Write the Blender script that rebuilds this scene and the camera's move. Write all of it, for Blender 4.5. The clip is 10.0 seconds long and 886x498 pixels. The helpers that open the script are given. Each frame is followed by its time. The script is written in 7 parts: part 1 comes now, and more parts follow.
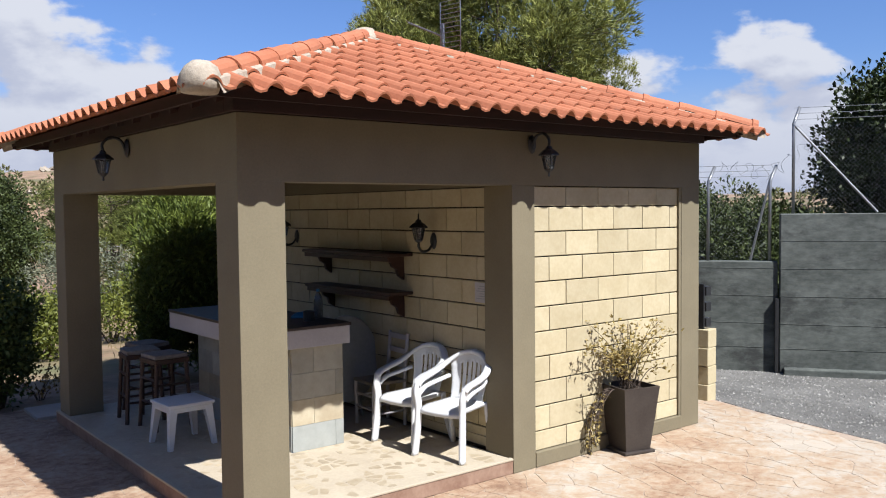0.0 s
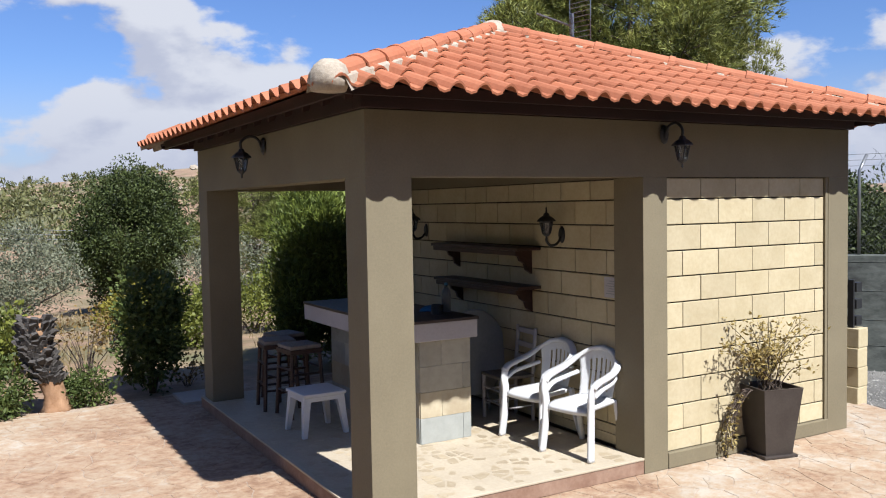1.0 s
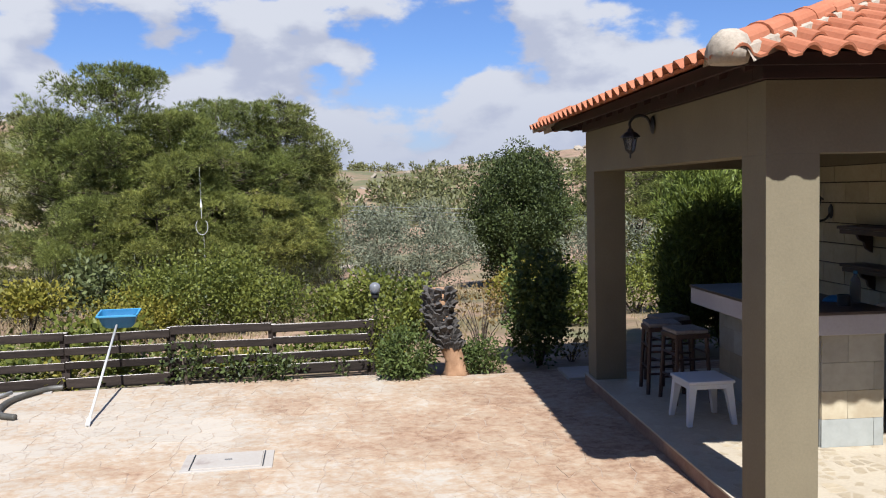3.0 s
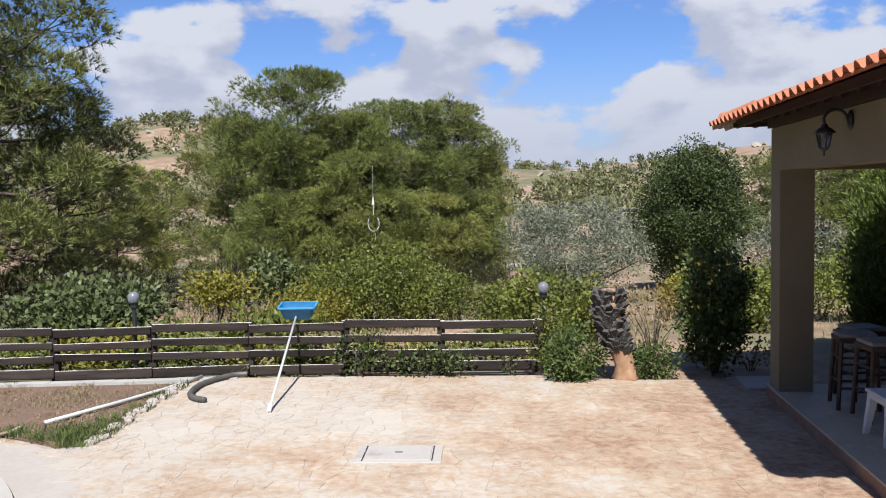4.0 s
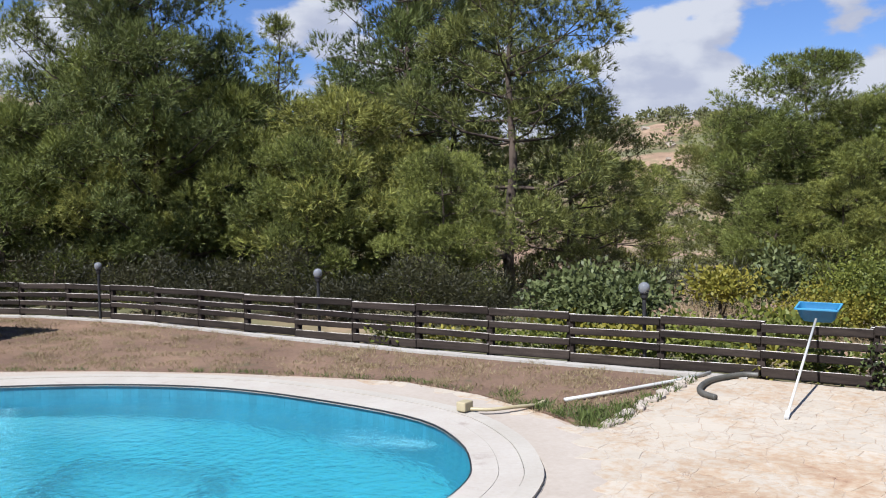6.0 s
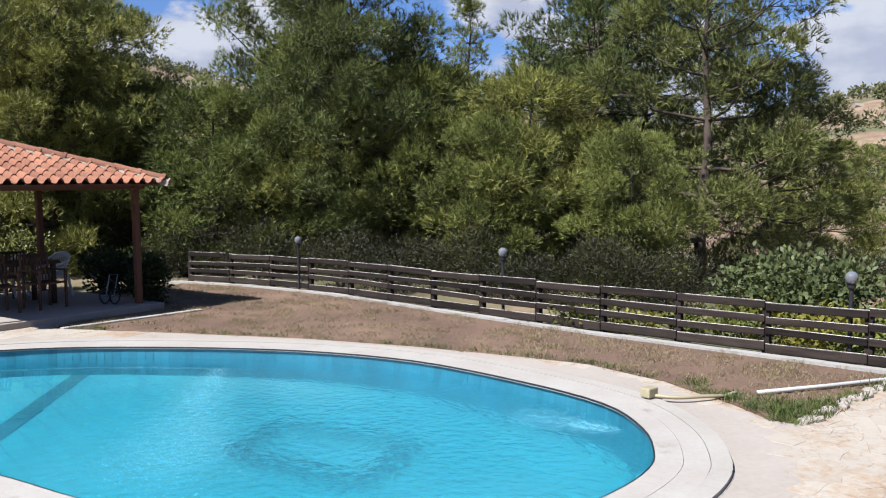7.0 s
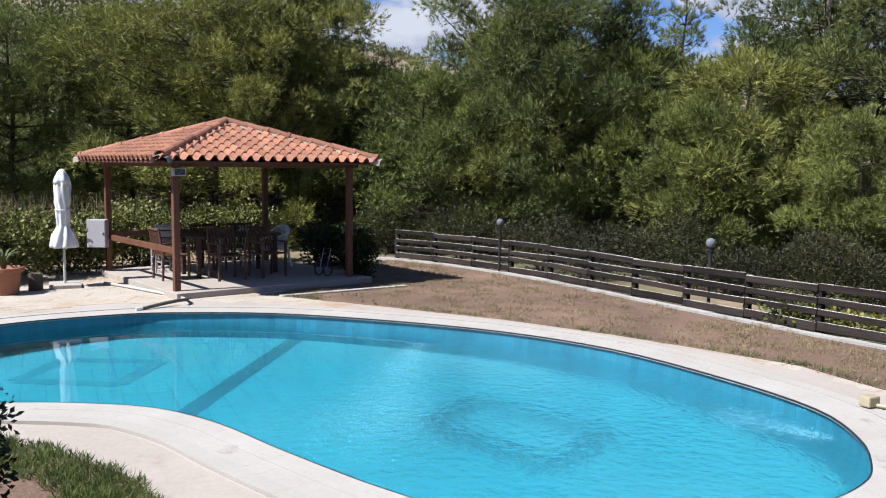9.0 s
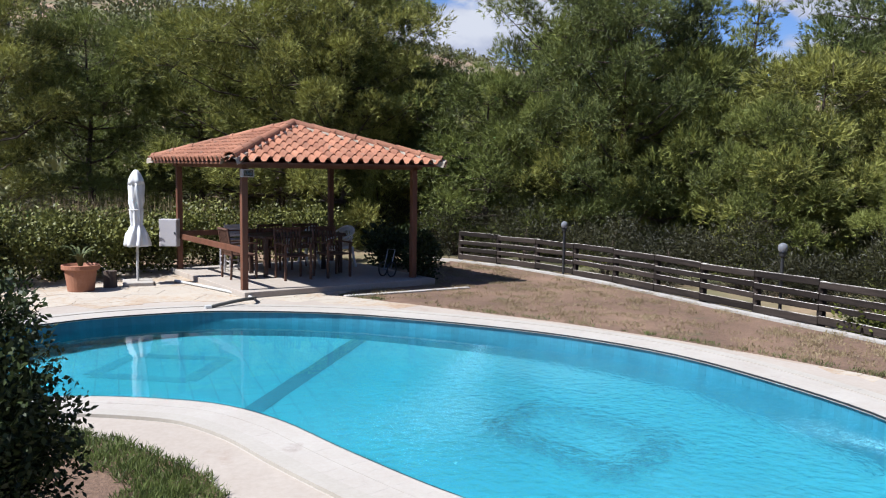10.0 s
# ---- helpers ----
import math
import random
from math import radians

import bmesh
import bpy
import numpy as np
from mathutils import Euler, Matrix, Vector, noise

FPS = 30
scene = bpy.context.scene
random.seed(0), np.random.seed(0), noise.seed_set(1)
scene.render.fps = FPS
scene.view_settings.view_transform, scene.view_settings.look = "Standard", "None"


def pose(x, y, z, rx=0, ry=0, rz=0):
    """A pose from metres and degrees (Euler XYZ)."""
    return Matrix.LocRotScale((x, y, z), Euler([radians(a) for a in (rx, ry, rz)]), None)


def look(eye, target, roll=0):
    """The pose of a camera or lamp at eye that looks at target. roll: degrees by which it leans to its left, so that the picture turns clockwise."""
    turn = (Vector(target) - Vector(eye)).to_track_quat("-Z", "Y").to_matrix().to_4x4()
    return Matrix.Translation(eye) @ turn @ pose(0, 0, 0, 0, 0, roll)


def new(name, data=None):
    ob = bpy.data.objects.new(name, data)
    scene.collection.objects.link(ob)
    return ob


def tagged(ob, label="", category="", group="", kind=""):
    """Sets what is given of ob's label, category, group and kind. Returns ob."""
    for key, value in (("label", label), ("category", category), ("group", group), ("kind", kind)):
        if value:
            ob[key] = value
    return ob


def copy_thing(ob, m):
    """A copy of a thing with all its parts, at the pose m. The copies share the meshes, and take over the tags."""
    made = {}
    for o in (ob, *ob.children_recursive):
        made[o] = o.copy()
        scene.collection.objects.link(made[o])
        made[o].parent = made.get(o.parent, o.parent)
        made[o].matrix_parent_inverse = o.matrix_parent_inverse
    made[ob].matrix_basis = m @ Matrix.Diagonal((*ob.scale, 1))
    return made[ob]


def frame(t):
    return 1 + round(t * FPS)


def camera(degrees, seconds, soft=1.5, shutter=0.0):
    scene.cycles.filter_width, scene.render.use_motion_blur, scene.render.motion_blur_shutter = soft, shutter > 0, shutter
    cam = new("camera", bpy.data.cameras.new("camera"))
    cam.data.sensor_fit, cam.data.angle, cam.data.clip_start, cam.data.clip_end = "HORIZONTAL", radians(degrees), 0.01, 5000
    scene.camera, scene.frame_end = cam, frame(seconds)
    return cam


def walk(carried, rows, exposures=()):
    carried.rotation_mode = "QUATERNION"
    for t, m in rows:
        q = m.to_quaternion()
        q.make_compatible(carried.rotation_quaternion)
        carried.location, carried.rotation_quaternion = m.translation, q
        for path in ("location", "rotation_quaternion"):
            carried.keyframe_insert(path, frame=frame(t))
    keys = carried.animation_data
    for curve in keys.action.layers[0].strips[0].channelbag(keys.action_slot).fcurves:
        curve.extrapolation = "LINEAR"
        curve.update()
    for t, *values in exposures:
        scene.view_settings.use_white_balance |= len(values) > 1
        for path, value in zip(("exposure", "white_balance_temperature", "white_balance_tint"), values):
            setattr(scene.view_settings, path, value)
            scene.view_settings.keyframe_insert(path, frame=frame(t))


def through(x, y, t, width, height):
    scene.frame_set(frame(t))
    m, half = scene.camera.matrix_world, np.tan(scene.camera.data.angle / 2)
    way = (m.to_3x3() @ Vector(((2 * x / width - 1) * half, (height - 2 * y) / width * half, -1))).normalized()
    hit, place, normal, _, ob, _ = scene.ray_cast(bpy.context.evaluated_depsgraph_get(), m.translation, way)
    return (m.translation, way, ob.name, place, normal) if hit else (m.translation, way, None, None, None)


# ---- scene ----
LENS = 55.0
cam = camera(LENS, 10.0, soft=1.1)
# seconds, eye, yaw, pitch, lean
PATH = [
    (0.0, -2.325, -4.968, 2.131, -38.59, -2.57, -0.57),
    (0.5, -2.301, -4.971, 2.135, -35.62, -2.68, -0.68),
    (1.0, -2.271, -4.955, 2.136, -29.73, -2.91, -1.03),
    (1.5, -2.260, -4.918, 2.137, -23.26, -3.08, -1.24),
    (2.0, -2.262, -4.893, 2.137, -15.69, -3.25, -1.52),
    (2.5, -2.266, -4.875, 2.145, -10.21, -3.47, -1.59),
    (3.0, -2.300, -4.865, 2.147, -4.48, -3.78, -1.36),
    (3.2, -2.307, -4.862, 2.150, -2.04, -3.83, -1.44),
    (4.3, -2.386, -4.772, 2.155, 9.15, -3.66, -1.10),
    (4.5, -2.415, -4.753, 2.157, 10.96, -3.71, -1.24),
    (5.0, -2.550, -4.772, 2.154, 20.22, -3.40, -1.36),
    (5.5, -2.641, -4.770, 2.136, 28.97, -3.12, -1.41),
    (6.0, -2.668, -4.744, 2.122, 38.69, -3.34, -1.19),
    (6.2, -2.677, -4.735, 2.121, 41.79, -3.40, -0.95),
    (7.3, -2.675, -4.745, 2.112, 54.39, -4.74, -0.50),
    (7.5, -2.677, -4.739, 2.111, 56.57, -4.79, -0.30),
    (8.0, -2.673, -4.743, 2.107, 59.78, -5.05, 0.20),
    (8.5, -2.670, -4.746, 2.104, 62.87, -5.36, 0.47),
    (9.0, -2.668, -4.743, 2.102, 64.64, -5.50, 0.65),
    (9.5, -2.685, -4.741, 2.103, 68.33, -5.48, 0.77),
    (10.0, -2.691, -4.744, 2.104, 68.90, -5.44, 0.82),
]
EXPOSURES = [(0.0, 1.1, 6120, 11), (5.0, 1.03, 6030, 11), (10.0, 1.08, 5950, 11)]
walk(cam, [(t, pose(x, y, z, 90 + pitch, 0, yaw) @ pose(0, 0, 0, 0, 0, lean)) for t, x, y, z, yaw, pitch, lean in PATH], EXPOSURES)

# ---- light: high sun from behind the first view, blue sky with cumulus ----
TO_SUN = Vector((0.068, -1.0, 1.30)).normalized()
world = bpy.data.worlds.new("sky")
scene.world = world
world.use_nodes = True


def build_sky():
    nt = world.node_tree
    n, l = nt.nodes, nt.links
    n.clear()
    out = n.new("ShaderNodeOutputWorld")
    bg = n.new("ShaderNodeBackground")
    sky = n.new("ShaderNodeTexSky")
    sky.sky_type, sky.sun_disc = "NISHITA", False
    sky.sun_elevation, sky.sun_rotation = math.asin(TO_SUN.z), math.atan2(TO_SUN.x, TO_SUN.y)
    sky.air_density, sky.dust_density, sky.ozone_density = 1.0, 0.6, 2.5
    bg.inputs["Strength"].default_value = 0.05
    tc = n.new("ShaderNodeTexCoord")
    sep = n.new("ShaderNodeSeparateXYZ")
    l.new(tc.outputs["Generated"], sep.inputs[0])

    def maths(op, a, b):
        m = n.new("ShaderNodeMath")
        m.operation = op
        for k, v in ((0, a), (1, b)):
            if isinstance(v, (int, float)):
                m.inputs[k].default_value = v
            else:
                l.new(v, m.inputs[k])
        return m.outputs[0]

    def span(value, lo, hi, to_lo, to_hi):
        m = n.new("ShaderNodeMapRange")
        m.interpolation_type = "SMOOTHSTEP"
        for k, v in (("From Min", lo), ("From Max", hi), ("To Min", to_lo), ("To Max", to_hi)):
            m.inputs[k].default_value = v
        l.new(value, m.inputs["Value"])
        return m.outputs[0]

    def density(lift):
        """Heaped clouds: broad heaps with smaller knobs on them; lift: how far above to look."""
        mp = n.new("ShaderNodeMapping")
        mp.inputs["Scale"].default_value = (1.0, 1.0, 1.9)
        mp.inputs["Location"].default_value = (0.62, 1.3, 0.2 + lift)
        l.new(tc.outputs["Generated"], mp.inputs[0])
        out_ = []
        for scale, det, rough in ((5.4, 3.0, 0.45), (17.0, 6.0, 0.55)):
            t = n.new("ShaderNodeTexNoise")
            t.inputs["Scale"].default_value, t.inputs["Detail"].default_value, t.inputs["Roughness"].default_value = scale, det, rough
            l.new(mp.outputs[0], t.inputs["Vector"])
            out_.append(t.outputs[0])
        return maths("ADD", out_[0], maths("MULTIPLY", maths("SUBTRACT", out_[1], 0.5), 0.36))

    here, above = density(0.0), density(0.07)
    # more cloud low down, clearer overhead, to the east and to the south
    bias = maths("ADD", span(sep.outputs["Z"], 0.1, 0.27, 0.066, -0.065), span(sep.outputs["Z"], 0.3, 0.6, 0.0, -0.06))
    bias = maths("ADD", bias, span(sep.outputs["X"], 0.45, 0.8, 0.0, -0.06))
    bias = maths("ADD", bias, span(sep.outputs["Y"], -0.4, -0.12, -0.11, 0.0))
    cover = span(maths("ADD", here, bias), 0.48, 0.56, 0.0, 1.0)
    lit = span(maths("SUBTRACT", here, above), -0.1, 0.09, 0.0, 1.0)
    tone = n.new("ShaderNodeMix")
    tone.data_type = "RGBA"
    tone.inputs[6].default_value = (4.9, 5.15, 6.1, 1)
    tone.inputs[7].default_value = (6.9, 7.0, 7.4, 1)
    l.new(lit, tone.inputs[0])
    deep = n.new("ShaderNodeMix")
    deep.data_type, deep.blend_type = "RGBA", "MULTIPLY"
    deep.inputs[0].default_value = 1.0
    deep.inputs[7].default_value = (0.78, 0.93, 1.28, 1)
    l.new(sky.outputs[0], deep.inputs[6])
    mix = n.new("ShaderNodeMix")
    mix.data_type = "RGBA"
    l.new(cover, mix.inputs[0])
    l.new(deep.outputs[2], mix.inputs[6])
    l.new(tone.outputs[2], mix.inputs[7])
    # pale vapour near the horizon
    veil = n.new("ShaderNodeMix")
    veil.data_type = "RGBA"
    l.new(span(sep.outputs["Z"], 0.0, 0.17, 0.72, 0.0), veil.inputs[0])
    l.new(mix.outputs[2], veil.inputs[6])
    veil.inputs[7].default_value = (4.9, 5.2, 6.2, 1)
    l.new(veil.outputs[2], bg.inputs["Color"])
    l.new(bg.outputs[0], out.inputs[0])


build_sky()
sun = new("sun", bpy.data.lights.new("sun", "SUN"))
sun.data.energy, sun.data.angle, sun.data.color = 5.0, radians(0.53), (1.0, 0.975, 0.935)
sun.matrix_world = look(TO_SUN * 60, (0, 0, 0))

# ---- materials ----
def nodes_of(m):
    m.use_nodes = True
    nt = m.node_tree
    return nt, nt.nodes["Principled BSDF"]


def noise_node(nt, scale, detail=4.0, rough=0.55, vec=None):
    no = nt.nodes.new("ShaderNodeTexNoise")
    no.inputs["Scale"].default_value, no.inputs["Detail"].default_value, no.inputs["Roughness"].default_value = scale, detail, rough
    if vec is not None:
        nt.links.new(vec, no.inputs["Vector"])
    return no


def place_of(nt, stretch=None):
    g = nt.nodes.new("ShaderNodeNewGeometry")
    if stretch is None:
        return g.outputs["Position"]
    mp = nt.nodes.new("ShaderNodeMapping")
    mp.inputs["Scale"].default_value = stretch
    nt.links.new(g.outputs["Position"], mp.inputs[0])
    return mp.outputs[0]


def ramp_node(nt, fac, stops):
    r = nt.nodes.new("ShaderNodeValToRGB")
    e = r.color_ramp.elements
    while len(e) < len(stops):
        e.new(0.5)
    for el, (p, c) in zip(e, stops):
        el.position, el.color = p, (*c, 1)
    nt.links.new(fac, r.inputs[0])
    return r.outputs[0]


def mix_node(nt, fac, a, b, how="MIX"):
    m = nt.nodes.new("ShaderNodeMix")
    m.data_type, m.blend_type = "RGBA", how
    for k, v in ((0, fac), (6, a), (7, b)):
        if isinstance(v, (int, float)):
            m.inputs[k].default_value = v
        elif isinstance(v, tuple):
            m.inputs[k].default_value = (*v, 1)
        else:
            nt.links.new(v, m.inputs[k])
    return m.outputs[2]


def bump_node(nt, bsdf, height, strength, dist):
    b = nt.nodes.new("ShaderNodeBump")
    b.inputs["Strength"].default_value, b.inputs["Distance"].default_value = strength, dist
    nt.links.new(height, b.inputs["Height"])
    nt.links.new(b.outputs[0], bsdf.inputs["Normal"])


def surface(name, dark, light, big=1.2, fine=25.0, rough=0.8, bump=0.3, dist=0.004, vary=0.0, island=0.0, metal=0.0, stretch=None, stain=None, spec=0.4):
    """A worn matt surface: two scales of colour, fine relief; vary by object, island by loose piece."""
    m = bpy.data.materials.new(name)
    nt, bs = nodes_of(m)
    vec = place_of(nt, stretch)
    a, b = noise_node(nt, big, 5, 0.6, vec), noise_node(nt, fine, 5, 0.65, vec)
    s = nt.nodes.new("ShaderNodeMath")
    s.operation = "MULTIPLY_ADD"
    nt.links.new(b.outputs[0], s.inputs[0])
    s.inputs[1].default_value = 0.45
    h = nt.nodes.new("ShaderNodeMath")
    h.operation = "MULTIPLY"
    nt.links.new(a.outputs[0], h.inputs[0])
    h.inputs[1].default_value = 0.6
    nt.links.new(h.outputs[0], s.inputs[2])
    col = ramp_node(nt, s.outputs[0], [(0.36, dark), (0.66, light)])
    if stain:
        c = noise_node(nt, stain[1], 6, 0.7, vec)
        f = ramp_node(nt, c.outputs[0], [(stain[2], (0, 0, 0)), (stain[2] + 0.12, (1, 1, 1))])
        col = mix_node(nt, f, col, stain[0])
    for amount, kind in ((vary, "o"), (island, "i")):
        if amount:
            src = nt.nodes.new("ShaderNodeObjectInfo").outputs["Random"] if kind == "o" else nt.nodes.new("ShaderNodeNewGeometry").outputs["Random Per Island"]
            mr = nt.nodes.new("ShaderNodeMapRange")
            nt.links.new(src, mr.inputs["Value"])
            mr.inputs["To Min"].default_value, mr.inputs["To Max"].default_value = 1 - amount, 1 + amount
            hs = nt.nodes.new("ShaderNodeHueSaturation")
            nt.links.new(mr.outputs[0], hs.inputs["Value"])
            nt.links.new(col, hs.inputs["Color"])
            col = hs.outputs[0]
    nt.links.new(col, bs.inputs["Base Color"])
    bs.inputs["Roughness"].default_value, bs.inputs["Metallic"].default_value = rough, metal
    bs.inputs["Specular IOR Level"].default_value = spec
    if bump:
        bump_node(nt, bs, b.outputs[0], bump, dist)
    return m


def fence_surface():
    """Dark stained boards, bleached and chalky in patches, with sunlight on upward faces put into the colour."""
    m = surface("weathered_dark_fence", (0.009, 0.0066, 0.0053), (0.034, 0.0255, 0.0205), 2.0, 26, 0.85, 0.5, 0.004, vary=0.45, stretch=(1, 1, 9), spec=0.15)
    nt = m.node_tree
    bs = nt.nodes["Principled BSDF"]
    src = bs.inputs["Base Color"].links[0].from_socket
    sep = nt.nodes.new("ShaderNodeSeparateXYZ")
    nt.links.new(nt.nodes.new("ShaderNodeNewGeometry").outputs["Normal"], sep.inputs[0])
    # picks the faces that turn up, lightened as the sun would light them
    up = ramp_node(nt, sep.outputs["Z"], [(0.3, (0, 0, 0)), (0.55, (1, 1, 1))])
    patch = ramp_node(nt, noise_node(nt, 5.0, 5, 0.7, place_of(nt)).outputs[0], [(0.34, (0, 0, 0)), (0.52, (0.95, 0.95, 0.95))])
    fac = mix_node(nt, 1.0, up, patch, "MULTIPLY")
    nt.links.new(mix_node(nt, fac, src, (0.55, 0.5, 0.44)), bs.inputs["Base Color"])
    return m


def leaf_surface(name, dark, light, through=0.3, big=0.8, vary=0.0):
    """Foliage: colour by clump, by leaf and by plant, part of the light passing through."""
    m = bpy.data.materials.new(name)
    nt, bs = nodes_of(m)
    a = noise_node(nt, big, 3, 0.6, place_of(nt))
    isl = nt.nodes.new("ShaderNodeNewGeometry").outputs["Random Per Island"]
    s = nt.nodes.new("ShaderNodeMath")
    s.operation = "MULTIPLY_ADD"
    nt.links.new(isl, s.inputs[0])
    s.inputs[1].default_value = 0.45
    nt.links.new(a.outputs[0], s.inputs[2])
    col = ramp_node(nt, s.outputs[0], [(0.4, dark), (0.95, light)])
    if vary:
        hs = nt.nodes.new("ShaderNodeHueSaturation")
        rnd = nt.nodes.new("ShaderNodeObjectInfo").outputs["Random"]
        for k, lo, hi in (("Hue", 0.5 + 0.022, 0.5 - 0.012), ("Value", 1 - vary, 1 + vary)):
            mr = nt.nodes.new("ShaderNodeMapRange")
            nt.links.new(rnd, mr.inputs["Value"])
            mr.inputs["To Min"].default_value, mr.inputs["To Max"].default_value = lo, hi
            nt.links.new(mr.outputs[0], hs.inputs[k])
        nt.links.new(col, hs.inputs["Color"])
        col = hs.outputs[0]
    nt.links.new(col, bs.inputs["Base Color"])
    bs.inputs["Roughness"].default_value = 0.55
    bs.inputs["Specular IOR Level"].default_value = 0.25
    tr = nt.nodes.new("ShaderNodeBsdfTranslucent")
    nt.links.new(col, tr.inputs["Color"])
    mx = nt.nodes.new("ShaderNodeMixShader")
    mx.inputs[0].default_value = through
    nt.links.new(bs.outputs[0], mx.inputs[1])
    nt.links.new(tr.outputs[0], mx.inputs[2])
    nt.links.new(mx.outputs[0], nt.nodes["Material Output"].inputs[0])
    return m


M_OLIVE = surface("olive_wall_paint", (0.127, 0.106, 0.065), (0.164, 0.138, 0.085), 1.5, 60, 0.85, 0.35, 0.003)
M_BLOCK = surface("cream_block", (0.335, 0.2767, 0.161), (0.4133, 0.3523, 0.2262), 3.0, 30, 0.85, 0.4, 0.004, vary=0.08)
M_JOINT = surface("dark_joint", (0.0305, 0.0274, 0.0213), (0.0609, 0.0518, 0.0365), 3, 40, 0.95)
M_TILE = surface("terracotta_tile", (0.2697, 0.0844, 0.0365), (0.348, 0.1288, 0.0626), 2.0, 35, 0.8, 0.3, 0.003, vary=0.1, island=0.1, stain=((0.214, 0.0948, 0.057), 4.0, 0.62))
M_TILE_OLD = surface("weathered_terracotta", (0.17, 0.062, 0.032), (0.29, 0.13, 0.072), 2.0, 30, 0.85, 0.3, 0.003, vary=0.2, island=0.15, stain=((0.1427, 0.0948, 0.0664), 5.0, 0.58))
M_HOUSE = surface("cream_render", (0.3, 0.26, 0.2), (0.38, 0.34, 0.27), 1.2, 40, 0.9, 0.3, 0.003)
M_MORTAR = surface("lime_mortar", (0.2349, 0.1914, 0.1392), (0.3654, 0.3132, 0.2436), 5, 40, 0.9, 0.6, 0.008)
M_TIMBER = surface("dark_red_timber", (0.014, 0.0055, 0.0042), (0.034, 0.0125, 0.009), 2.0, 40, 0.6, 0.3, 0.003, stretch=(1, 1, 6))
M_DECKJOINT = surface("stamped_joint", (0.235, 0.172, 0.125), (0.325, 0.262, 0.2), 1.2, 30, 0.9, 0.5, 0.004)
M_PALE = surface("pale_deck_concrete", (0.261, 0.2175, 0.174), (0.3306, 0.2871, 0.2393), 0.7, 18, 0.85, 0.4, 0.004, stain=((0.2393, 0.1801, 0.1375), 1.2, 0.6))
M_COPING = surface("white_coping", (0.3, 0.264, 0.222), (0.35, 0.32, 0.278), 1.6, 30, 0.7, 0.3, 0.003, stain=((0.24, 0.2, 0.17), 2.2, 0.6))
M_SLAB = surface("crazy_stone_floor", (0.27, 0.215, 0.14), (0.35, 0.29, 0.2), 1.5, 18, 0.5, 0.2, 0.002, vary=0.12, island=0.12)
M_SLABBASE = surface("floor_grout", (0.3132, 0.261, 0.187), (0.4002, 0.3437, 0.2523), 2, 40, 0.7, 0.2, 0.002)
M_RISER = surface("pink_stone_edge", (0.1644, 0.0914, 0.0593), (0.2514, 0.1644, 0.1148), 6, 25, 0.8, 0.4, 0.004)
M_WHITE = surface("white_plastic", (0.4915, 0.4915, 0.4855), (0.5298, 0.5298, 0.5229), 3, 60, 0.45, 0.05, 0.001)
M_WHITEPAINT = surface("white_fascia_paint", (0.321, 0.3001, 0.3001), (0.3724, 0.3523, 0.3523), 2, 40, 0.6, 0.2, 0.002)
M_SLATE = surface("slate_tile", (0.2436, 0.2262, 0.1783), (0.3306, 0.3088, 0.2479), 2.5, 12, 0.7, 0.5, 0.004, vary=0.12)
M_OCHRE = surface("ochre_slate_tile", (0.2784, 0.2262, 0.1479), (0.3654, 0.3175, 0.2218), 4.0, 14, 0.7, 0.5, 0.004, vary=0.15)
M_DARKTOP = surface("dark_stained_board", (0.0183, 0.011, 0.0085), (0.0426, 0.0274, 0.0213), 3, 40, 0.45, 0.2, 0.002, stretch=(1, 6, 1))
M_DARKWOOD = surface("dark_brown_wood", (0.0219, 0.0103, 0.0073), (0.0548, 0.0256, 0.0161), 4, 40, 0.5, 0.3, 0.002)
M_WICKER = surface("woven_seat", (0.1279, 0.1105, 0.094), (0.2044, 0.1792, 0.1531), 20, 90, 0.8, 0.6, 0.004)
M_BLACK = surface("black_iron", (0.0095, 0.0095, 0.011), (0.0238, 0.0238, 0.0238), 8, 80, 0.5, 0.1, 0.001)
M_POT = surface("dark_brown_plastic", (0.0274, 0.0207, 0.0171), (0.0457, 0.0365, 0.0305), 4, 60, 0.5, 0.1, 0.001)
M_TERRA = surface("terracotta_pot_clay", (0.2279, 0.0914, 0.0457), (0.2836, 0.1279, 0.0731), 5, 40, 0.8, 0.2, 0.002)
M_SOIL = surface("potting_soil", (0.0244, 0.0183, 0.0122), (0.0548, 0.0396, 0.0274), 12, 60, 0.95, 0.8, 0.01)
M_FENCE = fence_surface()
M_REDWOOD = surface("red_stained_post", (0.074, 0.0261, 0.0122), (0.1305, 0.0522, 0.0261), 2.0, 30, 0.6, 0.3, 0.003, stretch=(4, 4, 0.6))
M_CONCRETE = surface("grey_concrete", (0.04, 0.046, 0.04), (0.118, 0.127, 0.113), 1.7, 9, 0.9, 0.6, 0.006, stretch=(1.0, 1.0, 2.0), stain=((0.037, 0.039, 0.036), 1.3, 0.53))
M_GRAVEL = surface("grey_gravel", (0.07, 0.067, 0.061), (0.17, 0.163, 0.148), 1.2, 70, 0.95, 0.9, 0.02)
M_EARTH = surface("dry_earth", (0.115, 0.07, 0.042), (0.3, 0.2, 0.125), 0.25, 4, 0.95, 0.6, 0.03, stain=((0.1, 0.096, 0.042), 0.09, 0.45))
M_TRACK = surface("pale_dusty_earth", (0.22, 0.165, 0.12), (0.36, 0.29, 0.22), 0.8, 9, 0.95, 0.6, 0.02)
M_LAWN = surface("dry_lawn_soil", (0.07, 0.04, 0.025), (0.185, 0.115, 0.073), 0.8, 30, 0.95, 0.9, 0.02, stain=((0.0677, 0.0572, 0.026), 1.4, 0.58))
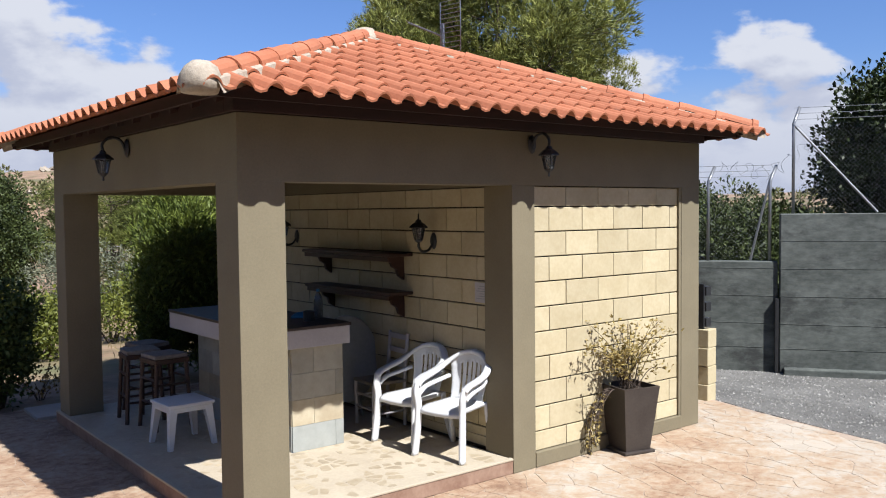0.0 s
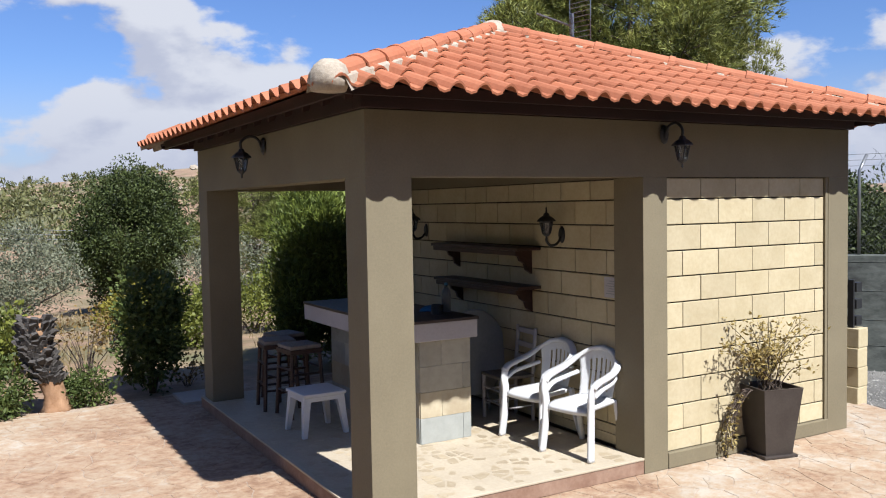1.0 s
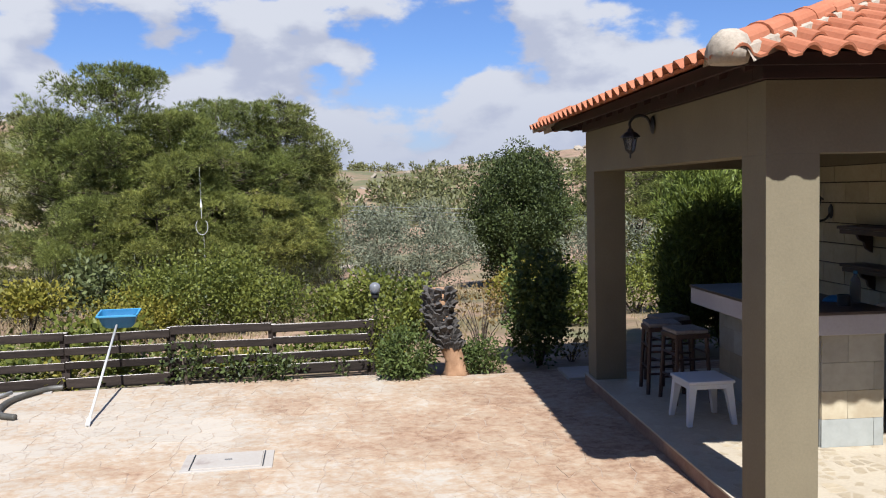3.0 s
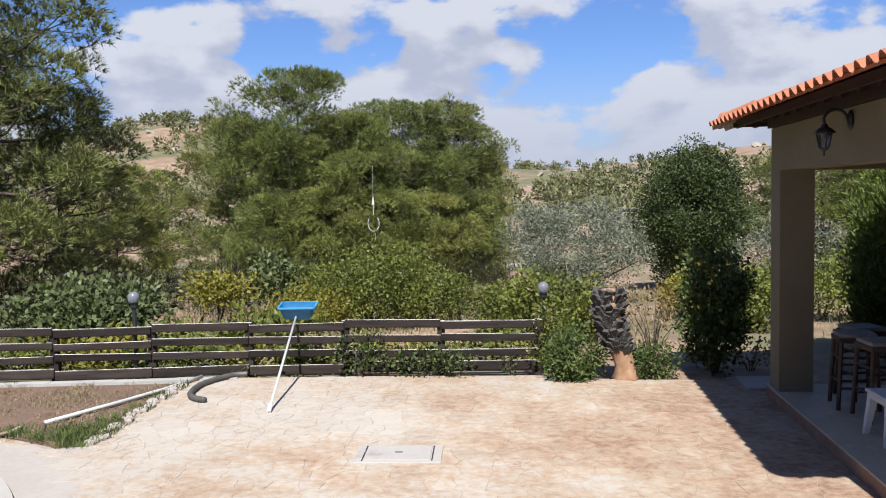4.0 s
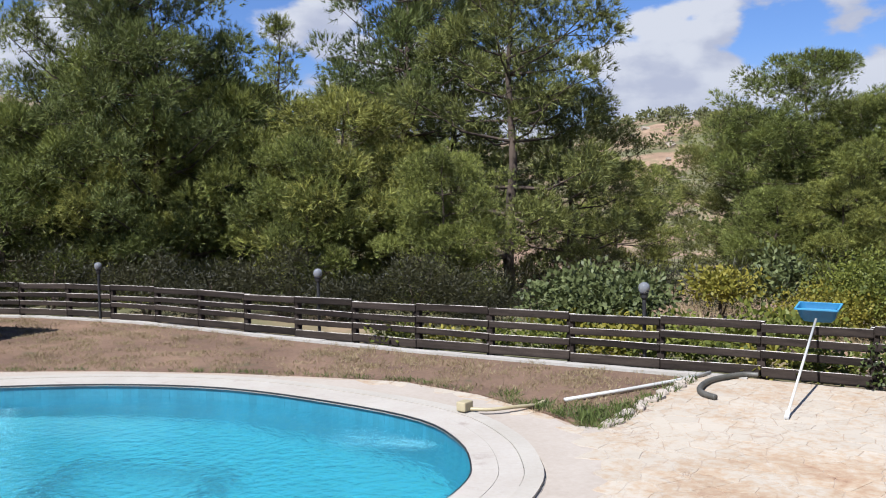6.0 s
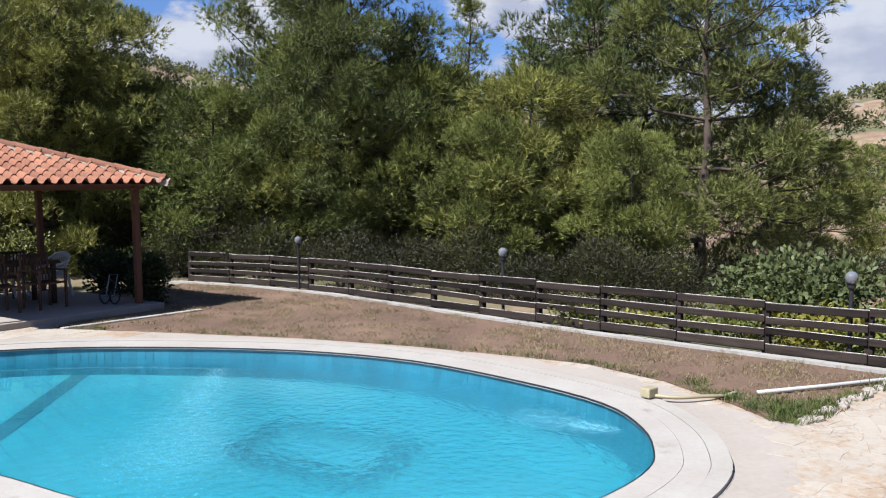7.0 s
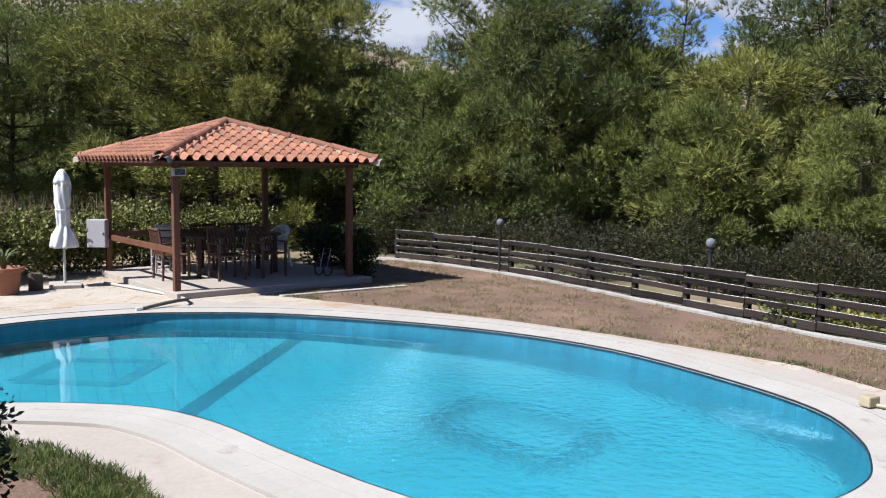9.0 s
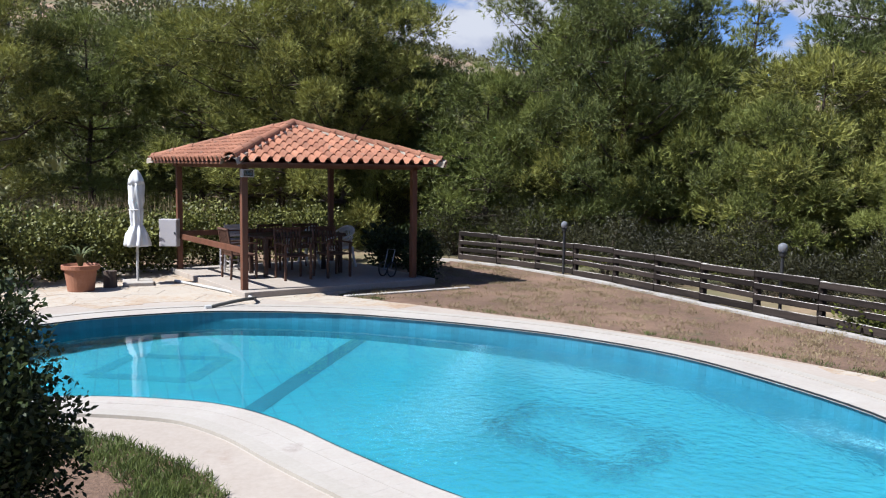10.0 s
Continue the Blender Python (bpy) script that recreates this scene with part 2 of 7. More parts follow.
M_KERB = surface("white_kerb", (0.261, 0.2349, 0.2044), (0.348, 0.3262, 0.2915), 2, 25, 0.9, 0.5, 0.006)
M_METAL = surface("galvanised_steel", (0.1949, 0.2001, 0.2044), (0.268, 0.2732, 0.2775), 6, 60, 0.4, 0.1, 0.001, metal=0.7)
M_HOSE = surface("cream_hose", (0.2514, 0.2062, 0.1148), (0.3193, 0.2741, 0.1731), 6, 60, 0.5, 0.2, 0.002)
M_WHITEPIPE = surface("white_pvc", (0.3619, 0.3523, 0.321), (0.4141, 0.4089, 0.3828), 6, 60, 0.5, 0.05, 0.001)
M_GREYPIPE = surface("grey_hose", (0.0365, 0.0365, 0.0305), (0.0853, 0.0792, 0.067), 8, 60, 0.5, 0.3, 0.002)
M_BLUERIM = surface("pale_blue_plastic", (0.045, 0.2, 0.36), (0.06, 0.25, 0.42), 6, 60, 0.4, 0.05, 0.001)
M_BLUE = surface("blue_plastic", (0.0174, 0.1044, 0.2175), (0.0261, 0.1392, 0.2697), 6, 60, 0.4, 0.05, 0.001)
M_FABRIC = surface("white_canvas", (0.5, 0.495, 0.48), (0.58, 0.575, 0.56), 3, 90, 0.9, 0.3, 0.002)
M_DISC = surface("grey_enamel", (0.174, 0.187, 0.1914), (0.2349, 0.2436, 0.2436), 2, 30, 0.45, 0.1, 0.001)
M_BARK = surface("pine_bark", (0.0335, 0.0244, 0.0183), (0.0974, 0.07, 0.0518), 3, 18, 0.95, 0.9, 0.02, stretch=(1, 1, 0.35))
M_PALM = surface("palm_trunk_fibre", (0.018, 0.015, 0.013), (0.085, 0.077, 0.069), 9, 30, 0.95, 0.9, 0.02)
M_PALMCUT = surface("palm_trunk_core", (0.1583, 0.0792, 0.0365), (0.3045, 0.1827, 0.1035), 4, 20, 0.95, 0.7, 0.01)
M_ROCK = surface("pale_rock", (0.174, 0.1436, 0.1044), (0.2871, 0.2436, 0.1914), 2, 12, 0.95, 0.8, 0.02)
M_PINE = leaf_surface("pine_needles", (0.014, 0.019, 0.006), (0.27, 0.28, 0.066), 0.15, 1.1, 0.22)
M_PINEDARK = leaf_surface("dark_pine_needles", (0.009, 0.015, 0.005), (0.2, 0.215, 0.058), 0.14, 1.1, 0.2)
# yellower scrub, also paled so that distance haze is in the colour
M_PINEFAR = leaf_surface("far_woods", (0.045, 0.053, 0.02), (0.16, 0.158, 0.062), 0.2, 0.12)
M_SHRUB = leaf_surface("clipped_shrub_leaves", (0.024, 0.04, 0.01), (0.1, 0.13, 0.034), 0.25, 1.5)
M_OLIVELEAF = leaf_surface("olive_leaves", (0.05, 0.06, 0.035), (0.195, 0.205, 0.135), 0.15, 1.2)
M_LEAF = leaf_surface("citrus_leaves", (0.042, 0.058, 0.011), (0.165, 0.178, 0.032), 0.3, 1.2)
M_LEAFYEL = leaf_surface("yellowing_leaves", (0.0882, 0.0945, 0.0126), (0.265, 0.227, 0.0378), 0.35, 1.5)
# dark leaves, lowered further to put the laurel's shaded side into the colour
M_LEAFDARK = leaf_surface("dark_glossy_leaves", (0.008, 0.014, 0.004), (0.034, 0.048, 0.012), 0.15, 1.5)
M_FIG = leaf_surface("fig_leaves", (0.034, 0.047, 0.014), (0.13, 0.148, 0.055), 0.25, 1.5)
M_CYPRESS = leaf_surface("cypress_sprays", (0.03, 0.048, 0.009), (0.15, 0.185, 0.032), 0.12, 1.5)
M_DRY = leaf_surface("dry_stalks", (0.147, 0.108, 0.049), (0.294, 0.235, 0.132), 0.2, 2.0)
M_REDDISH = leaf_surface("reddish_leaves", (0.14, 0.084, 0.028), (0.28, 0.196, 0.07), 0.3, 2.0)
M_GRASS = leaf_surface("green_grass", (0.032, 0.05, 0.012), (0.125, 0.155, 0.042), 0.3, 2.0)
M_POTPLANT = leaf_surface("dry_olive_sprigs", (0.14, 0.105, 0.03), (0.37, 0.285, 0.105), 0.25, 3.0)

M_BLUESLATE = surface("blue_grey_slate_tile", (0.2306, 0.2393, 0.2175), (0.3045, 0.3132, 0.2871), 2.5, 12, 0.7, 0.5, 0.004, vary=0.1)
M_GROUT = surface("beige_grout", (0.1392, 0.1305, 0.1044), (0.2088, 0.1914, 0.1566), 3, 40, 0.95)
M_COPINGEDGE = surface("cream_edging", (0.285, 0.255, 0.212), (0.335, 0.306, 0.262), 1.6, 30, 0.75, 0.4, 0.004)
M_POOLWALL = surface("teal_pool_wall_tile", (0.0165, 0.114, 0.165), (0.029, 0.158, 0.22), 1.5, 14, 0.35, 0.1, 0.001, island=0.1)
# near-black, so the colour itself holds the shade under the pines
M_BRUSH = leaf_surface("shade_painted_brush", (0.006, 0.007, 0.003), (0.036, 0.034, 0.012), 0.1, 0.7)
M_BUSH = leaf_surface("dark_bush_leaves", (0.01, 0.017, 0.005), (0.07, 0.09, 0.024), 0.15, 1.5)
M_HEDGE = leaf_surface("yellow_green_hedge", (0.012, 0.017, 0.004), (0.175, 0.18, 0.042), 0.12, 1.6)
M_BUBBLE = surface("air_bubbles", (0.17, 0.42, 0.49), (0.26, 0.5, 0.57), 3, 30, 0.6, 0.0)


def glass_surface():
    m = bpy.data.materials.new("lantern_glass")
    nt, bs = nodes_of(m)
    bs.inputs["Base Color"].default_value = (0.16, 0.165, 0.165, 1)
    bs.inputs["Roughness"].default_value = 0.25
    bs.inputs["Transmission Weight"].default_value = 0.7
    return m


def globe_surface():
    m = bpy.data.materials.new("smoky_lamp_globe")
    nt, bs = nodes_of(m)
    bs.inputs["Base Color"].default_value = (0.2, 0.205, 0.215, 1)
    bs.inputs["Roughness"].default_value = 0.08
    bs.inputs["Transmission Weight"].default_value = 0.35
    return m


def pool_lining():
    """Small blue mosaic tiles with paler joints."""
    m = bpy.data.materials.new("blue_pool_mosaic")
    nt, bs = nodes_of(m)
    vec = place_of(nt)
    br = nt.nodes.new("ShaderNodeTexBrick")
    br.offset = 0.0
    for k, v in (("Scale", 1.0), ("Brick Width", 0.25), ("Row Height", 0.25), ("Mortar Size", 0.008)):
        br.inputs[k].default_value = v
    br.inputs["Color1"].default_value = (0.022, 0.16, 0.2, 1)
    br.inputs["Color2"].default_value = (0.024, 0.169, 0.21, 1)
    br.inputs["Mortar"].default_value = (0.018, 0.12, 0.16, 1)
    nt.links.new(vec, br.inputs["Vector"])
    a = noise_node(nt, 0.5, 4, 0.5, vec)
    col = mix_node(nt, ramp_node(nt, a.outputs[0], [(0.45, (0, 0, 0)), (0.75, (0.5, 0.5, 0.5))]), br.outputs[0], (0.05, 0.19, 0.23))
    nt.links.new(col, bs.inputs["Base Color"])
    bs.inputs["Roughness"].default_value = 0.35
    return m


def water_surface():
    m = bpy.data.materials.new("pool_water")
    nt, bs = nodes_of(m)
    nt.nodes.remove(bs)
    vec = place_of(nt)
    gl, rf, fr, mx = (nt.nodes.new("ShaderNode" + k) for k in ("BsdfGlossy", "BsdfRefraction", "Fresnel", "MixShader"))
    gl.inputs["Roughness"].default_value = 0.02
    rf.inputs["Roughness"].default_value, rf.inputs["IOR"].default_value = 0.0, 1.33
    rf.inputs["Color"].default_value = (0.86, 0.97, 1.0, 1)
    fr.inputs["IOR"].default_value = 1.33
    a, b = noise_node(nt, 1.1, 3, 0.5, vec), noise_node(nt, 7.0, 3, 0.6, vec)
    ad = nt.nodes.new("ShaderNodeMath")
    ad.operation = "MULTIPLY_ADD"
    nt.links.new(b.outputs[0], ad.inputs[0])
    ad.inputs[1].default_value = 0.07
    nt.links.new(a.outputs[0], ad.inputs[2])
    mp = nt.nodes.new("ShaderNodeMapping")
    mp.inputs["Location"].default_value, mp.inputs["Scale"].default_value = (2.25, 0.14, 0), (0.26, 0.3, 0)
    nt.links.new(vec, mp.inputs[0])
    gr = nt.nodes.new("ShaderNodeTexGradient")
    gr.gradient_type = "SPHERICAL"
    nt.links.new(mp.outputs[0], gr.inputs[0])
    c = noise_node(nt, 10.5, 3, 0.5, vec)
    stir = nt.nodes.new("ShaderNodeMath")
    stir.operation = "MULTIPLY"
    nt.links.new(c.outputs[0], stir.inputs[0])
    nt.links.new(gr.outputs["Fac"], stir.inputs[1])
    both = nt.nodes.new("ShaderNodeMath")
    both.operation = "MULTIPLY_ADD"
    nt.links.new(stir.outputs[0], both.inputs[0])
    both.inputs[1].default_value = 9.0
    nt.links.new(ad.outputs[0], both.inputs[2])
    bu = nt.nodes.new("ShaderNodeBump")
    bu.inputs["Strength"].default_value, bu.inputs["Distance"].default_value = 0.35, 0.02
    nt.links.new(both.outputs[0], bu.inputs["Height"])
    for k in (gl, rf, fr):
        nt.links.new(bu.outputs[0], k.inputs["Normal"])
    nt.links.new(fr.outputs[0], mx.inputs[0])
    nt.links.new(rf.outputs[0], mx.inputs[1])
    nt.links.new(gl.outputs[0], mx.inputs[2])
    nt.links.new(mx.outputs[0], nt.nodes["Material Output"].inputs[0])
    return m


def stamped_surface():
    """Stamped concrete: pink-brown worn to near white in patches, with shallow cracks pressed into it."""
    m = bpy.data.materials.new("stamped_concrete")
    nt, bs = nodes_of(m)
    vec = place_of(nt)
    a, f = noise_node(nt, 0.55, 10, 0.68, vec), noise_node(nt, 11.0, 8, 0.72, vec)
    s = nt.nodes.new("ShaderNodeMath")
    s.operation = "MULTIPLY_ADD"
    nt.links.new(f.outputs[0], s.inputs[0])
    s.inputs[1].default_value = 0.85
    nt.links.new(a.outputs[0], s.inputs[2])
    # paler towards the pool
    sep = nt.nodes.new("ShaderNodeSeparateXYZ")
    nt.links.new(vec, sep.inputs[0])
    mr = nt.nodes.new("ShaderNodeMapRange")
    nt.links.new(sep.outputs["X"], mr.inputs["Value"])
    for k, v in (("From Min", -5.0), ("From Max", 1.0), ("To Min", 0.0), ("To Max", -0.27)):
        mr.inputs[k].default_value = v
    # and again beyond the shelter
    far = nt.nodes.new("ShaderNodeMapRange")
    nt.links.new(sep.outputs["X"], far.inputs["Value"])
    for k, v in (("From Min", 1.5), ("From Max", 4.0), ("To Min", 0.0), ("To Max", 0.2)):
        far.inputs[k].default_value = v
    worn = nt.nodes.new("ShaderNodeMath")
    nt.links.new(s.outputs[0], worn.inputs[0])
    nt.links.new(far.outputs[0], worn.inputs[1])
    mid = nt.nodes.new("ShaderNodeMath")
    mid.operation = "MULTIPLY_ADD"
    nt.links.new(noise_node(nt, 2.3, 6, 0.65, vec).outputs[0], mid.inputs[0])
    mid.inputs[1].default_value, mid.inputs[2].default_value = 0.5, -0.25
    blotch = nt.nodes.new("ShaderNodeMath")
    nt.links.new(worn.outputs[0], blotch.inputs[0])
    nt.links.new(mid.outputs[0], blotch.inputs[1])
    t = nt.nodes.new("ShaderNodeMath")
    nt.links.new(blotch.outputs[0], t.inputs[0])
    nt.links.new(mr.outputs[0], t.inputs[1])
    col = ramp_node(nt, t.outputs[0], [(0.54, (0.168, 0.094, 0.054)), (0.68, (0.258, 0.167, 0.102)), (0.82, (0.31, 0.23, 0.152)), (0.98, (0.345, 0.298, 0.235))])
    # fine broken cracks
    v = noise_node(nt, 2.6, 4, 0.6, vec)
    v.inputs["Distortion"].default_value = 1.2
    line = ramp_node(nt, v.outputs[0], [(0.489, (0, 0, 0)), (0.5, (1, 1, 1)), (0.511, (0, 0, 0))])
    gap = ramp_node(nt, noise_node(nt, 1.7, 4, 0.6, vec).outputs[0], [(0.5, (0, 0, 0)), (0.62, (0.55, 0.55, 0.55))])
    col = mix_node(nt, mix_node(nt, 1.0, line, gap, "MULTIPLY"), col, (0.12, 0.07, 0.045))
    rnd = mix_node(nt, 0.5, nt.nodes.new("ShaderNodeObjectInfo").outputs["Random"], nt.nodes.new("ShaderNodeNewGeometry").outputs["Random Per Island"])
    mr2 = nt.nodes.new("ShaderNodeMapRange")
    nt.links.new(rnd, mr2.inputs["Value"])
    mr2.inputs["To Min"].default_value, mr2.inputs["To Max"].default_value = 0.92, 1.1
    hs = nt.nodes.new("ShaderNodeHueSaturation")
    nt.links.new(mr2.outputs[0], hs.inputs["Value"])
    nt.links.new(col, hs.inputs["Color"])
    vo = nt.nodes.new("ShaderNodeTexVoronoi")
    vo.feature = "DISTANCE_TO_EDGE"
    vo.inputs["Scale"].default_value = 4.5
    w = noise_node(nt, 2.5, 3, 0.5, vec)
    nt.links.new(mix_node(nt, 0.25, vec, w.outputs["Color"]), vo.inputs["Vector"])
    crack = ramp_node(nt, vo.outputs["Distance"], [(0.0, (0.0, 0.0, 0.0)), (0.035, (1, 1, 1))])
    gate = ramp_node(nt, noise_node(nt, 1.6, 4, 0.6, vec).outputs[0], [(0.5, (0, 0, 0)), (0.64, (0.36, 0.36, 0.36))])
    inv = nt.nodes.new("ShaderNodeInvert")
    nt.links.new(crack, inv.inputs["Color"])
    fac = mix_node(nt, 1.0, inv.outputs[0], gate, "MULTIPLY")
    nt.links.new(mix_node(nt, fac, hs.outputs[0], (0.14, 0.075, 0.05)), bs.inputs["Base Color"])
    bs.inputs["Roughness"].default_value = 0.8
    hgt = mix_node(nt, 0.4, f.outputs[0], crack)
    bump_node(nt, bs, hgt, 0.5, 0.008)
    return m


M_DECK = stamped_surface()
M_GLASS, M_GLOBE, M_POOL, M_WATER = glass_surface(), globe_surface(), pool_lining(), water_surface()
M_STRIPEFADED = surface("faded_mosaic_band", (0.0165, 0.114, 0.15), (0.0215, 0.134, 0.176), 2, 30, 0.35, 0.05, 0.001)
M_STRIPE = surface("dark_mosaic_band", (0.0122, 0.0761, 0.1035), (0.0171, 0.0944, 0.1248), 2, 30, 0.35, 0.05, 0.001)


# ---- mesh helpers ----
def link_mesh(name, bm, mat, smooth=False):
    me = bpy.data.meshes.new(name)
    bm.normal_update()
    bm.to_mesh(me)
    bm.free()
    me.materials.append(mat)
    if smooth:
        me.polygons.foreach_set("use_smooth", [True] * len(me.polygons))
    return me


def part(name, bm, mat, parent, label="", smooth=False):
    ob = new(name, link_mesh(name, bm, mat, smooth))
    ob.parent = parent
    return tagged(ob, label)


def piece(name, me, parent, m=None):
    ob = new(name, me)
    ob.parent = parent
    if m is not None:
        ob.matrix_basis = m
    return ob


def thing(name, x, y, z, turn, label, category, group=""):
    ob = new(name)
    ob.empty_display_size = 0.1
    ob.matrix_basis = pose(x, y, z, 0, 0, turn)
    return tagged(ob, label, category, group)


def setting(name, bm, mat, label, category, smooth=False):
    return tagged(new(name, link_mesh(name, bm, mat, smooth)), label, category, kind="structure")


def raw_mesh(name, verts, faces, mat):
    me = bpy.data.meshes.new(name)
    me.from_pydata(verts, [], faces)
    me.materials.append(mat)
    return me


def box(bm, x0, x1, y0, y1, z0, z1, bevel=0.0, m=None):
    b = bmesh.new() if bevel else bm
    vs = [b.verts.new(Vector((x, y, z))) for x in (x0, x1) for y in (y0, y1) for z in (z0, z1)]
    for f in ((0, 1, 3, 2), (4, 6, 7, 5), (0, 4, 5, 1), (2, 3, 7, 6), (0, 2, 6, 4), (1, 5, 7, 3)):
        b.faces.new([vs[i] for i in f])
    if bevel:
        bmesh.ops.bevel(b, geom=b.edges[:], offset=bevel, segments=2, affect="EDGES", profile=0.6)
        join(bm, b, m)
    elif m is not None:
        for v in vs:
            v.co = m @ v.co
    return bm


def join(bm, other, m=None):
    other.verts.index_update()
    vs = [bm.verts.new(m @ v.co if m is not None else v.co) for v in other.verts]
    for f in other.faces:
        try:
            bm.faces.new([vs[v.index] for v in f.verts])
        except ValueError:
            pass
    other.free()


def boxed(*a, **k):
    return box(bmesh.new(), *a, **k)


def frame_of(d):
    d = Vector(d).normalized()
    u = d.cross(Vector((0, 0, 1)) if abs(d.z) < 0.9 else Vector((1, 0, 0))).normalized()
    return u, d.cross(u).normalized()


def tube(bm, pts, radii, seg=8, caps=True):
    """A round bar along points; radii: one number, or one for each point."""
    pts = [Vector(p) for p in pts]
    if isinstance(radii, (int, float)):
        radii = [radii] * len(pts)
    rings, u = [], None
    for i, p in enumerate(pts):
        d = (pts[min(i + 1, len(pts) - 1)] - pts[max(i - 1, 0)]).normalized()
        if u is None:
            u, w = frame_of(d)
        else:
            u = (u - d * u.dot(d)).normalized()
            w = d.cross(u)
        rings.append([bm.verts.new(p + radii[i] * (math.cos(a) * u + math.sin(a) * w)) for a in (2 * math.pi * k / seg for k in range(seg))])
    for a, b in zip(rings, rings[1:]):
        for k in range(seg):
            bm.faces.new((a[k], a[(k + 1) % seg], b[(k + 1) % seg], b[k]))
    if caps:
        bm.faces.new(list(reversed(rings[0])))
        bm.faces.new(rings[-1])
    return bm


def tubed(pts, radii, seg=8, caps=True):
    return tube(bmesh.new(), pts, radii, seg, caps)


def lathe(bm, profile, seg=24, at=(0, 0, 0), wobble=None):
    """Turns a profile of (radius, height) about the upright axis."""
    rings = []
    for r, z in profile:
        rings.append([bm.verts.new((at[0] + r * math.cos(a) * (wobble(a, z) if wobble else 1), at[1] + r * math.sin(a) * (wobble(a, z) if wobble else 1), at[2] + z))
                      for a in (2 * math.pi * k / seg for k in range(seg))])
    for a, b in zip(rings, rings[1:]):
        for k in range(seg):
            bm.faces.new((a[k], a[(k + 1) % seg], b[(k + 1) % seg], b[k]))
    if profile[0][0] > 1e-4:
        bm.faces.new(list(reversed(rings[0])))
    if profile[-1][0] > 1e-4:
        bm.faces.new(rings[-1])
    return bm


def prism(bm, outline, z0, z1):
    """An upright prism over a flat outline, counter-clockwise."""
    lo = [bm.verts.new((x, y, z0)) for x, y in outline]
    hi = [bm.verts.new((x, y, z1)) for x, y in outline]
    n = len(outline)
    for k in range(n):
        bm.faces.new((lo[k], lo[(k + 1) % n], hi[(k + 1) % n], hi[k]))
    bm.faces.new(hi)
    bm.faces.new(list(reversed(lo)))
    return bm


def spline(points, n, closed=False):
    """Catmull-Rom through points, n steps a span."""
    pts = [Vector(p) for p in points]
    out, m = [], len(pts)
    for i in range(m if closed else m - 1):
        if closed:
            p0, p1, p2, p3 = pts[i - 1], pts[i], pts[(i + 1) % m], pts[(i + 2) % m]
        else:
            p0, p1, p2, p3 = pts[max(i - 1, 0)], pts[i], pts[i + 1], pts[min(i + 2, m - 1)]
        for k in range(n):
            t = k / n
            out.append(0.5 * (2 * p1 + (p2 - p0) * t + (2 * p0 - 5 * p1 + 4 * p2 - p3) * t * t + (3 * p1 - p0 - 3 * p2 + p3) * t ** 3))
    if not closed:
        out.append(pts[-1])
    return out

# ---- the ground, the pool and the paving ----
POOL = [(-14.8, -5.5), (-15.06, -4.8), (-15.16, -3.83), (-15.06, -3.13), (-14.46, -1.78), (-13.34, -0.49), (-12.08, 0.56), (-10.67, 1.24), (-9.1, 1.46), (-7.9, 1.42),
        (-7.13, 1.04), (-6.65, 0.57), (-6.43, 0.2), (-6.3, -0.35), (-6.27, -1.1), (-6.5, -1.9), (-7.0, -2.45), (-7.58, -2.77), (-8.05, -2.98), (-8.75, -3.25), (-9.5, -3.52),
        (-10.12, -3.9), (-10.5, -4.4), (-10.8, -5.03), (-11.1, -6.0), (-11.9, -6.8), (-13.0, -7.0), (-14.2, -6.5)]
FENCE = [(-2.35, 5.39), (-4.3, 5.24), (-6.0, 5.1), (-8.2, 4.75), (-10.5, 4.42), (-13.0, 4.2), (-15.0, 4.08), (-16.8, 3.93), (-19.0, 3.43), (-20.8, 2.67), (-21.7, 2.1)]
YARD = FENCE + [(-24.0, 0.0), (-24.5, -5.0), (-23.0, -9.5), (-14.0, -12.0), (-2.0, -13.0), (8.0, -12.0), (13.0, -6.0), (13.0, 1.0), (10.0, 4.5), (5.6, 5.2), (-1.0, 5.35)]
pool_line = [(p.x, p.y) for p in spline([(x, y, 0) for x, y in reversed(POOL)], 4, True)]


def area(line):
    return 0.5 * sum(a[0] * b[1] - b[0] * a[1] for a, b in zip(line, line[1:] + line[:1]))


if area(pool_line) < 0:
    pool_line.reverse()


def offset(line, d):
    """A closed outline, counter-clockwise, moved outwards by d."""
    out, n = [], len(line)
    for i in range(n):
        a, b = Vector(line[i - 1]), Vector(line[(i + 1) % n])
        t = (b - a).normalized()
        out.append((line[i][0] + t.y * d, line[i][1] - t.x * d))
    return out


def inside(p, line):
    x, y = p
    c = False
    for (x0, y0), (x1, y1) in zip(line, line[1:] + line[:1]):
        if (y0 > y) != (y1 > y) and x < (x1 - x0) * (y - y0) / (y1 - y0) + x0:
            c = not c
    return c


def ring_face(bm, outer, inner, z):
    """A flat sheet at z between an outer and an inner outline."""
    ed = []
    for line in (outer, inner):
        vs = [bm.verts.new((x, y, z)) for x, y in line]
        ed += [bm.edges.new((vs[k], vs[(k + 1) % len(vs)])) for k in range(len(vs))]
    bmesh.ops.triangle_fill(bm, use_beauty=True, use_dissolve=False, edges=ed)
    for f in bm.faces:
        f.normal_update()
        if f.normal.z < 0 and abs(f.normal.z) > 0.5:
            f.normal_flip()


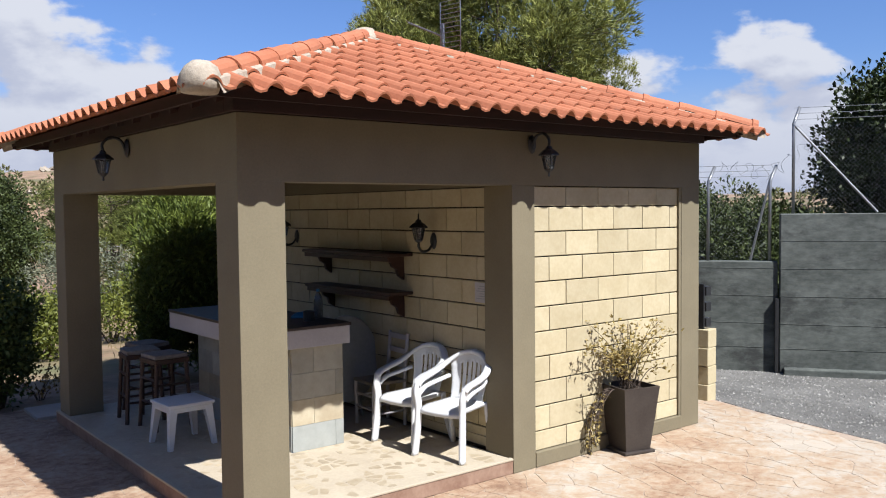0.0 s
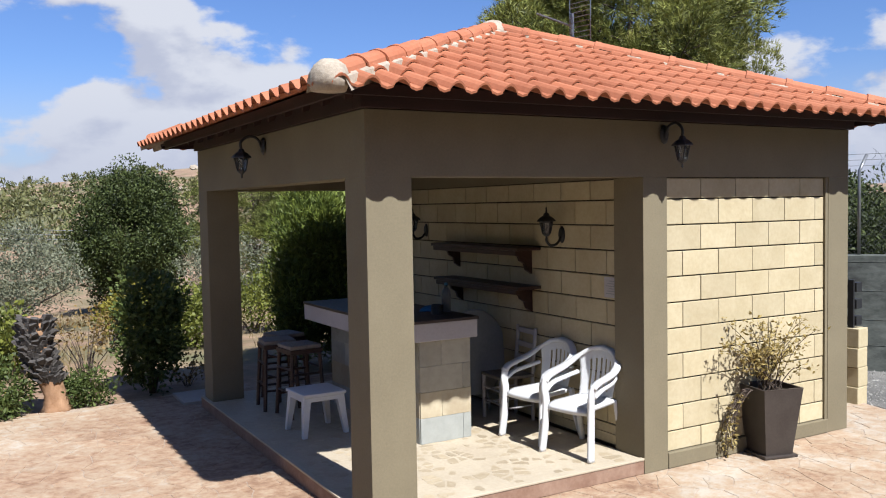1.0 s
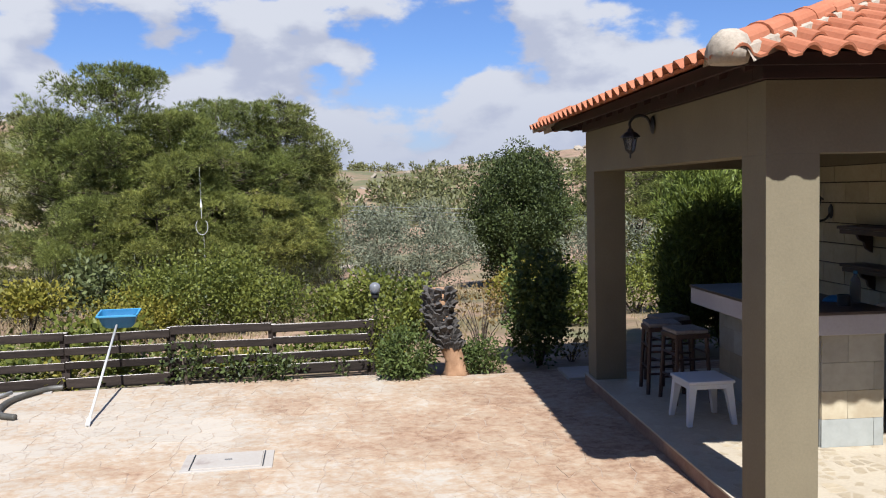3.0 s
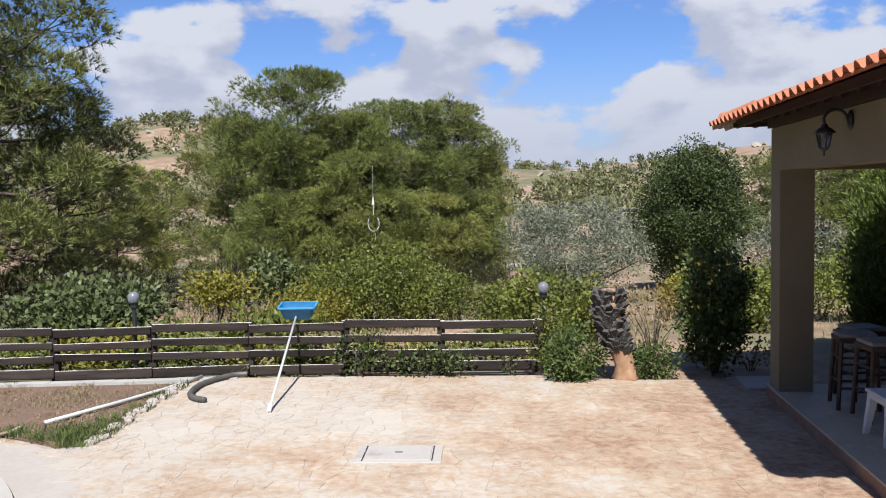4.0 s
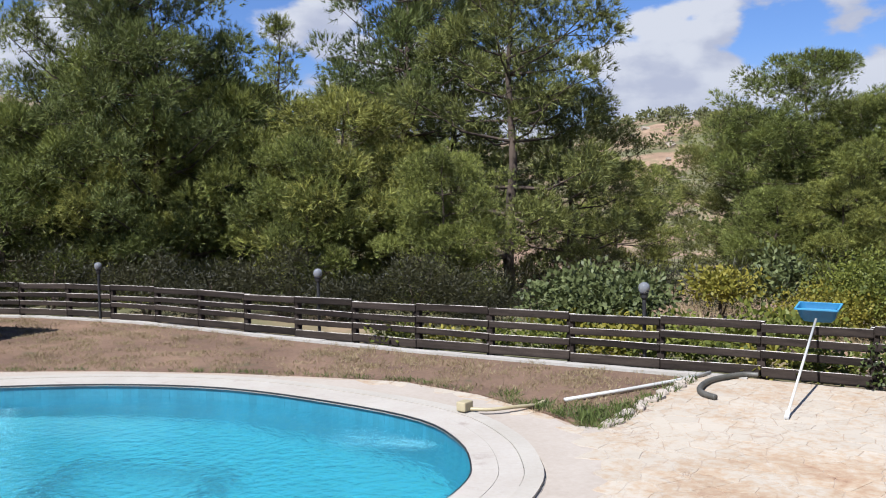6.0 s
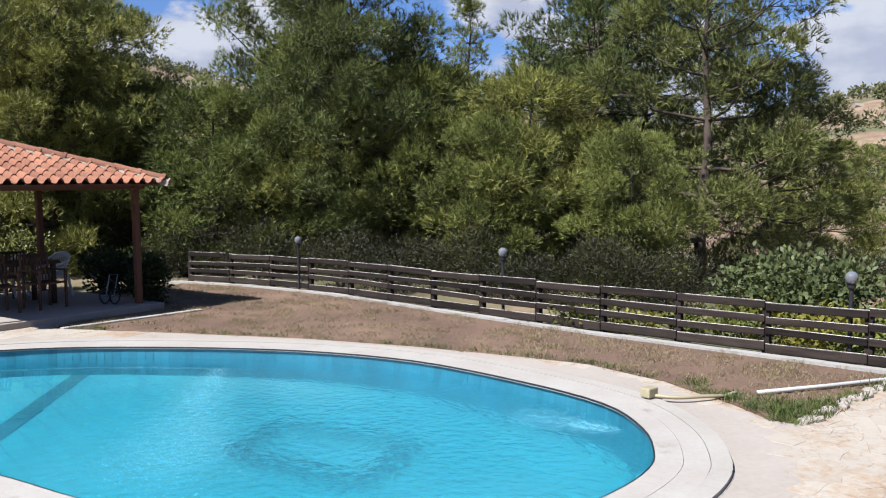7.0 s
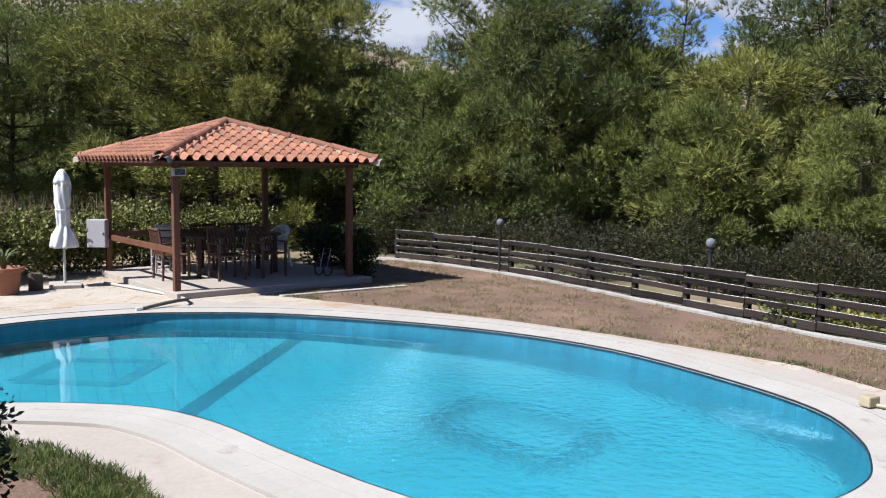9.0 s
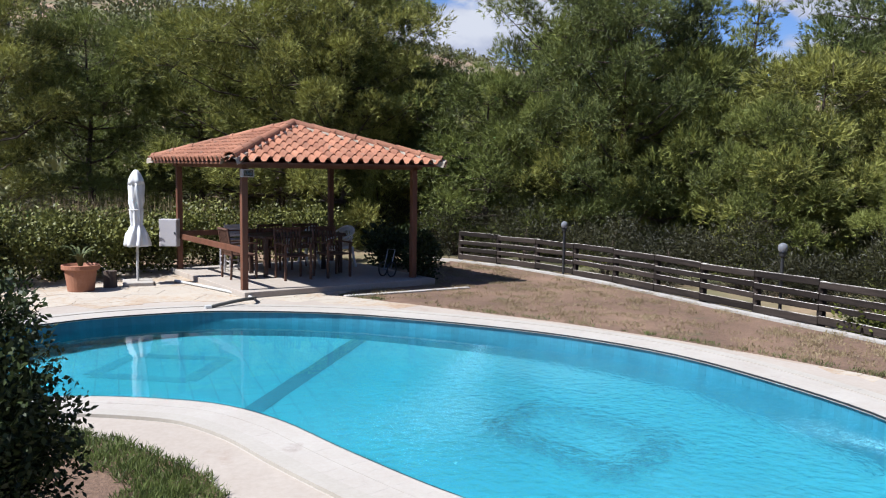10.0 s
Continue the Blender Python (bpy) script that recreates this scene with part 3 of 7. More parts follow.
HILL = [(-180, 2.0), (-75, 1.0), (-60, 0.8), (-45, 1.2), (-30, 2.2), (-18, 3.0), (-12, 2.6), (-6, 1.8), (-2, 1.6), (4, 1.9), (10, 2.6), (18, 4.1), (22, 4.8), (24, 5.0), (27, 4.5), (31, 3.6), (40, 3.6), (60, 5.5), (75, 8.0), (90, 9.6), (110, 9.6), (140, 4.0), (180, 2.0)]
EYE0 = Vector((-2.4, -4.9))


def smooth(t):
    t = max(0.0, min(1.0, t))
    return t * t * (3 - 2 * t)


def yard_gap(x, y):
    """How far a place lies outside the yard; 0 inside."""
    if inside((x, y), YARD):
        return 0.0
    best = 1e9
    for a, b in zip(YARD, YARD[1:] + YARD[:1]):
        a, b, p = Vector(a), Vector(b), Vector((x, y))
        t = max(0, min(1, (p - a).dot(b - a) / (b - a).length_squared))
        best = min(best, (a + (b - a) * t - p).length)
    return best


def land(x, y):
    """Height of the land: level yard, a shallow valley beyond it, then hills."""
    d = yard_gap(x, y)
    if d <= 0:
        return -0.05
    r = (Vector((x, y)) - EYE0).length
    az = math.degrees(math.atan2(-(x - EYE0.x), y - EYE0.y))
    e = np.interp(az, [a for a, _ in HILL], [b for _, b in HILL])
    near = 45 if az < 50 else 45 - 22 * smooth((az - 50) / 30)
    top = 2.0 + 165 * math.tan(radians(float(e)))
    valley = -0.05 - 1.5 * smooth(d / 26)
    wob = 1.2 * noise.noise((x * 0.03, y * 0.03, 0)) * smooth((r - 30) / 60) + 0.12 * noise.noise((x * 0.3, y * 0.3, 2)) * smooth(d / 3)
    if r > 165:
        top *= 1 - 0.35 * smooth((r - 165) / 300)
    return valley + (top - valley) * smooth((r - near) / (165 - near)) + wob


def build_ground():
    bm = bmesh.new()
    n = 216
    c = Vector((-6.0, -3.0))
    poly = [Vector(p) for p in YARD]
    first = []
    for k in range(n):
        a = 2 * math.pi * k / n
        d = Vector((math.cos(a), math.sin(a)))
        best = 0
        for p, q in zip(poly, poly[1:] + poly[:1]):
            e = q - p
            den = d.x * e.y - d.y * e.x
            if abs(den) > 1e-9:
                w = p - c
                s, t = (w.x * e.y - w.y * e.x) / den, (w.x * d.y - w.y * d.x) / den
                if s > 0 and 0 <= t <= 1:
                    best = max(best, s)
        first.append(best)
    rings = []
    for g in (0, 0.4, 1, 2, 3.5, 5.5, 8, 11, 15, 20, 26, 34, 44, 56, 70, 88, 110, 135, 160, 190, 240, 350, 600, 1200, 3000):
        ring = []
        for k in range(n):
            a = 2 * math.pi * k / n
            r = first[k] + g
            x, y = c.x + r * math.cos(a), c.y + r * math.sin(a)
            ring.append(bm.verts.new((x, y, -0.05 if g == 0 else land(x, y))))
        rings.append(ring)
    for a, b in zip(rings, rings[1:]):
        for k in range(n):
            bm.faces.new((a[k], b[k], b[(k + 1) % n], a[(k + 1) % n]))
    inner = offset(pool_line, 0.06)
    vs = [bm.verts.new((x, y, -0.05)) for x, y in inner]
    ed = [bm.edges.new((vs[k], vs[(k + 1) % len(vs)])) for k in range(len(vs))]
    ed += [bm.edges.get((rings[0][k], rings[0][(k + 1) % n])) for k in range(n)]
    bmesh.ops.triangle_fill(bm, use_beauty=True, use_dissolve=False, edges=ed)
    for f in bm.faces:
        f.normal_update()
        if f.normal.z < 0:
            f.normal_flip()
    return setting("ground", bm, M_EARTH, "dry reddish earth of the valley and hills", "ground", True)


ground = build_ground()


def build_pool():
    bm = bmesh.new()
    n = len(pool_line)
    lo = [bm.verts.new((x, y, -1.1)) for x, y in offset(pool_line, -0.05)]
    ed = [bm.edges.new((lo[k], lo[(k + 1) % n])) for k in range(n)]
    bmesh.ops.triangle_fill(bm, use_beauty=True, use_dissolve=False, edges=ed)
    for f in bm.faces:
        f.normal_update()
        if abs(f.normal.z) > 0.7 and f.normal.z < 0:
            f.normal_flip()
    basin = setting("pool_basin", bm, M_POOL, "curved swimming pool basin lined with blue mosaic", "pool")
    # darker tiles up the wall, each with its own shade
    wall = bmesh.new()
    top, foot = offset(pool_line, 0.0), offset(pool_line, -0.05)
    for k in range(n):
        j = (k + 1) % n
        for s in range(4):
            f0, f1 = 0.25 * s + 0.006, 0.25 * s + 0.244
            q = [(Vector(l[k]).lerp(Vector(l[j]), f), z) for l, z, f in ((top, -0.004, f1), (top, -0.004, f0), (foot, -1.1, f0), (foot, -1.1, f1))]
            wall.faces.new([wall.verts.new((p.x, p.y, z)) for p, z in q])
    part("wall_tiling", wall, M_POOLWALL, basin, "darker teal wall tiles")
    back = bmesh.new()
    up = [back.verts.new((x, y, -0.004)) for x, y in offset(pool_line, 0.012)]
    dn = [back.verts.new((x, y, -1.12)) for x, y in offset(pool_line, -0.038)]
    for k in range(n):
        back.faces.new((up[(k + 1) % n], up[k], dn[k], dn[(k + 1) % n]))
    part("wall_joint", back, M_STRIPEFADED, basin)
    # darker mosaic bands laid on the floor
    bands = [((-11.2, -3.6), (-14.3, -1.5), 0.24)]
    for q in (((-10.2, -1.3), (-10.7, -0.48), (-9.25, 0.18), (-8.75, -0.8)), ((-13.3, -5.05), (-14.15, -4.55), (-13.65, -3.45), (-12.75, -4.0))):
        bands += [(a, b, 0.2) for a, b in zip(q, q[1:] + q[:1])]
    for i, (a, b, w) in enumerate(bands):
        band = bmesh.new()
        a, b = Vector(a), Vector(b)
        t = (b - a).normalized()
        s = Vector((-t.y, t.x)) * w / 2
        q = [tuple(a + s), tuple(a - s), tuple(b - s), tuple(b + s)]
        prism(band, q if area(q) > 0 else q[::-1], -1.1, -1.094 + 0.0007 * i)
        part("floor_band", band, M_STRIPE if i < 5 else M_STRIPEFADED, basin)
    rim = bmesh.new()
    n = len(pool_line)
    a_, b_ = offset(pool_line, -0.034), offset(pool_line, -0.022)
    v0, v1 = [rim.verts.new((x, y, 0.0195)) for x, y in a_], [rim.verts.new((x, y, 0.0195)) for x, y in b_]
    v2 = [rim.verts.new((x, y, 0.004)) for x, y in a_]
    for k in range(n):
        j = (k + 1) % n
        rim.faces.new((v0[k], v1[k], v1[j], v0[j]))
        rim.faces.new((v2[k], v0[k], v0[j], v2[j]))
    part("edge_trim", rim, M_BLACK, basin, "thin dark strip round the pool edge")
    water = bmesh.new()
    water.faces.new([water.verts.new((x, y, -0.13)) for x, y in pool_line])
    w = setting("water", water, M_WATER, "clear turquoise pool water with small ripples", "water")
    w.visible_shadow = False
    return basin


pool = build_pool()
# paving round the pool and up to the shelter
LAWN = [(-6.35, 2.1), (-6.42, 3.4), (-6.52, 4.72), (-8.2, 4.5), (-10.5, 4.17), (-13.0, 3.95), (-15.0, 3.83), (-16.8, 3.68), (-19.0, 3.18), (-20.7, 2.4), (-19.0, 1.15), (-17.6, -0.35), (-16.26, -1.33), (-14.5, 0.0), (-13.0, 1.05), (-11.5, 1.85),
        (-10.15, 2.4), (-9.2, 2.72), (-8.1, 2.67), (-7.06, 2.38)]
PAVED = [(-6.38, 2.0), (-6.45, 3.4), (-6.55, 4.95), (-4.3, 5.12), (-2.35, 5.22), (-1.6, 5.02), (-0.6, 5.02), (0.06, 5.25), (2.0, 5.3), (5.4, 5.3), (5.95, 0.75), (5.72, -0.2), (5.5, -1.5), (5.2, -4.0), (4.0, -9.0), (-9.0, -9.5), (-17.0, -9.0), (-19.5, -7.0), (-21.5, -4.4), (-21.0, -1.0), (-18.0, 0.2), (-17.4, -0.45),
         (-16.2, -1.38), (-14.45, -0.05), (-12.95, 1.0), (-11.45, 1.8), (-10.1, 2.35), (-9.2, 2.66), (-8.1, 2.6), (-7.06, 2.3)]


def flat_with_hole(outer, inner, z0, z1):
    bm = bmesh.new()
    ring_face(bm, outer, inner, z1)
    side = bmesh.new()
    for line in (outer, inner):
        lo = [side.verts.new((x, y, z0)) for x, y in line]
        hi = [side.verts.new((x, y, z1)) for x, y in line]
        for k in range(len(line)):
            side.faces.new((lo[k], lo[(k + 1) % len(line)], hi[(k + 1) % len(line)], hi[k]))
    join(bm, side)
    return bm


deck_line = offset(pool_line, 0.55)
pavement = setting("pavement", flat_with_hole(PAVED, deck_line, -0.05, -0.0045), M_DECKJOINT, "pinkish stamped concrete paving with crazy stone joints", "paving")


def build_pooldeck():
    """Plain pale concrete ring between the coping and the stamped paving."""
    bm = bmesh.new()
    a = deck_line
    b = outs
    n = len(a)
    lo = [bm.verts.new((x, y, -0.004)) for x, y in a]
    hi = [bm.verts.new((x, y, -0.004)) for x, y in b]
    for k in range(n):
        bm.faces.new((lo[k], hi[k], hi[(k + 1) % n], lo[(k + 1) % n]))
    return bm


outs = []
for k, (x, y) in enumerate(pool_line):
    best = 0.6
    for d in (0.6, 0.7, 0.8, 0.9, 1.0, 1.1, 1.2, 1.35, 1.5):
        q = offset(pool_line, d)[k]
        if inside(q, PAVED):
            best = d
        else:
            break
    # broad towards the shelter by the water, narrow by the house
    lim = 1.5 if x < -13.5 and y > -6 else (1.4 if y > 0.3 else (1.3 if -10.8 < x < -7.4 and y < -2.6 else 0.95))
    outs.append(offset(pool_line, min(best, lim))[k])
pool_deck = setting("pool_deck", build_pooldeck(), M_PALE, "pale smooth concrete deck round the pool", "deck")


def build_coping():
    ring0, ring1 = offset(pool_line, -0.03), offset(pool_line, 0.185)
    ring2 = offset(pool_line, 0.546)
    base = bmesh.new()
    n = len(pool_line)
    vs = [[base.verts.new((x, y, z)) for x, y in line] for line, z in ((pool_line, -0.008), (offset(pool_line, -0.01), -0.004), (ring2, -0.0065), (ring2, -0.05))]
    for a, b in zip(vs, vs[1:]):
        for k in range(n):
            base.faces.new((a[k], a[(k + 1) % n], b[(k + 1) % n], b[k]))
    coping = setting("pool_coping", base, M_COPING, "white stone coping round the pool edge", "coping")
    for inner, outer, z, look_of in ((ring0, ring1, 0.018, M_COPING), (offset(pool_line, 0.187), offset(pool_line, 0.38), 0.0175, M_COPING), (offset(pool_line, 0.384), offset(pool_line, 0.535), 0.024, M_COPINGEDGE)):
        for k in range(n):
            bm = bmesh.new()
            q = [Vector(inner[k]), Vector(outer[k]), Vector(outer[(k + 1) % n]), Vector(inner[(k + 1) % n])]
            c = sum(q, Vector((0, 0))) / 4
            ln = (q[3] - q[0]).length
            q = [c + (p - c) * (1 - 0.0006 / max(ln, 0.1)) for p in q]
            up = [bm.verts.new((c.x + (p.x - c.x) * 0.9985, c.y + (p.y - c.y) * 0.9985, z)) for p in q]
            mid = [bm.verts.new((p.x, p.y, z - 0.003)) for p in q]
            low = [bm.verts.new((p.x, p.y, -0.006)) for p in q]
            bm.faces.new(up)
            for a, b in ((up, mid), (mid, low)):
                for j in range(4):
                    bm.faces.new((a[j], b[j], b[(j + 1) % 4], a[(j + 1) % 4]))
            bmesh.ops.recalc_face_normals(bm, faces=bm.faces[:])
            part("coping_stone", bm, look_of, coping)
    return coping


coping = build_coping()
lawn = setting("lawn", prism(bmesh.new(), LAWN if area(LAWN) > 0 else LAWN[::-1], -0.05, -0.015), M_LAWN, "dried-out brown lawn with thin patches", "lawn")
gravel = setting("gravel_yard", prism(bmesh.new(), [(5.45, 5.3), (6.02, 0.8), (5.8, -0.2), (5.56, -1.5), (5.3, -4.0), (4.2, -9.0), (12.5, -6.5), (12.5, 1.0), (9.8, 4.4)], -0.05, -0.02), M_GRAVEL, "grey crushed gravel yard beside the paving", "gravel")


def build_kerb():
    bm = bmesh.new()
    line = [Vector((x, y - 0.13)) for x, y in FENCE[2:]]
    for a, b in zip(line, line[1:]):
        t = (b - a).normalized()
        s = Vector((-t.y, t.x)) * 0.07
        k = 6
        for j in range(k):
            p, q = a + (b - a) * j / k, a + (b - a) * (j + 0.999) / k
            h = 0.002 + 0.012 * random.random()
            prism(bm, [tuple(p + s), tuple(p - s), tuple(q - s), tuple(q + s)][::-1] if area([tuple(p + s), tuple(p - s), tuple(q - s), tuple(q + s)]) < 0 else [tuple(p + s), tuple(p - s), tuple(q - s), tuple(q + s)], -0.05, h)
    return setting("kerb", bm, M_KERB, "rough white kerb along the foot of the fence", "kerb")


kerb = build_kerb()
strip = boxed(0, 2.4, -0.06, 0.06, -0.05, 0.01, 0.01)
strip.transform(pose(-16.1, -1.28, 0, 0, 0, math.degrees(math.atan2(2.344, -0.394))))
setting("lawn_edging", strip, M_KERB, "white edging strip between the lawn and the gazebo path", "edging")

# ---- unseen house wall with overhang behind the viewer, added to block southern sky light ----
house = setting("house_wall", boxed(-9.5, 13.0, -13.5, -10.6, -0.05, 5.9, 0.02), M_HOUSE, "unseen plain cream house wall, added to block southern sky light", "wall")
part("eaves", boxed(-9.9, 13.4, -13.9, -9.9, 5.9, 6.05, 0.02), M_HOUSE, house)

# ---- tiled roofs ----
TILE_W, TILE_L, TILE_ROW = 0.19, 0.37, 0.305


def tile_bm(w=TILE_W, ln=TILE_L, rise=0.052):
    bm = bmesh.new()
    us = [0, 0.1, 0.2, 0.3, 0.4, 0.5, 0.6, 0.8, 1.0]
    prof = []
    for u in us:
        z = rise * math.sin(math.pi * u / 0.6) ** 0.8 if 0 < u < 0.6 else (-0.012 * math.sin(math.pi * (u - 0.6) / 0.4) if u > 0.6 else 0)
        prof.append(((u - 0.5) * w * 1.03, z))
    rows = [[bm.verts.new((x, y, z + dz)) for x, z in prof] for y, dz in ((0.0, 0.015), (0.0, 0.03), (ln, 0.004))]
    for a, b in zip(rows, rows[1:]):
        for k in range(len(us) - 1):
            bm.faces.new((a[k], a[k + 1], b[k + 1], b[k]))
    return bm


def hip_bm(ln=0.4, r0=0.098, r1=0.08):
    bm = bmesh.new()
    rows = []
    for y, r in ((0, r0 - 0.014), (0, r0), (0.055, r0), (0.06, r0 - 0.013), (ln, r1)):
        rows.append([bm.verts.new((r * math.cos(a), y, r * math.sin(a) * 0.9 - 0.01)) for a in (math.pi * (k / 8) for k in range(9))])
    for a, b in zip(rows, rows[1:]):
        for k in range(8):
            bm.faces.new((a[k], b[k], b[k + 1], a[k + 1]))
    return bm


def tiled_roof(roof, corners, apex, mat, faces_in_parts, w=TILE_W, row=TILE_ROW, hip_scale=1.0, rise=0.052, over=0.03):
    """Lays tiles, in the roof's own axes, on the four slopes of a hipped roof; corners counter-clockwise from above."""
    whole = link_mesh("roof_tile", tile_bm(w, row * 1.22, rise), mat)
    hip = link_mesh("hip_tile", hip_bm(), mat)
    apex = Vector(apex)
    rest = bmesh.new()
    for i in range(4):
        a, b = Vector(corners[i]), Vector(corners[(i + 1) % 4])
        e = (b - a).normalized()
        mid = a + e * (apex - a).dot(e)
        s = (apex - mid).normalized()
        nrm = e.cross(s).normalized()
        width, height = (b - a).length, (apex - mid).length
        xm = (apex - a).dot(e)
        m = Matrix((( e.x, s.x, nrm.x, a.x), (e.y, s.y, nrm.y, a.y), (e.z, s.z, nrm.z, a.z), (0, 0, 0, 1)))
        # the two hips in the slope's plane
        hl, hr = Vector((xm, height, 0)).normalized(), Vector((xm - width, height, 0)).normalized()
        nl, nr = Vector((hl.y, -hl.x, 0)), Vector((-hr.y, hr.x, 0))
        cols = int(round(width / w))
        ww = width / cols
        for r in range(int(height / row) + 1):
            for k in range(cols):
                x, y = (k + 0.5) * ww, r * row - over
                loc = pose(x, y, 0, 0, 0, random.uniform(-0.7, 0.7))
                pts = [Vector((x + dx, y + dy, 0)) for dx in (-ww / 2, ww / 2) for dy in (0, row * 1.22)]
                dl = [p.dot(nl) for p in pts]
                dr = [(p - Vector((width, 0, 0))).dot(nr) for p in pts]
                if max(dl) < 0.03 or max(dr) < 0.03:
                    continue
                full = min(dl) > 0 and min(dr) > 0
                if full and i in faces_in_parts:
                    piece("roof_tile", whole, roof, m @ loc)
                    continue
                t = tile_bm(w, row * 1.22, rise)
                t.transform(loc)
                if not full:
                    for n0, p0 in ((nl, Vector((0, 0, 0))), (nr, Vector((width, 0, 0)))):
                        bmesh.ops.bisect_plane(t, geom=t.verts[:] + t.edges[:] + t.faces[:], plane_co=p0, plane_no=-n0, clear_outer=True)
                if not t.faces:
                    t.free()
                    continue
                t.transform(m)
                if i in faces_in_parts:
                    part("roof_tile", t, mat, roof)
                else:
                    join(rest, t)
    if rest.faces:
        tagged(part("roof_tile_fill", rest, mat, roof), kind="stuff")
    else:
        rest.free()
    for i in range(4):
        a = Vector(corners[i])
        d = (apex - a)
        ln = d.length
        d.normalize()
        x = d.cross(Vector((0, 0, 1))).normalized()
        z = x.cross(d).normalized()
        bed = bmesh.new()
        k = 24
        vs = []
        for j in range(k + 1):
            p = a + d * ln * j / k
            row_v = []
            for u, h in ((-0.135, -0.05), (-0.115, 0.03), (0, 0.07), (0.115, 0.03), (0.135, -0.05)):
                row_v.append(bed.verts.new(p + x * u * hip_scale * (1.0 if i == 0 else 0.93) * (1 + 0.25 * noise.noise((j * 0.9, u * 9, i))) + z * h * hip_scale))
            vs.append(row_v)
        for p, q in zip(vs, vs[1:]):
            for j in range(4):
                bed.faces.new((p[j], p[j + 1], q[j + 1], q[j]))
        part("mortar_bed", bed, M_MORTAR, roof, "pale mortar bedding")
        cnt = int(ln / (0.355 * hip_scale))
        for j in range(cnt):
            o = a + d * (0.08 + j * (ln - 0.08) / cnt) + z * 0.045 * hip_scale
            mm = Matrix(((x.x, d.x, z.x, o.x), (x.y, d.y, z.y, o.y), (x.z, d.z, z.z, o.z), (0, 0, 0, 1)))
            piece("hip_tile", hip, roof, mm @ pose(0, 0, 0, random.uniform(1, 3), random.uniform(-3, 3), random.uniform(-1.5, 1.5)) @ Matrix.Scale(hip_scale, 4))


def roof_deck(roof, corners, apex, drop, thick, mat):
    bm = bmesh.new()
    rows = []
    for dz in (drop, drop + thick):
        rows.append(([bm.verts.new((c[0], c[1], c[2] - dz)) for c in corners], bm.verts.new((apex[0], apex[1], apex[2] - dz))))
    for k in range(4):
        j = (k + 1) % 4
        bm.faces.new((rows[0][0][k], rows[0][0][j], rows[0][1]))
        bm.faces.new((rows[1][0][j], rows[1][0][k], rows[1][1]))
        bm.faces.new((rows[1][0][k], rows[1][0][j], rows[0][0][j], rows[0][0][k]))
    part("roof_boarding", bm, mat, roof, "dark red-brown roof boarding")


# ---- cell pattern for crazy stone ----
def cells(x0, x1, y0, y1, step, seed, jitter=0.85, squash=1.0):
    """Irregular stones: the cells of scattered points, as (centre, outline)."""
    rnd = random.Random(seed)
    nx, ny = int((x1 - x0) / step) + 3, int((y1 - y0) / step * squash) + 3
    pts = {}
    for i in range(nx):
        for j in range(ny):
            pts[i, j] = Vector((x0 + (i - 1 + 0.5 + jitter * (rnd.random() - 0.5)) * step, y0 + (j - 1 + 0.5 + jitter * (rnd.random() - 0.5)) * step / squash))
    out = []
    for (i, j), p in pts.items():
        poly = [p + Vector(q) for q in ((-step * 2, -step * 2), (step * 2, -step * 2), (step * 2, step * 2), (-step * 2, step * 2))]
        for di in (-2, -1, 0, 1, 2):
            for dj in (-2, -1, 0, 1, 2):
                o = pts.get((i + di, j + dj))
                if o is None or (di == 0 and dj == 0):
                    continue
                mid, nn = (p + o) / 2, o - p
                poly = clip(poly, mid, nn)
        out.append((p, poly))
    return out


def clip(poly, mid, nn):
    res = []
    for a, b in zip(poly, poly[1:] + poly[:1]):
        da, db = (a - mid).dot(nn), (b - mid).dot(nn)
        if da <= 0:
            res.append(a)
        if (da < 0 < db) or (db < 0 < da):
            res.append(a + (b - a) * (da / (da - db)))
    return res


def stone_bm(bm, poly, z0, z1, gap, round_off=0.008):
    c = sum(poly, Vector((0, 0))) / len(poly)
    size = max(0.02, sum((p - c).length for p in poly) / len(poly))
    k1, k2 = 1 - gap / size, 1 - (gap + round_off) / size
    lo = [bm.verts.new((c.x + (p.x - c.x) * k1, c.y + (p.y - c.y) * k1, z0)) for p in poly]
    hi = [bm.verts.new((c.x + (p.x - c.x) * k2, c.y + (p.y - c.y) * k2, z1)) for p in poly]
    n = len(poly)
    for k in range(n):
        bm.faces.new((lo[k], lo[(k + 1) % n], hi[(k + 1) % n], hi[k]))
    bm.faces.new(hi)
    return bm


# ---- the bar shelter ----
kiosk = thing("bar_shelter", 0, 0, 0, 0, "olive-painted open bar shelter with a hipped terracotta roof", "shelter")
KX, KY, BEAM0, BEAM1 = 4.86, 4.3, 2.33, 2.76
for x0, x1, y0, y1 in ((0, 0.33, 0, 0.33), (0, 0.33, 3.95, 4.28), (2.35, 2.6, 0, 0.34), (4.58, 4.86, 0, 0.3), (2.35, 2.65, 3.98, 4.28), (4.56, 4.86, 3.98, 4.28)):
    part("post", boxed(x0, x1, y0, y1, 0, BEAM0, 0.003), M_OLIVE, kiosk)
for x0, x1, y0, y1 in ((0.0, KX, 0.0, 0.25), (0.0, KX, KY - 0.27, KY - 0.02)):
    part("beam", boxed(x0, x1, y0, y1, BEAM0, BEAM1, 0.0015), M_OLIVE, kiosk)
for x0, x1 in ((0.0, 0.25), (2.42, 2.6), (KX - 0.25, KX)):
    part("beam", boxed(x0, x1, 0.25, KY - 0.27, BEAM0, BEAM1, 0.0015), M_OLIVE, kiosk)
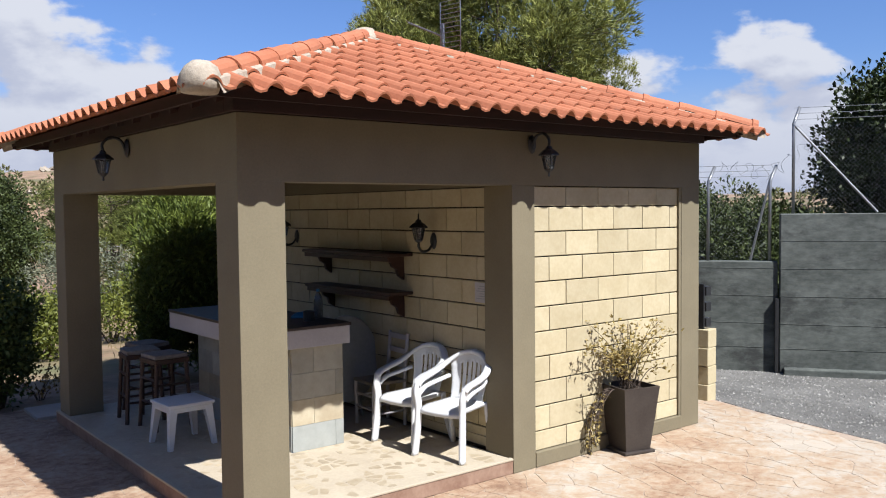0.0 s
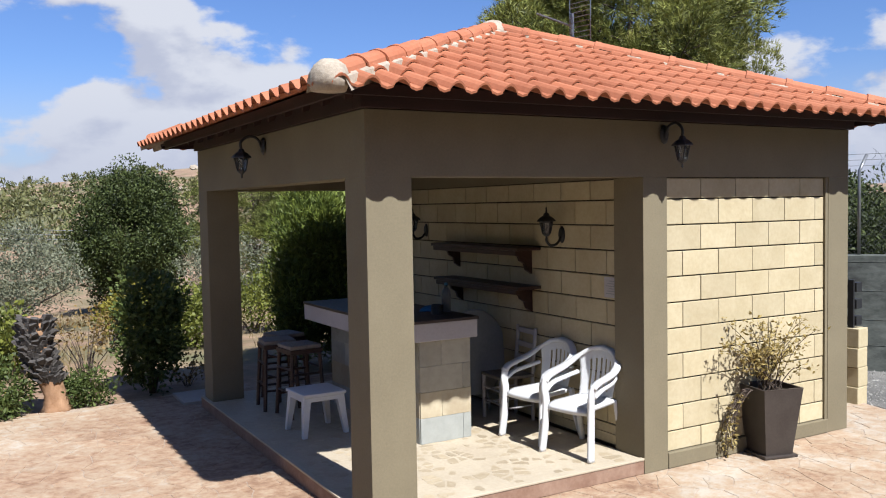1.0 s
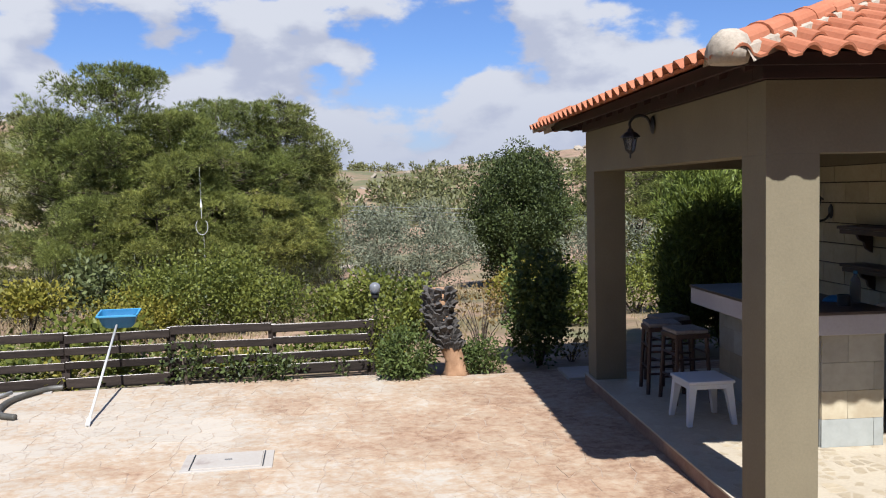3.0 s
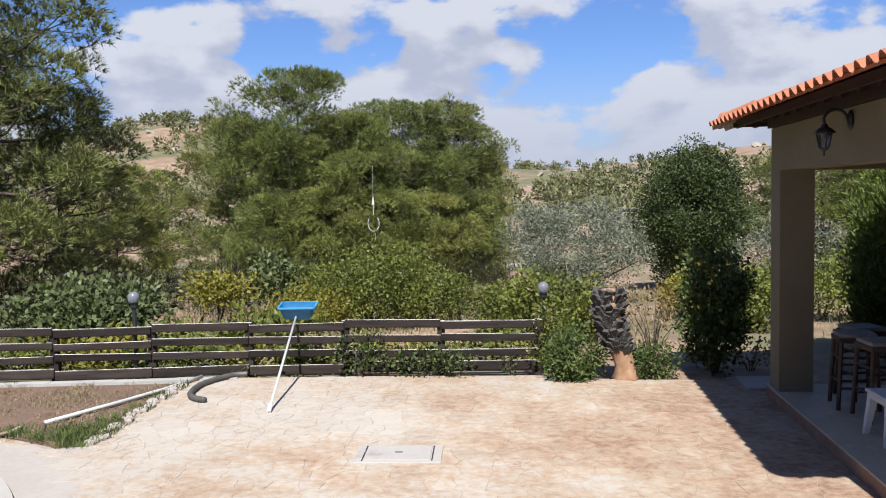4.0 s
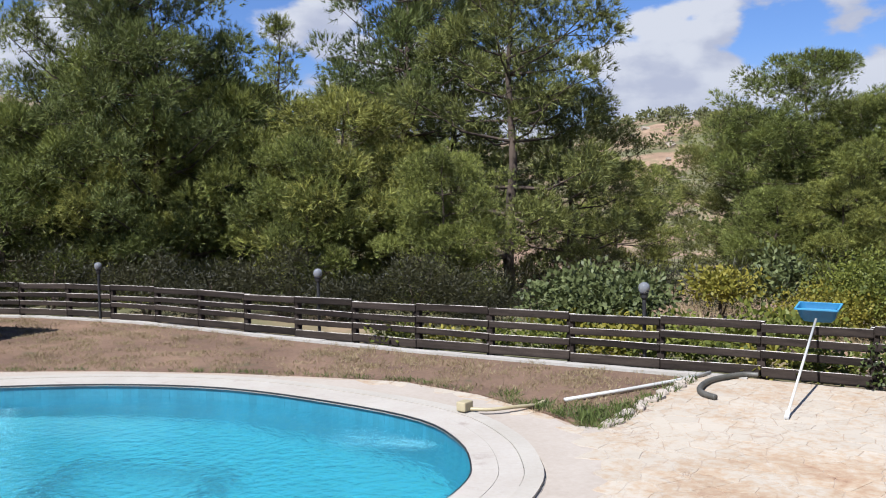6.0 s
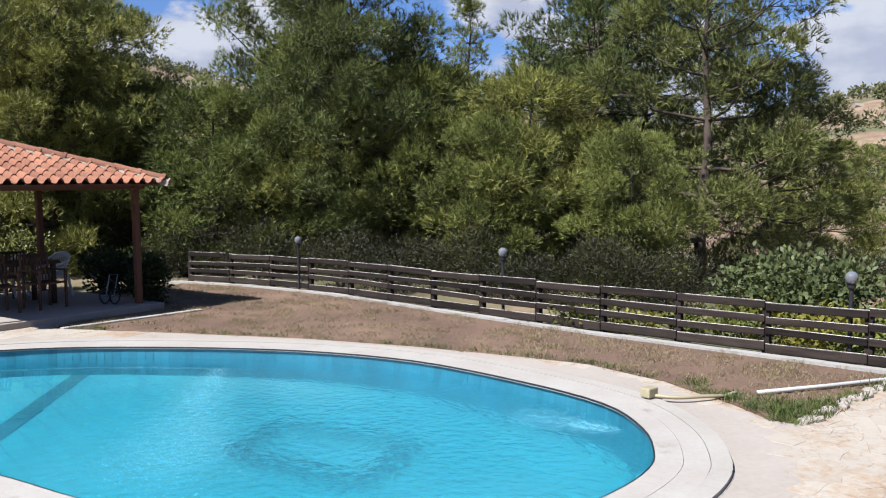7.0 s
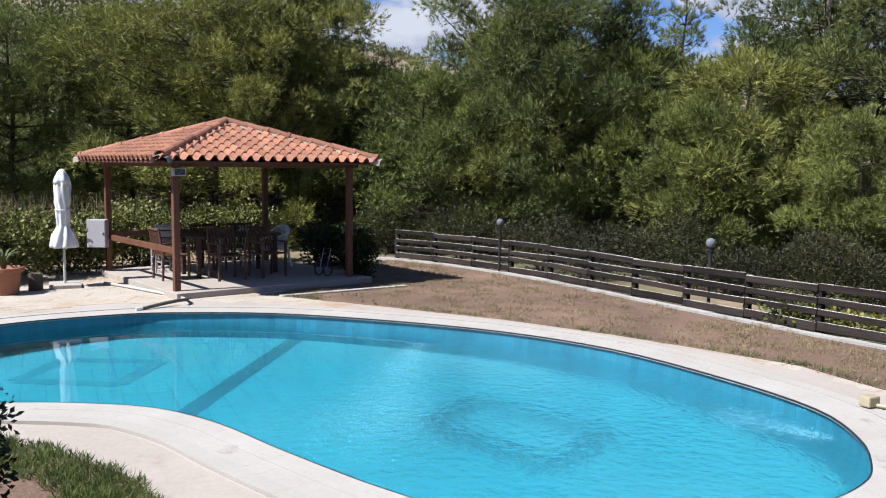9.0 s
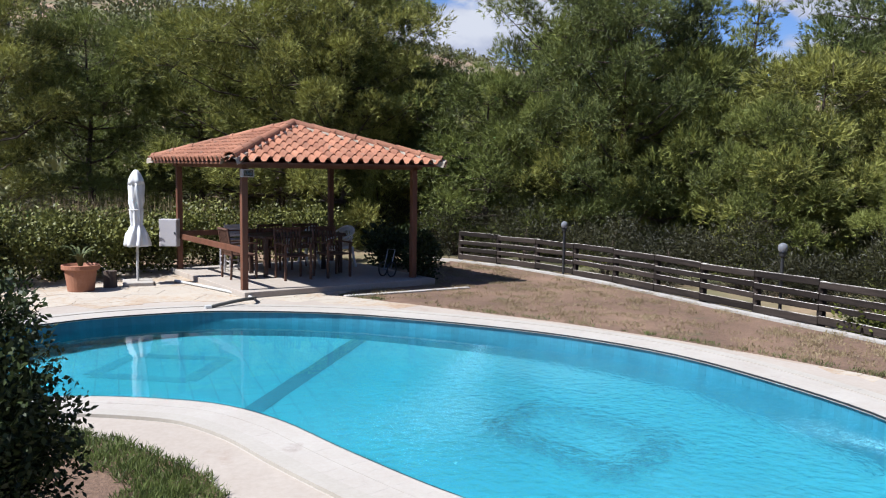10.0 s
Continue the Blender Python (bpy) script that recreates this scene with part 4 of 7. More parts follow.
# walls of the store room: the two that show carry their blocks
front_wall = part("front_wall", boxed(2.6, 4.58, 0.05, 0.2, 0.0, BEAM0), M_JOINT, kiosk)
part("plinth", boxed(2.602, 4.578, -0.008, 0.05, 0.0, 0.125, 0.008), M_OLIVE, kiosk)
part("jamb", boxed(4.545, 4.58, 0.006, 0.05, 0.126, BEAM0 - 0.002), M_OLIVE, kiosk)
side_wall = part("side_wall", boxed(2.44, 2.58, 0.34, 3.98, 0.1, BEAM0), M_JOINT, kiosk)
part("rear_wall", boxed(2.65, 4.56, 4.05, 4.2, 0.0, BEAM0), M_OLIVE, kiosk)
part("end_wall", boxed(4.66, 4.8, 0.3, 3.98, 0.0, BEAM0), M_OLIVE, kiosk)
BH, BL = 0.2075, 0.408


def block_mesh(ln, h, depth=0.03):
    return link_mesh("block", boxed(0.003, ln - 0.003, 0, depth, 0.005, h - 0.006, 0.005), M_BLOCK)


def lay_blocks(wall, m, width, z0, z1, shift, first=0.17, slide=0.0):
    made = {}
    r = 0
    z = z1
    while z > z0 + 0.02:
        h = min(BH if r else first, z - z0)
        x = -BL * (0.5 if (r + shift) % 2 else 0.0) + slide
        if x > 0.02:
            x -= BL
        while x < width - 0.02:
            a, b = max(x, 0), min(x + BL, width)
            if b - a > 0.02:
                key = (round(b - a, 3), round(h, 3))
                if key not in made:
                    made[key] = block_mesh(b - a, h)
                piece("block", made[key], wall, m @ pose(a, random.uniform(-0.002, 0.002), z - h, random.uniform(-0.3, 0.3), 0, random.uniform(-0.3, 0.3)))
            x += BL
        z -= h
        r += 1


lay_blocks(front_wall, pose(2.602, 0.024, 0), 1.942, 0.126, BEAM0 - 0.002, 0, slide=-0.014)
lay_blocks(side_wall, pose(2.414, 3.978, 0, 0, 0, -90), 3.636, 0.135, BEAM0 - 0.002, 0)
part("skirting", boxed(2.4, 2.435, 0.342, 3.97, 0.131, 0.21, 0.004), M_BLOCK, kiosk)
# raised floor
floor_slab = part("floor_slab", boxed(-0.025, 2.36, 0.03, 4.3, 0.0, 0.116, 0.006), M_SLABBASE, kiosk, "raised floor of broken stone")
part("floor_edge", boxed(-0.035, 2.348, 0.004, 0.034, 0.0, 0.107, 0.004), M_RISER, kiosk)
part("nosing", boxed(-0.04, 2.348, -0.002, 0.04, 0.107, 0.125, 0.005), M_SLABBASE, kiosk)
part("floor_edge", boxed(-0.038, -0.026, 0.036, 4.3, 0.0, 0.107, 0.003), M_RISER, kiosk)
part("nosing", boxed(-0.044, -0.01, 0.041, 4.3, 0.107, 0.125, 0.005), M_SLABBASE, kiosk)
# roof
RC = [(-0.42, -0.42, 2.84), (5.28, -0.42, 2.84), (5.28, 4.84, 2.84), (-0.42, 4.84, 2.84)]
RA = (2.43, 2.21, 3.83)
roof = part("roof", boxed(1.9, 2.96, 1.7, 2.7, 2.77, 2.82), M_TIMBER, kiosk, "hipped roof of terracotta tiles")
EI = 0.13
RB = [(x + (EI if x < 2 else -EI), y + (EI if y < 2 else -EI), z + EI * 0.36) for x, y, z in RC]
roof_deck(roof, RB, RA, 0.012, 0.04, M_TIMBER)
tiled_roof(roof, RC, RA, M_TILE, (0, 3), over=0.08)
part("wall_plate", boxed(-0.035, KX + 0.035, -0.035, 0.1, 2.765, 2.9, 0.004), M_TIMBER, roof)
part("wall_plate", boxed(-0.035, 0.1, 0.1, KY, 2.765, 2.9, 0.004), M_TIMBER, roof)
for k in range(13):
    x = 0.15 + k * 0.38
    part("rafter", tubed([(x, -0.1, 2.862), (x, 0.3, 3.01)], 0.04, 4), M_TIMBER, roof)
for k in range(12):
    y = 0.1 + k * 0.38
    part("rafter", tubed([(-0.1, y, 2.86), (0.3, y, 3.0)], 0.04, 4), M_TIMBER, roof)
for a, b in ((RB[0], RB[1]), (RB[1], RB[2]), (RB[2], RB[3]), (RB[3], RB[0])):
    a, b = Vector(a), Vector(b)
    t = (b - a).normalized()
    inw = Vector((-t.y, t.x, 0)) * 0.03
    bm = bmesh.new()
    for p in (a + inw, b + inw):
        bmv = [bm.verts.new(p + Vector((0, 0, dz)) + inw * s) for s, dz in ((0, -0.075), (1, -0.075), (1, -0.02), (0, -0.02))]
    bm.verts.ensure_lookup_table()
    v = bm.verts
    for q in ((0, 1, 5, 4), (1, 2, 6, 5), (2, 3, 7, 6), (3, 0, 4, 7), (3, 2, 1, 0), (4, 5, 6, 7)):
        bm.faces.new([v[i] for i in q])
    part("fascia_board", bm, M_TIMBER, roof)
part("corner_cap", lathe(bmesh.new(), [(0.0, 0.135), (0.05, 0.128), (0.09, 0.1), (0.115, 0.05), (0.12, 0.0), (0.1, -0.05)][::-1], 16, (-0.39, -0.39, 2.85), lambda a, z: 1 + 0.06 * math.sin(3 * a + z * 20)), M_MORTAR, roof, "white mortar cap on the hip end", True)
part("apex_cap", lathe(bmesh.new(), [(0.0, 0.14), (0.08, 0.12), (0.15, 0.05), (0.18, -0.04)][::-1], 16, (RA[0], RA[1], RA[2]), lambda a, z: 1 + 0.08 * math.sin(2 * a + z * 30)), M_MORTAR, roof, "pale mortar cap", True)
ceiling = setting("ceiling", boxed(0.26, 2.41, 0.26, 4.04, 2.7, 2.74), M_TIMBER, "dark timber boarding over the bar", "ceiling")

# ---- the shelter by the water ----
gz = thing("gazebo", -18.534, -1.638, 0, 13.94, "open timber gazebo with a weathered terracotta roof", "gazebo")
GH, GP, GE, GA = 2.03, 1.62, 2.16, 2.93
part("floor_slab", boxed(-GP - 0.25, GP + 0.3, -GP - 0.12, GP + 0.3, -0.04, 0.095, 0.01), M_PALE, gz)
for sx in (-1, 1):
    for sy in (-1, 1):
        part("post", boxed(sx * GP - 0.05, sx * GP + 0.05, sy * GP - 0.05, sy * GP + 0.05, 0.09, GE, 0.008), M_REDWOOD, gz, "red-brown stained post")
for s in (-1, 1):
    part("beam", boxed(-GP - 0.2, GP + 0.2, s * GP - 0.04, s * GP + 0.04, GE - 0.1, GE + 0.02, 0.006), M_REDWOOD, gz)
    part("beam", boxed(s * GP - 0.04, s * GP + 0.04, -GP + 0.045, GP - 0.045, GE - 0.098, GE + 0.018, 0.006), M_REDWOOD, gz)
for y0, y1, x in [(-GP + 0.05, GP - 0.05, -GP)]:
    part("rail", boxed(x - 0.02, x + 0.03, y0, y1, 0.73, 0.83, 0.006), M_REDWOOD, gz)
part("rail", boxed(-GP + 0.05, GP - 0.05, -GP - 0.025, -GP + 0.025, 0.68, 0.78, 0.006), M_REDWOOD, gz)
groof = part("roof", boxed(-0.3, 0.3, -0.3, 0.3, GE + 0.06, GE + 0.12), M_REDWOOD, gz, "weathered hipped tile roof")
GC = [(-GH, -GH, GE), (GH, -GH, GE), (GH, GH, GE), (-GH, GH, GE)]
roof_deck(groof, GC, (0, 0, GA - 0.1), 0.012, 0.03, M_REDWOOD)
tiled_roof(groof, GC, (0, 0, GA - 0.1), M_TILE_OLD, (0, 1, 2, 3), 0.2, 0.225, 1.12, 0.075)

# ---- the fence ----
fence = thing("fence", -2.35, 5.39, 0, 0, "dark weathered timber fence with four rails", "fence")
fl = [Vector((x, y, 0)) for x, y in FENCE]


def along(line, d):
    for a, b in zip(line, line[1:]):
        n = (b - a).length
        if d <= n:
            return a + (b - a) * d / n
        d -= n
    return line[-1] + (line[-1] - line[-2]).normalized() * d


total = sum((b - a).length for a, b in zip(fl, fl[1:]))
bays = int(total / 1.17)
base = Vector((-2.35, 5.39, 0))
rail_mesh = {}
for k in range(bays + 1):
    p = along(fl, 0.05 + k * 1.17)
    q = along(fl, 0.05 + (k + 1) * 1.17)
    an = math.degrees(math.atan2(q.y - p.y, q.x - p.x))
    hp = 0.63 + random.uniform(-0.02, 0.02)
    m = Matrix.Translation(-base) @ Matrix.Translation(p)
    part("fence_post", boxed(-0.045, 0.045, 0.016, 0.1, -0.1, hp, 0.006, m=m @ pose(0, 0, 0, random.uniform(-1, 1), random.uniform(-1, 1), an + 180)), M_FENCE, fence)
    if k == bays:
        break
    for z, h in ((0.595, 0.1), (0.425, 0.09), (0.255, 0.09), (0.08, 0.12)):
        ln = (q - p).length
        mm = m @ pose(0, 0, z + random.uniform(-0.014, 0.014), random.uniform(-5, 5), random.uniform(-0.8, 0.8), an + random.uniform(-0.4, 0.4))
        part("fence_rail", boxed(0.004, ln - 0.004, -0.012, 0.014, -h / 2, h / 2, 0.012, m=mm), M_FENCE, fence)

# ---- plants ----
def leaf_mesh(name, centres, outs, length, width, mat, seed, blades=1, spread=0.5, bend=0.2, droop=0.0, corners=4, face=None):
    """Many small blades: from each centre, blades that point outwards with some spread; face: the side they turn up. One mesh, a rhomb a blade."""
    rs = np.random.RandomState(seed)
    c = np.repeat(np.asarray(centres, float), blades, 0)
    o = np.repeat(np.asarray(outs, float), blades, 0)
    n = len(c)
    d = o + spread * rs.normal(size=(n, 3))
    d[:, 2] -= droop
    d /= np.linalg.norm(d, axis=1)[:, None] + 1e-9
    r = rs.normal(size=(n, 3))
    if face is not None:
        r = 0.55 * r + np.repeat(np.asarray(face, float), blades, 0)
    s = np.cross(d, r)
    s /= np.linalg.norm(s, axis=1)[:, None] + 1e-9
    nn = np.cross(d, s)
    ln = (length * (0.65 + 0.7 * rs.rand(n)))[:, None]
    w = (width * (0.7 + 0.6 * rs.rand(n)))[:, None]
    v = np.empty((n, corners, 3))
    if corners == 3:
        v[:, 0], v[:, 1], v[:, 2] = c + s * w * 0.5, c + d * ln, c - s * w * 0.5
    else:
        v[:, 0] = c
        v[:, 1] = c + d * ln * 0.5 + s * w * 0.5 + nn * ln * bend * 0.5
        v[:, 2] = c + d * ln
        v[:, 3] = c + d * ln * 0.5 - s * w * 0.5 + nn * ln * bend * 0.5
    me = bpy.data.meshes.new(name)
    me.vertices.add(n * corners)
    me.vertices.foreach_set("co", v.ravel())
    me.loops.add(n * corners)
    me.loops.foreach_set("vertex_index", np.arange(n * corners, dtype=np.int32))
    me.polygons.add(n)
    me.polygons.foreach_set("loop_start", np.arange(0, n * corners, corners, dtype=np.int32))
    me.update(calc_edges=True)
    me.materials.append(mat)
    return me


def clumps(rnd, n, rx, ry, rz, z, size, boxy=2):
    """Uneven clump centres through a squat crown, denser outside."""
    out = []
    for _ in range(n):
        a, u = rnd.uniform(0, 2 * math.pi), rnd.uniform(-1, 1)
        q = rnd.uniform(0.35, 1.0) ** 0.5
        c = (1 - abs(u) ** boxy) ** (1 / boxy)
        out.append((Vector((rx * q * c * math.cos(a), ry * q * c * math.sin(a), z + rz * q * u)), size * rnd.uniform(0.6, 1.4)))
    return out


def crown(cl, per, seed):
    rs = np.random.RandomState(seed)
    cs, os = [], []
    for c, r in cl:
        k = max(4, int(per * r * r))
        d = rs.normal(size=(k, 3))
        d /= np.linalg.norm(d, axis=1)[:, None]
        cs.append(np.array(c) + d * r * (rs.rand(k, 1) ** 0.4))
        os.append(d + np.array((0, 0, 0.25)))
    return np.concatenate(cs), np.concatenate(os)


def shrub(name, x, y, rx, ry, h, mat, label, per=900, size=0.2, n=30, leaf=0.07, width=0.04, seed=1, base=None, lift=0.0, category="shrub", stems=5, droop=0.0, group="", boxy=2):
    rnd = random.Random(seed)
    z0 = land(x, y) if base is None else base
    ob = thing(name, x, y, z0, 0, label, category, group)
    bm = bmesh.new()
    rz = (h - lift) / 2
    cl = clumps(rnd, n, rx - size * 0.5, ry - size * 0.5, max(0.05, rz - size * 0.5), lift + rz, size, boxy)
    for k in range(stems):
        c = cl[k][0]
        mid = Vector((c.x * 0.35, c.y * 0.35, c.z * 0.5))
        k_ = 0.4 if stems > 6 else 1.0
        tube(bm, [(c.x * 0.06, c.y * 0.06, -0.03), mid, c], [(0.012 + 0.012 * h) * k_, (0.008 + 0.008 * h) * k_, 0.004 * k_], 5)
    part("wood", bm, M_BARK, ob)
    cs, os = crown(cl, per, seed)
    keep = cs[:, 2] > 0.01
    me = leaf_mesh("foliage", cs[keep], os[keep], leaf, width, mat, seed, 1, 0.8, 0.2, droop)
    piece("foliage", me, ob)
    return ob


def pine_meshes(seed, h, r, whorls=13, start=0.12, puffs=2.0, size=0.5, gaps=0.0, shape="round", needle=0.2, mat=None):
    """Trunk and limbs, and the needles, of a pine of that height and crown radius: limbs that carry feathery puffs of needle tufts."""
    rnd = random.Random(seed)
    rs = np.random.RandomState(seed)
    bm = bmesh.new()
    lean = Vector((rnd.uniform(-0.03, 0.03), rnd.uniform(-0.03, 0.03), 0)) * h
    trunk = [Vector((lean.x * (k / 8) ** 2 + 0.06 * math.sin(k * 1.7 + seed), lean.y * (k / 8) ** 2 + 0.06 * math.cos(k * 1.3 + seed), h * 0.97 * k / 8 - (0 if k else 0.3))) for k in range(9)]
    tube(bm, trunk, [0.019 * h * (1 - 0.93 * k / 8) for k in range(9)], 7)

    def on_trunk(z):
        f = max(0, min(7.999, z / (h * 0.97) * 8))
        k = int(f)
        return trunk[k].lerp(trunk[k + 1], f - k)

    heaps = []
    for wi in range(whorls):
        f = max(start, min(0.96, start + (1 - start) * (wi + rnd.uniform(-0.35, 0.35)) / whorls))
        g = (f - start) / (1 - start)
        prof = {"round": math.sin(math.pi * min(1.0, 0.22 + 0.74 * g)) ** 0.7, "slim": 1.08 - g, "wide": (0.75 + 0.5 * g) * math.sqrt(max(0.02, 1 - g ** 2.6))}[shape]
        if rnd.random() < gaps * 0.5:
            continue
        a0 = rnd.uniform(0, 6.28)
        nb = rnd.randint(4, 6)
        for b in range(nb):
            if rnd.random() < gaps:
                continue
            a = a0 + 6.283 * b / nb + rnd.uniform(-0.4, 0.4)
            ln = max(0.2, r * prof * rnd.uniform(0.6, 1.15))
            p0 = on_trunk(f * h)
            d = Vector((math.cos(a), math.sin(a), rnd.uniform(-0.12, 0.3) + 0.5 * f * f))
            p1 = p0 + d * ln * 0.5 + Vector((0, 0, -0.06 * ln))
            p2 = p0 + d * ln + Vector((0, 0, 0.06 * ln))
            cap = h * (0.97 - rnd.uniform(0.02, 0.5) * min(1.2, ln / r) ** 1.5)
            p2.z = min(p2.z, max(cap, p0.z))
            p1.z = min(p1.z, (p0.z + p2.z) / 2 + 0.1)
            tube(bm, [p0, p1, p2], [0.0075 * h * (1.08 - f), 0.0045 * h * (1.08 - f), 0.008], 5, False)
            for q in range(max(1, int(puffs * (0.6 + 0.55 * ln) + rnd.random()))):
                u = 1.0 - 0.62 * rnd.random() ** 1.3 if q else 0.97
                c = p1.lerp(p2, u * 2 - 1) if u > 0.5 else p0.lerp(p1, u * 2)
                off = Vector((rnd.gauss(0, 1), rnd.gauss(0, 1), rnd.gauss(0.25, 0.6))) * (0.1 + 0.2 * ln * (1.05 - u))
                big = size * rnd.uniform(0.6, 1.3) * (0.55 + 0.45 * min(1.0, ln / r + 0.25))
                rho = math.hypot(c.x + off.x, c.y + off.y) / r
                off.z = min(off.z, h * (0.97 - 0.1 * rho * rho) - big * 0.75 - c.z)
                heaps.append((c + off, big, d))
                if off.length > 0.25:
                    tube(bm, [c, c + off * 0.9], [0.012, 0.005], 3, False)
    for k in range(5):
        heaps.append((trunk[-1] + Vector((rnd.gauss(0, 0.2), rnd.gauss(0, 0.2), rnd.uniform(-0.6, 0.1))), size * 0.55, Vector((0, 0, 1))))
    cs, os, fs = [], [], []
    for c, big, d in heaps:
        k = max(14, int(58 * (big / 0.5) ** 1.7))
        v = rs.normal(size=(k, 3))
        v[:, 2] = np.where(v[:, 2] < -0.5, -v[:, 2], v[:, 2])
        v /= np.linalg.norm(v, axis=1)[:, None]
        cs.append(np.array(c) + v * big * (0.5 + 0.45 * rs.rand(k, 1) ** 0.6) * np.array((1.0, 1.0, 0.95)))
        os.append(v + 0.35 * np.array(d.normalized()) + np.array((0, 0, 0.12)))
        fs.append(v + np.array((0, 0, 0.3)))
    limbs = link_mesh("trunk", bm, M_BARK, True)
    foliage = leaf_mesh("crown", np.concatenate(cs), np.concatenate(os), needle * 0.82, needle * 0.082, mat or M_PINE, seed, 9, 0.55, 0.1, 0.0, 3, np.concatenate(fs))
    return limbs, foliage


def plant_tree(name, meshes, az, dist, height, model_h, turn, wide, label, category="tree", group=""):
    a = radians(az)
    x, y = EYE0.x - dist * math.sin(a), EYE0.y + dist * math.cos(a)
    z = land(x, y) - 0.05
    ob = thing(name, x, y, z, turn, label, category, group)
    s = (height - z) / model_h
    ob.scale = (s * wide, s * wide, s)
    for nm, me in zip(("trunk", "crown"), meshes):
        piece(nm, me, ob)
    return ob


PA = pine_meshes(3, 8.0, 3.0, 15, 0.04, 2.9, 0.52, 0.04)
PB = pine_meshes(8, 8.0, 2.7, 16, 0.05, 2.8, 0.48, 0.05, mat=M_PINEDARK)
PC = pine_meshes(15, 8.0, 2.3, 16, 0.06, 2.8, 0.44, 0.12, mat=M_PINEDARK)
PD = pine_meshes(21, 7.0, 1.3, 15, 0.08, 2.2, 0.32, 0.1, "slim", 0.17)
PE = pine_meshes(33, 5.0, 2.0, 10, 0.03, 2.8, 0.5)
PF = pine_meshes(44, 8.0, 3.0, 15, 0.03, 3.0, 0.5, 0.08)
GREENPINE = "tall green pine with a broad ragged crown behind the fence"
AIRYPINE = "open-crowned pine with bare limbs behind the fence"
SLIMPINE = "slender young pine behind the fence"
LOWPINE = "low dense pine at the edge of the woods"
# azimuth, distance, height over the yard, model, turn, widening
for az, d, top, me, mh, turn, wide, lab in (
        (34.5, 20, 8.4, PC, 8, 20, 0.9, AIRYPINE), (41.5, 22, 9.2, PC, 8, 100, 0.8, AIRYPINE), (49.3, 25, 7.6, PD, 7, 10, 0.9, SLIMPINE), (57.0, 21, 7.8, PB, 8, 200, 0.8, GREENPINE), (38.3, 24, 8.6, PC, 8, 60, 0.95, AIRYPINE),
        (60.3, 22, 7.9, PA, 8, 140, 0.72, GREENPINE), (45.5, 20, 4.6, PE, 5, 80, 1.1, LOWPINE), (30.6, 22, 5.0, PC, 8, 10, 1.1, AIRYPINE), (52.0, 21, 5.0, PE, 5, 30, 0.9, LOWPINE),
        (16.0, 35, 7.5, PF, 8, 250, 1.0, GREENPINE), (9.9, 36, 6.3, PF, 8, 310, 1.15, GREENPINE), (6.5, 38, 6.5, PC, 8, 45, 1.1, GREENPINE), (5.4, 39, 5.7, PB, 8, 145, 0.9, GREENPINE), (3.8, 41, 4.5, PA, 8, 80, 0.6, GREENPINE), (13.0, 34, 5.6, PF, 8, 190, 1.1, GREENPINE), (19.6, 37, 5.8, PB, 8, 15, 1.0, GREENPINE),
        (24.5, 40, 3.6, PC, 8, 120, 1.0, AIRYPINE), (27.5, 34, 3.6, PE, 5, 20, 1.0, LOWPINE), (17.6, 32, 2.4, PE, 5, 120, 1.1, LOWPINE), (13.9, 32, 2.6, PE, 5, 220, 1.2, LOWPINE), (10.4, 33, 2.5, PE, 5, 320, 1.2, LOWPINE), (7.2, 34, 2.3, PE, 5, 60, 1.2, LOWPINE), (4.6, 36, 2.2, PE, 5, 160, 1.1, LOWPINE), (-17.5, 34, 3.9, PA, 8, 33, 1.3, LOWPINE), (-22.0, 33, 3.6, PE, 5, 230, 1.2, LOWPINE),
        (73.0, 25, 7.2, PF, 8, 20, 0.8, GREENPINE), (75.5, 24, 7.6, PA, 8, 300, 0.92, GREENPINE), (79.5, 25, 8.0, PF, 8, 200, 1.1, GREENPINE), (84.5, 27, 6.8, PF, 8, 120, 0.9, GREENPINE), (91.0, 26, 6.4, PF, 8, 75, 0.9, GREENPINE), (97.0, 25, 7.0, PA, 8, 10, 0.95, GREENPINE), 
        (59.0, 21.5, 4.2, PE, 5, 15, 0.95, LOWPINE), (66.0, 22.5, 4.6, PE, 5, 115, 1.0, LOWPINE), (72.0, 25, 4.6, PE, 5, 215, 1.1, LOWPINE), (48.0, 19.0, 3.6, PE, 5, 315, 0.9, LOWPINE), (39.0, 18.0, 3.2, PE, 5, 265, 0.9, LOWPINE), (64.5, 28, 4.8, PE, 5, 33, 1.1, LOWPINE), (77.0, 30, 6.0, PE, 5, 77, 1.1, LOWPINE), (86.5, 33, 7.2, PE, 5, 155, 1.1, LOWPINE), (59.5, 27, 6.4, PE, 5, 300, 1.1, LOWPINE), (54.0, 27, 6.0, PE, 5, 210, 1.1, LOWPINE), (44.0, 27, 5.8, PE, 5, 111, 1.1, LOWPINE),
        (-47.0, 18, 6.4, PA, 8, 30, 0.75, "dense green pine behind the bar shelter"), (-42.5, 18, 8.2, PF, 8, 160, 0.95, "dense green pine behind the bar shelter"), (-37.5, 19, 7.4, PA, 8, 260, 0.9, "dense green pine behind the bar shelter"), (-41.0, 20, 8.4, PE, 5, 60, 0.7, "dense green pine behind the bar shelter")):
    plant_tree("pine_tree", me, az, d, top, mh, turn, wide, lab, "tree", "pines round the yard")

# ---- bushes, orchard and stumps ----
def at_az(az, d):
    a = radians(az)
    return EYE0.x - d * math.sin(a), EYE0.y + d * math.cos(a)


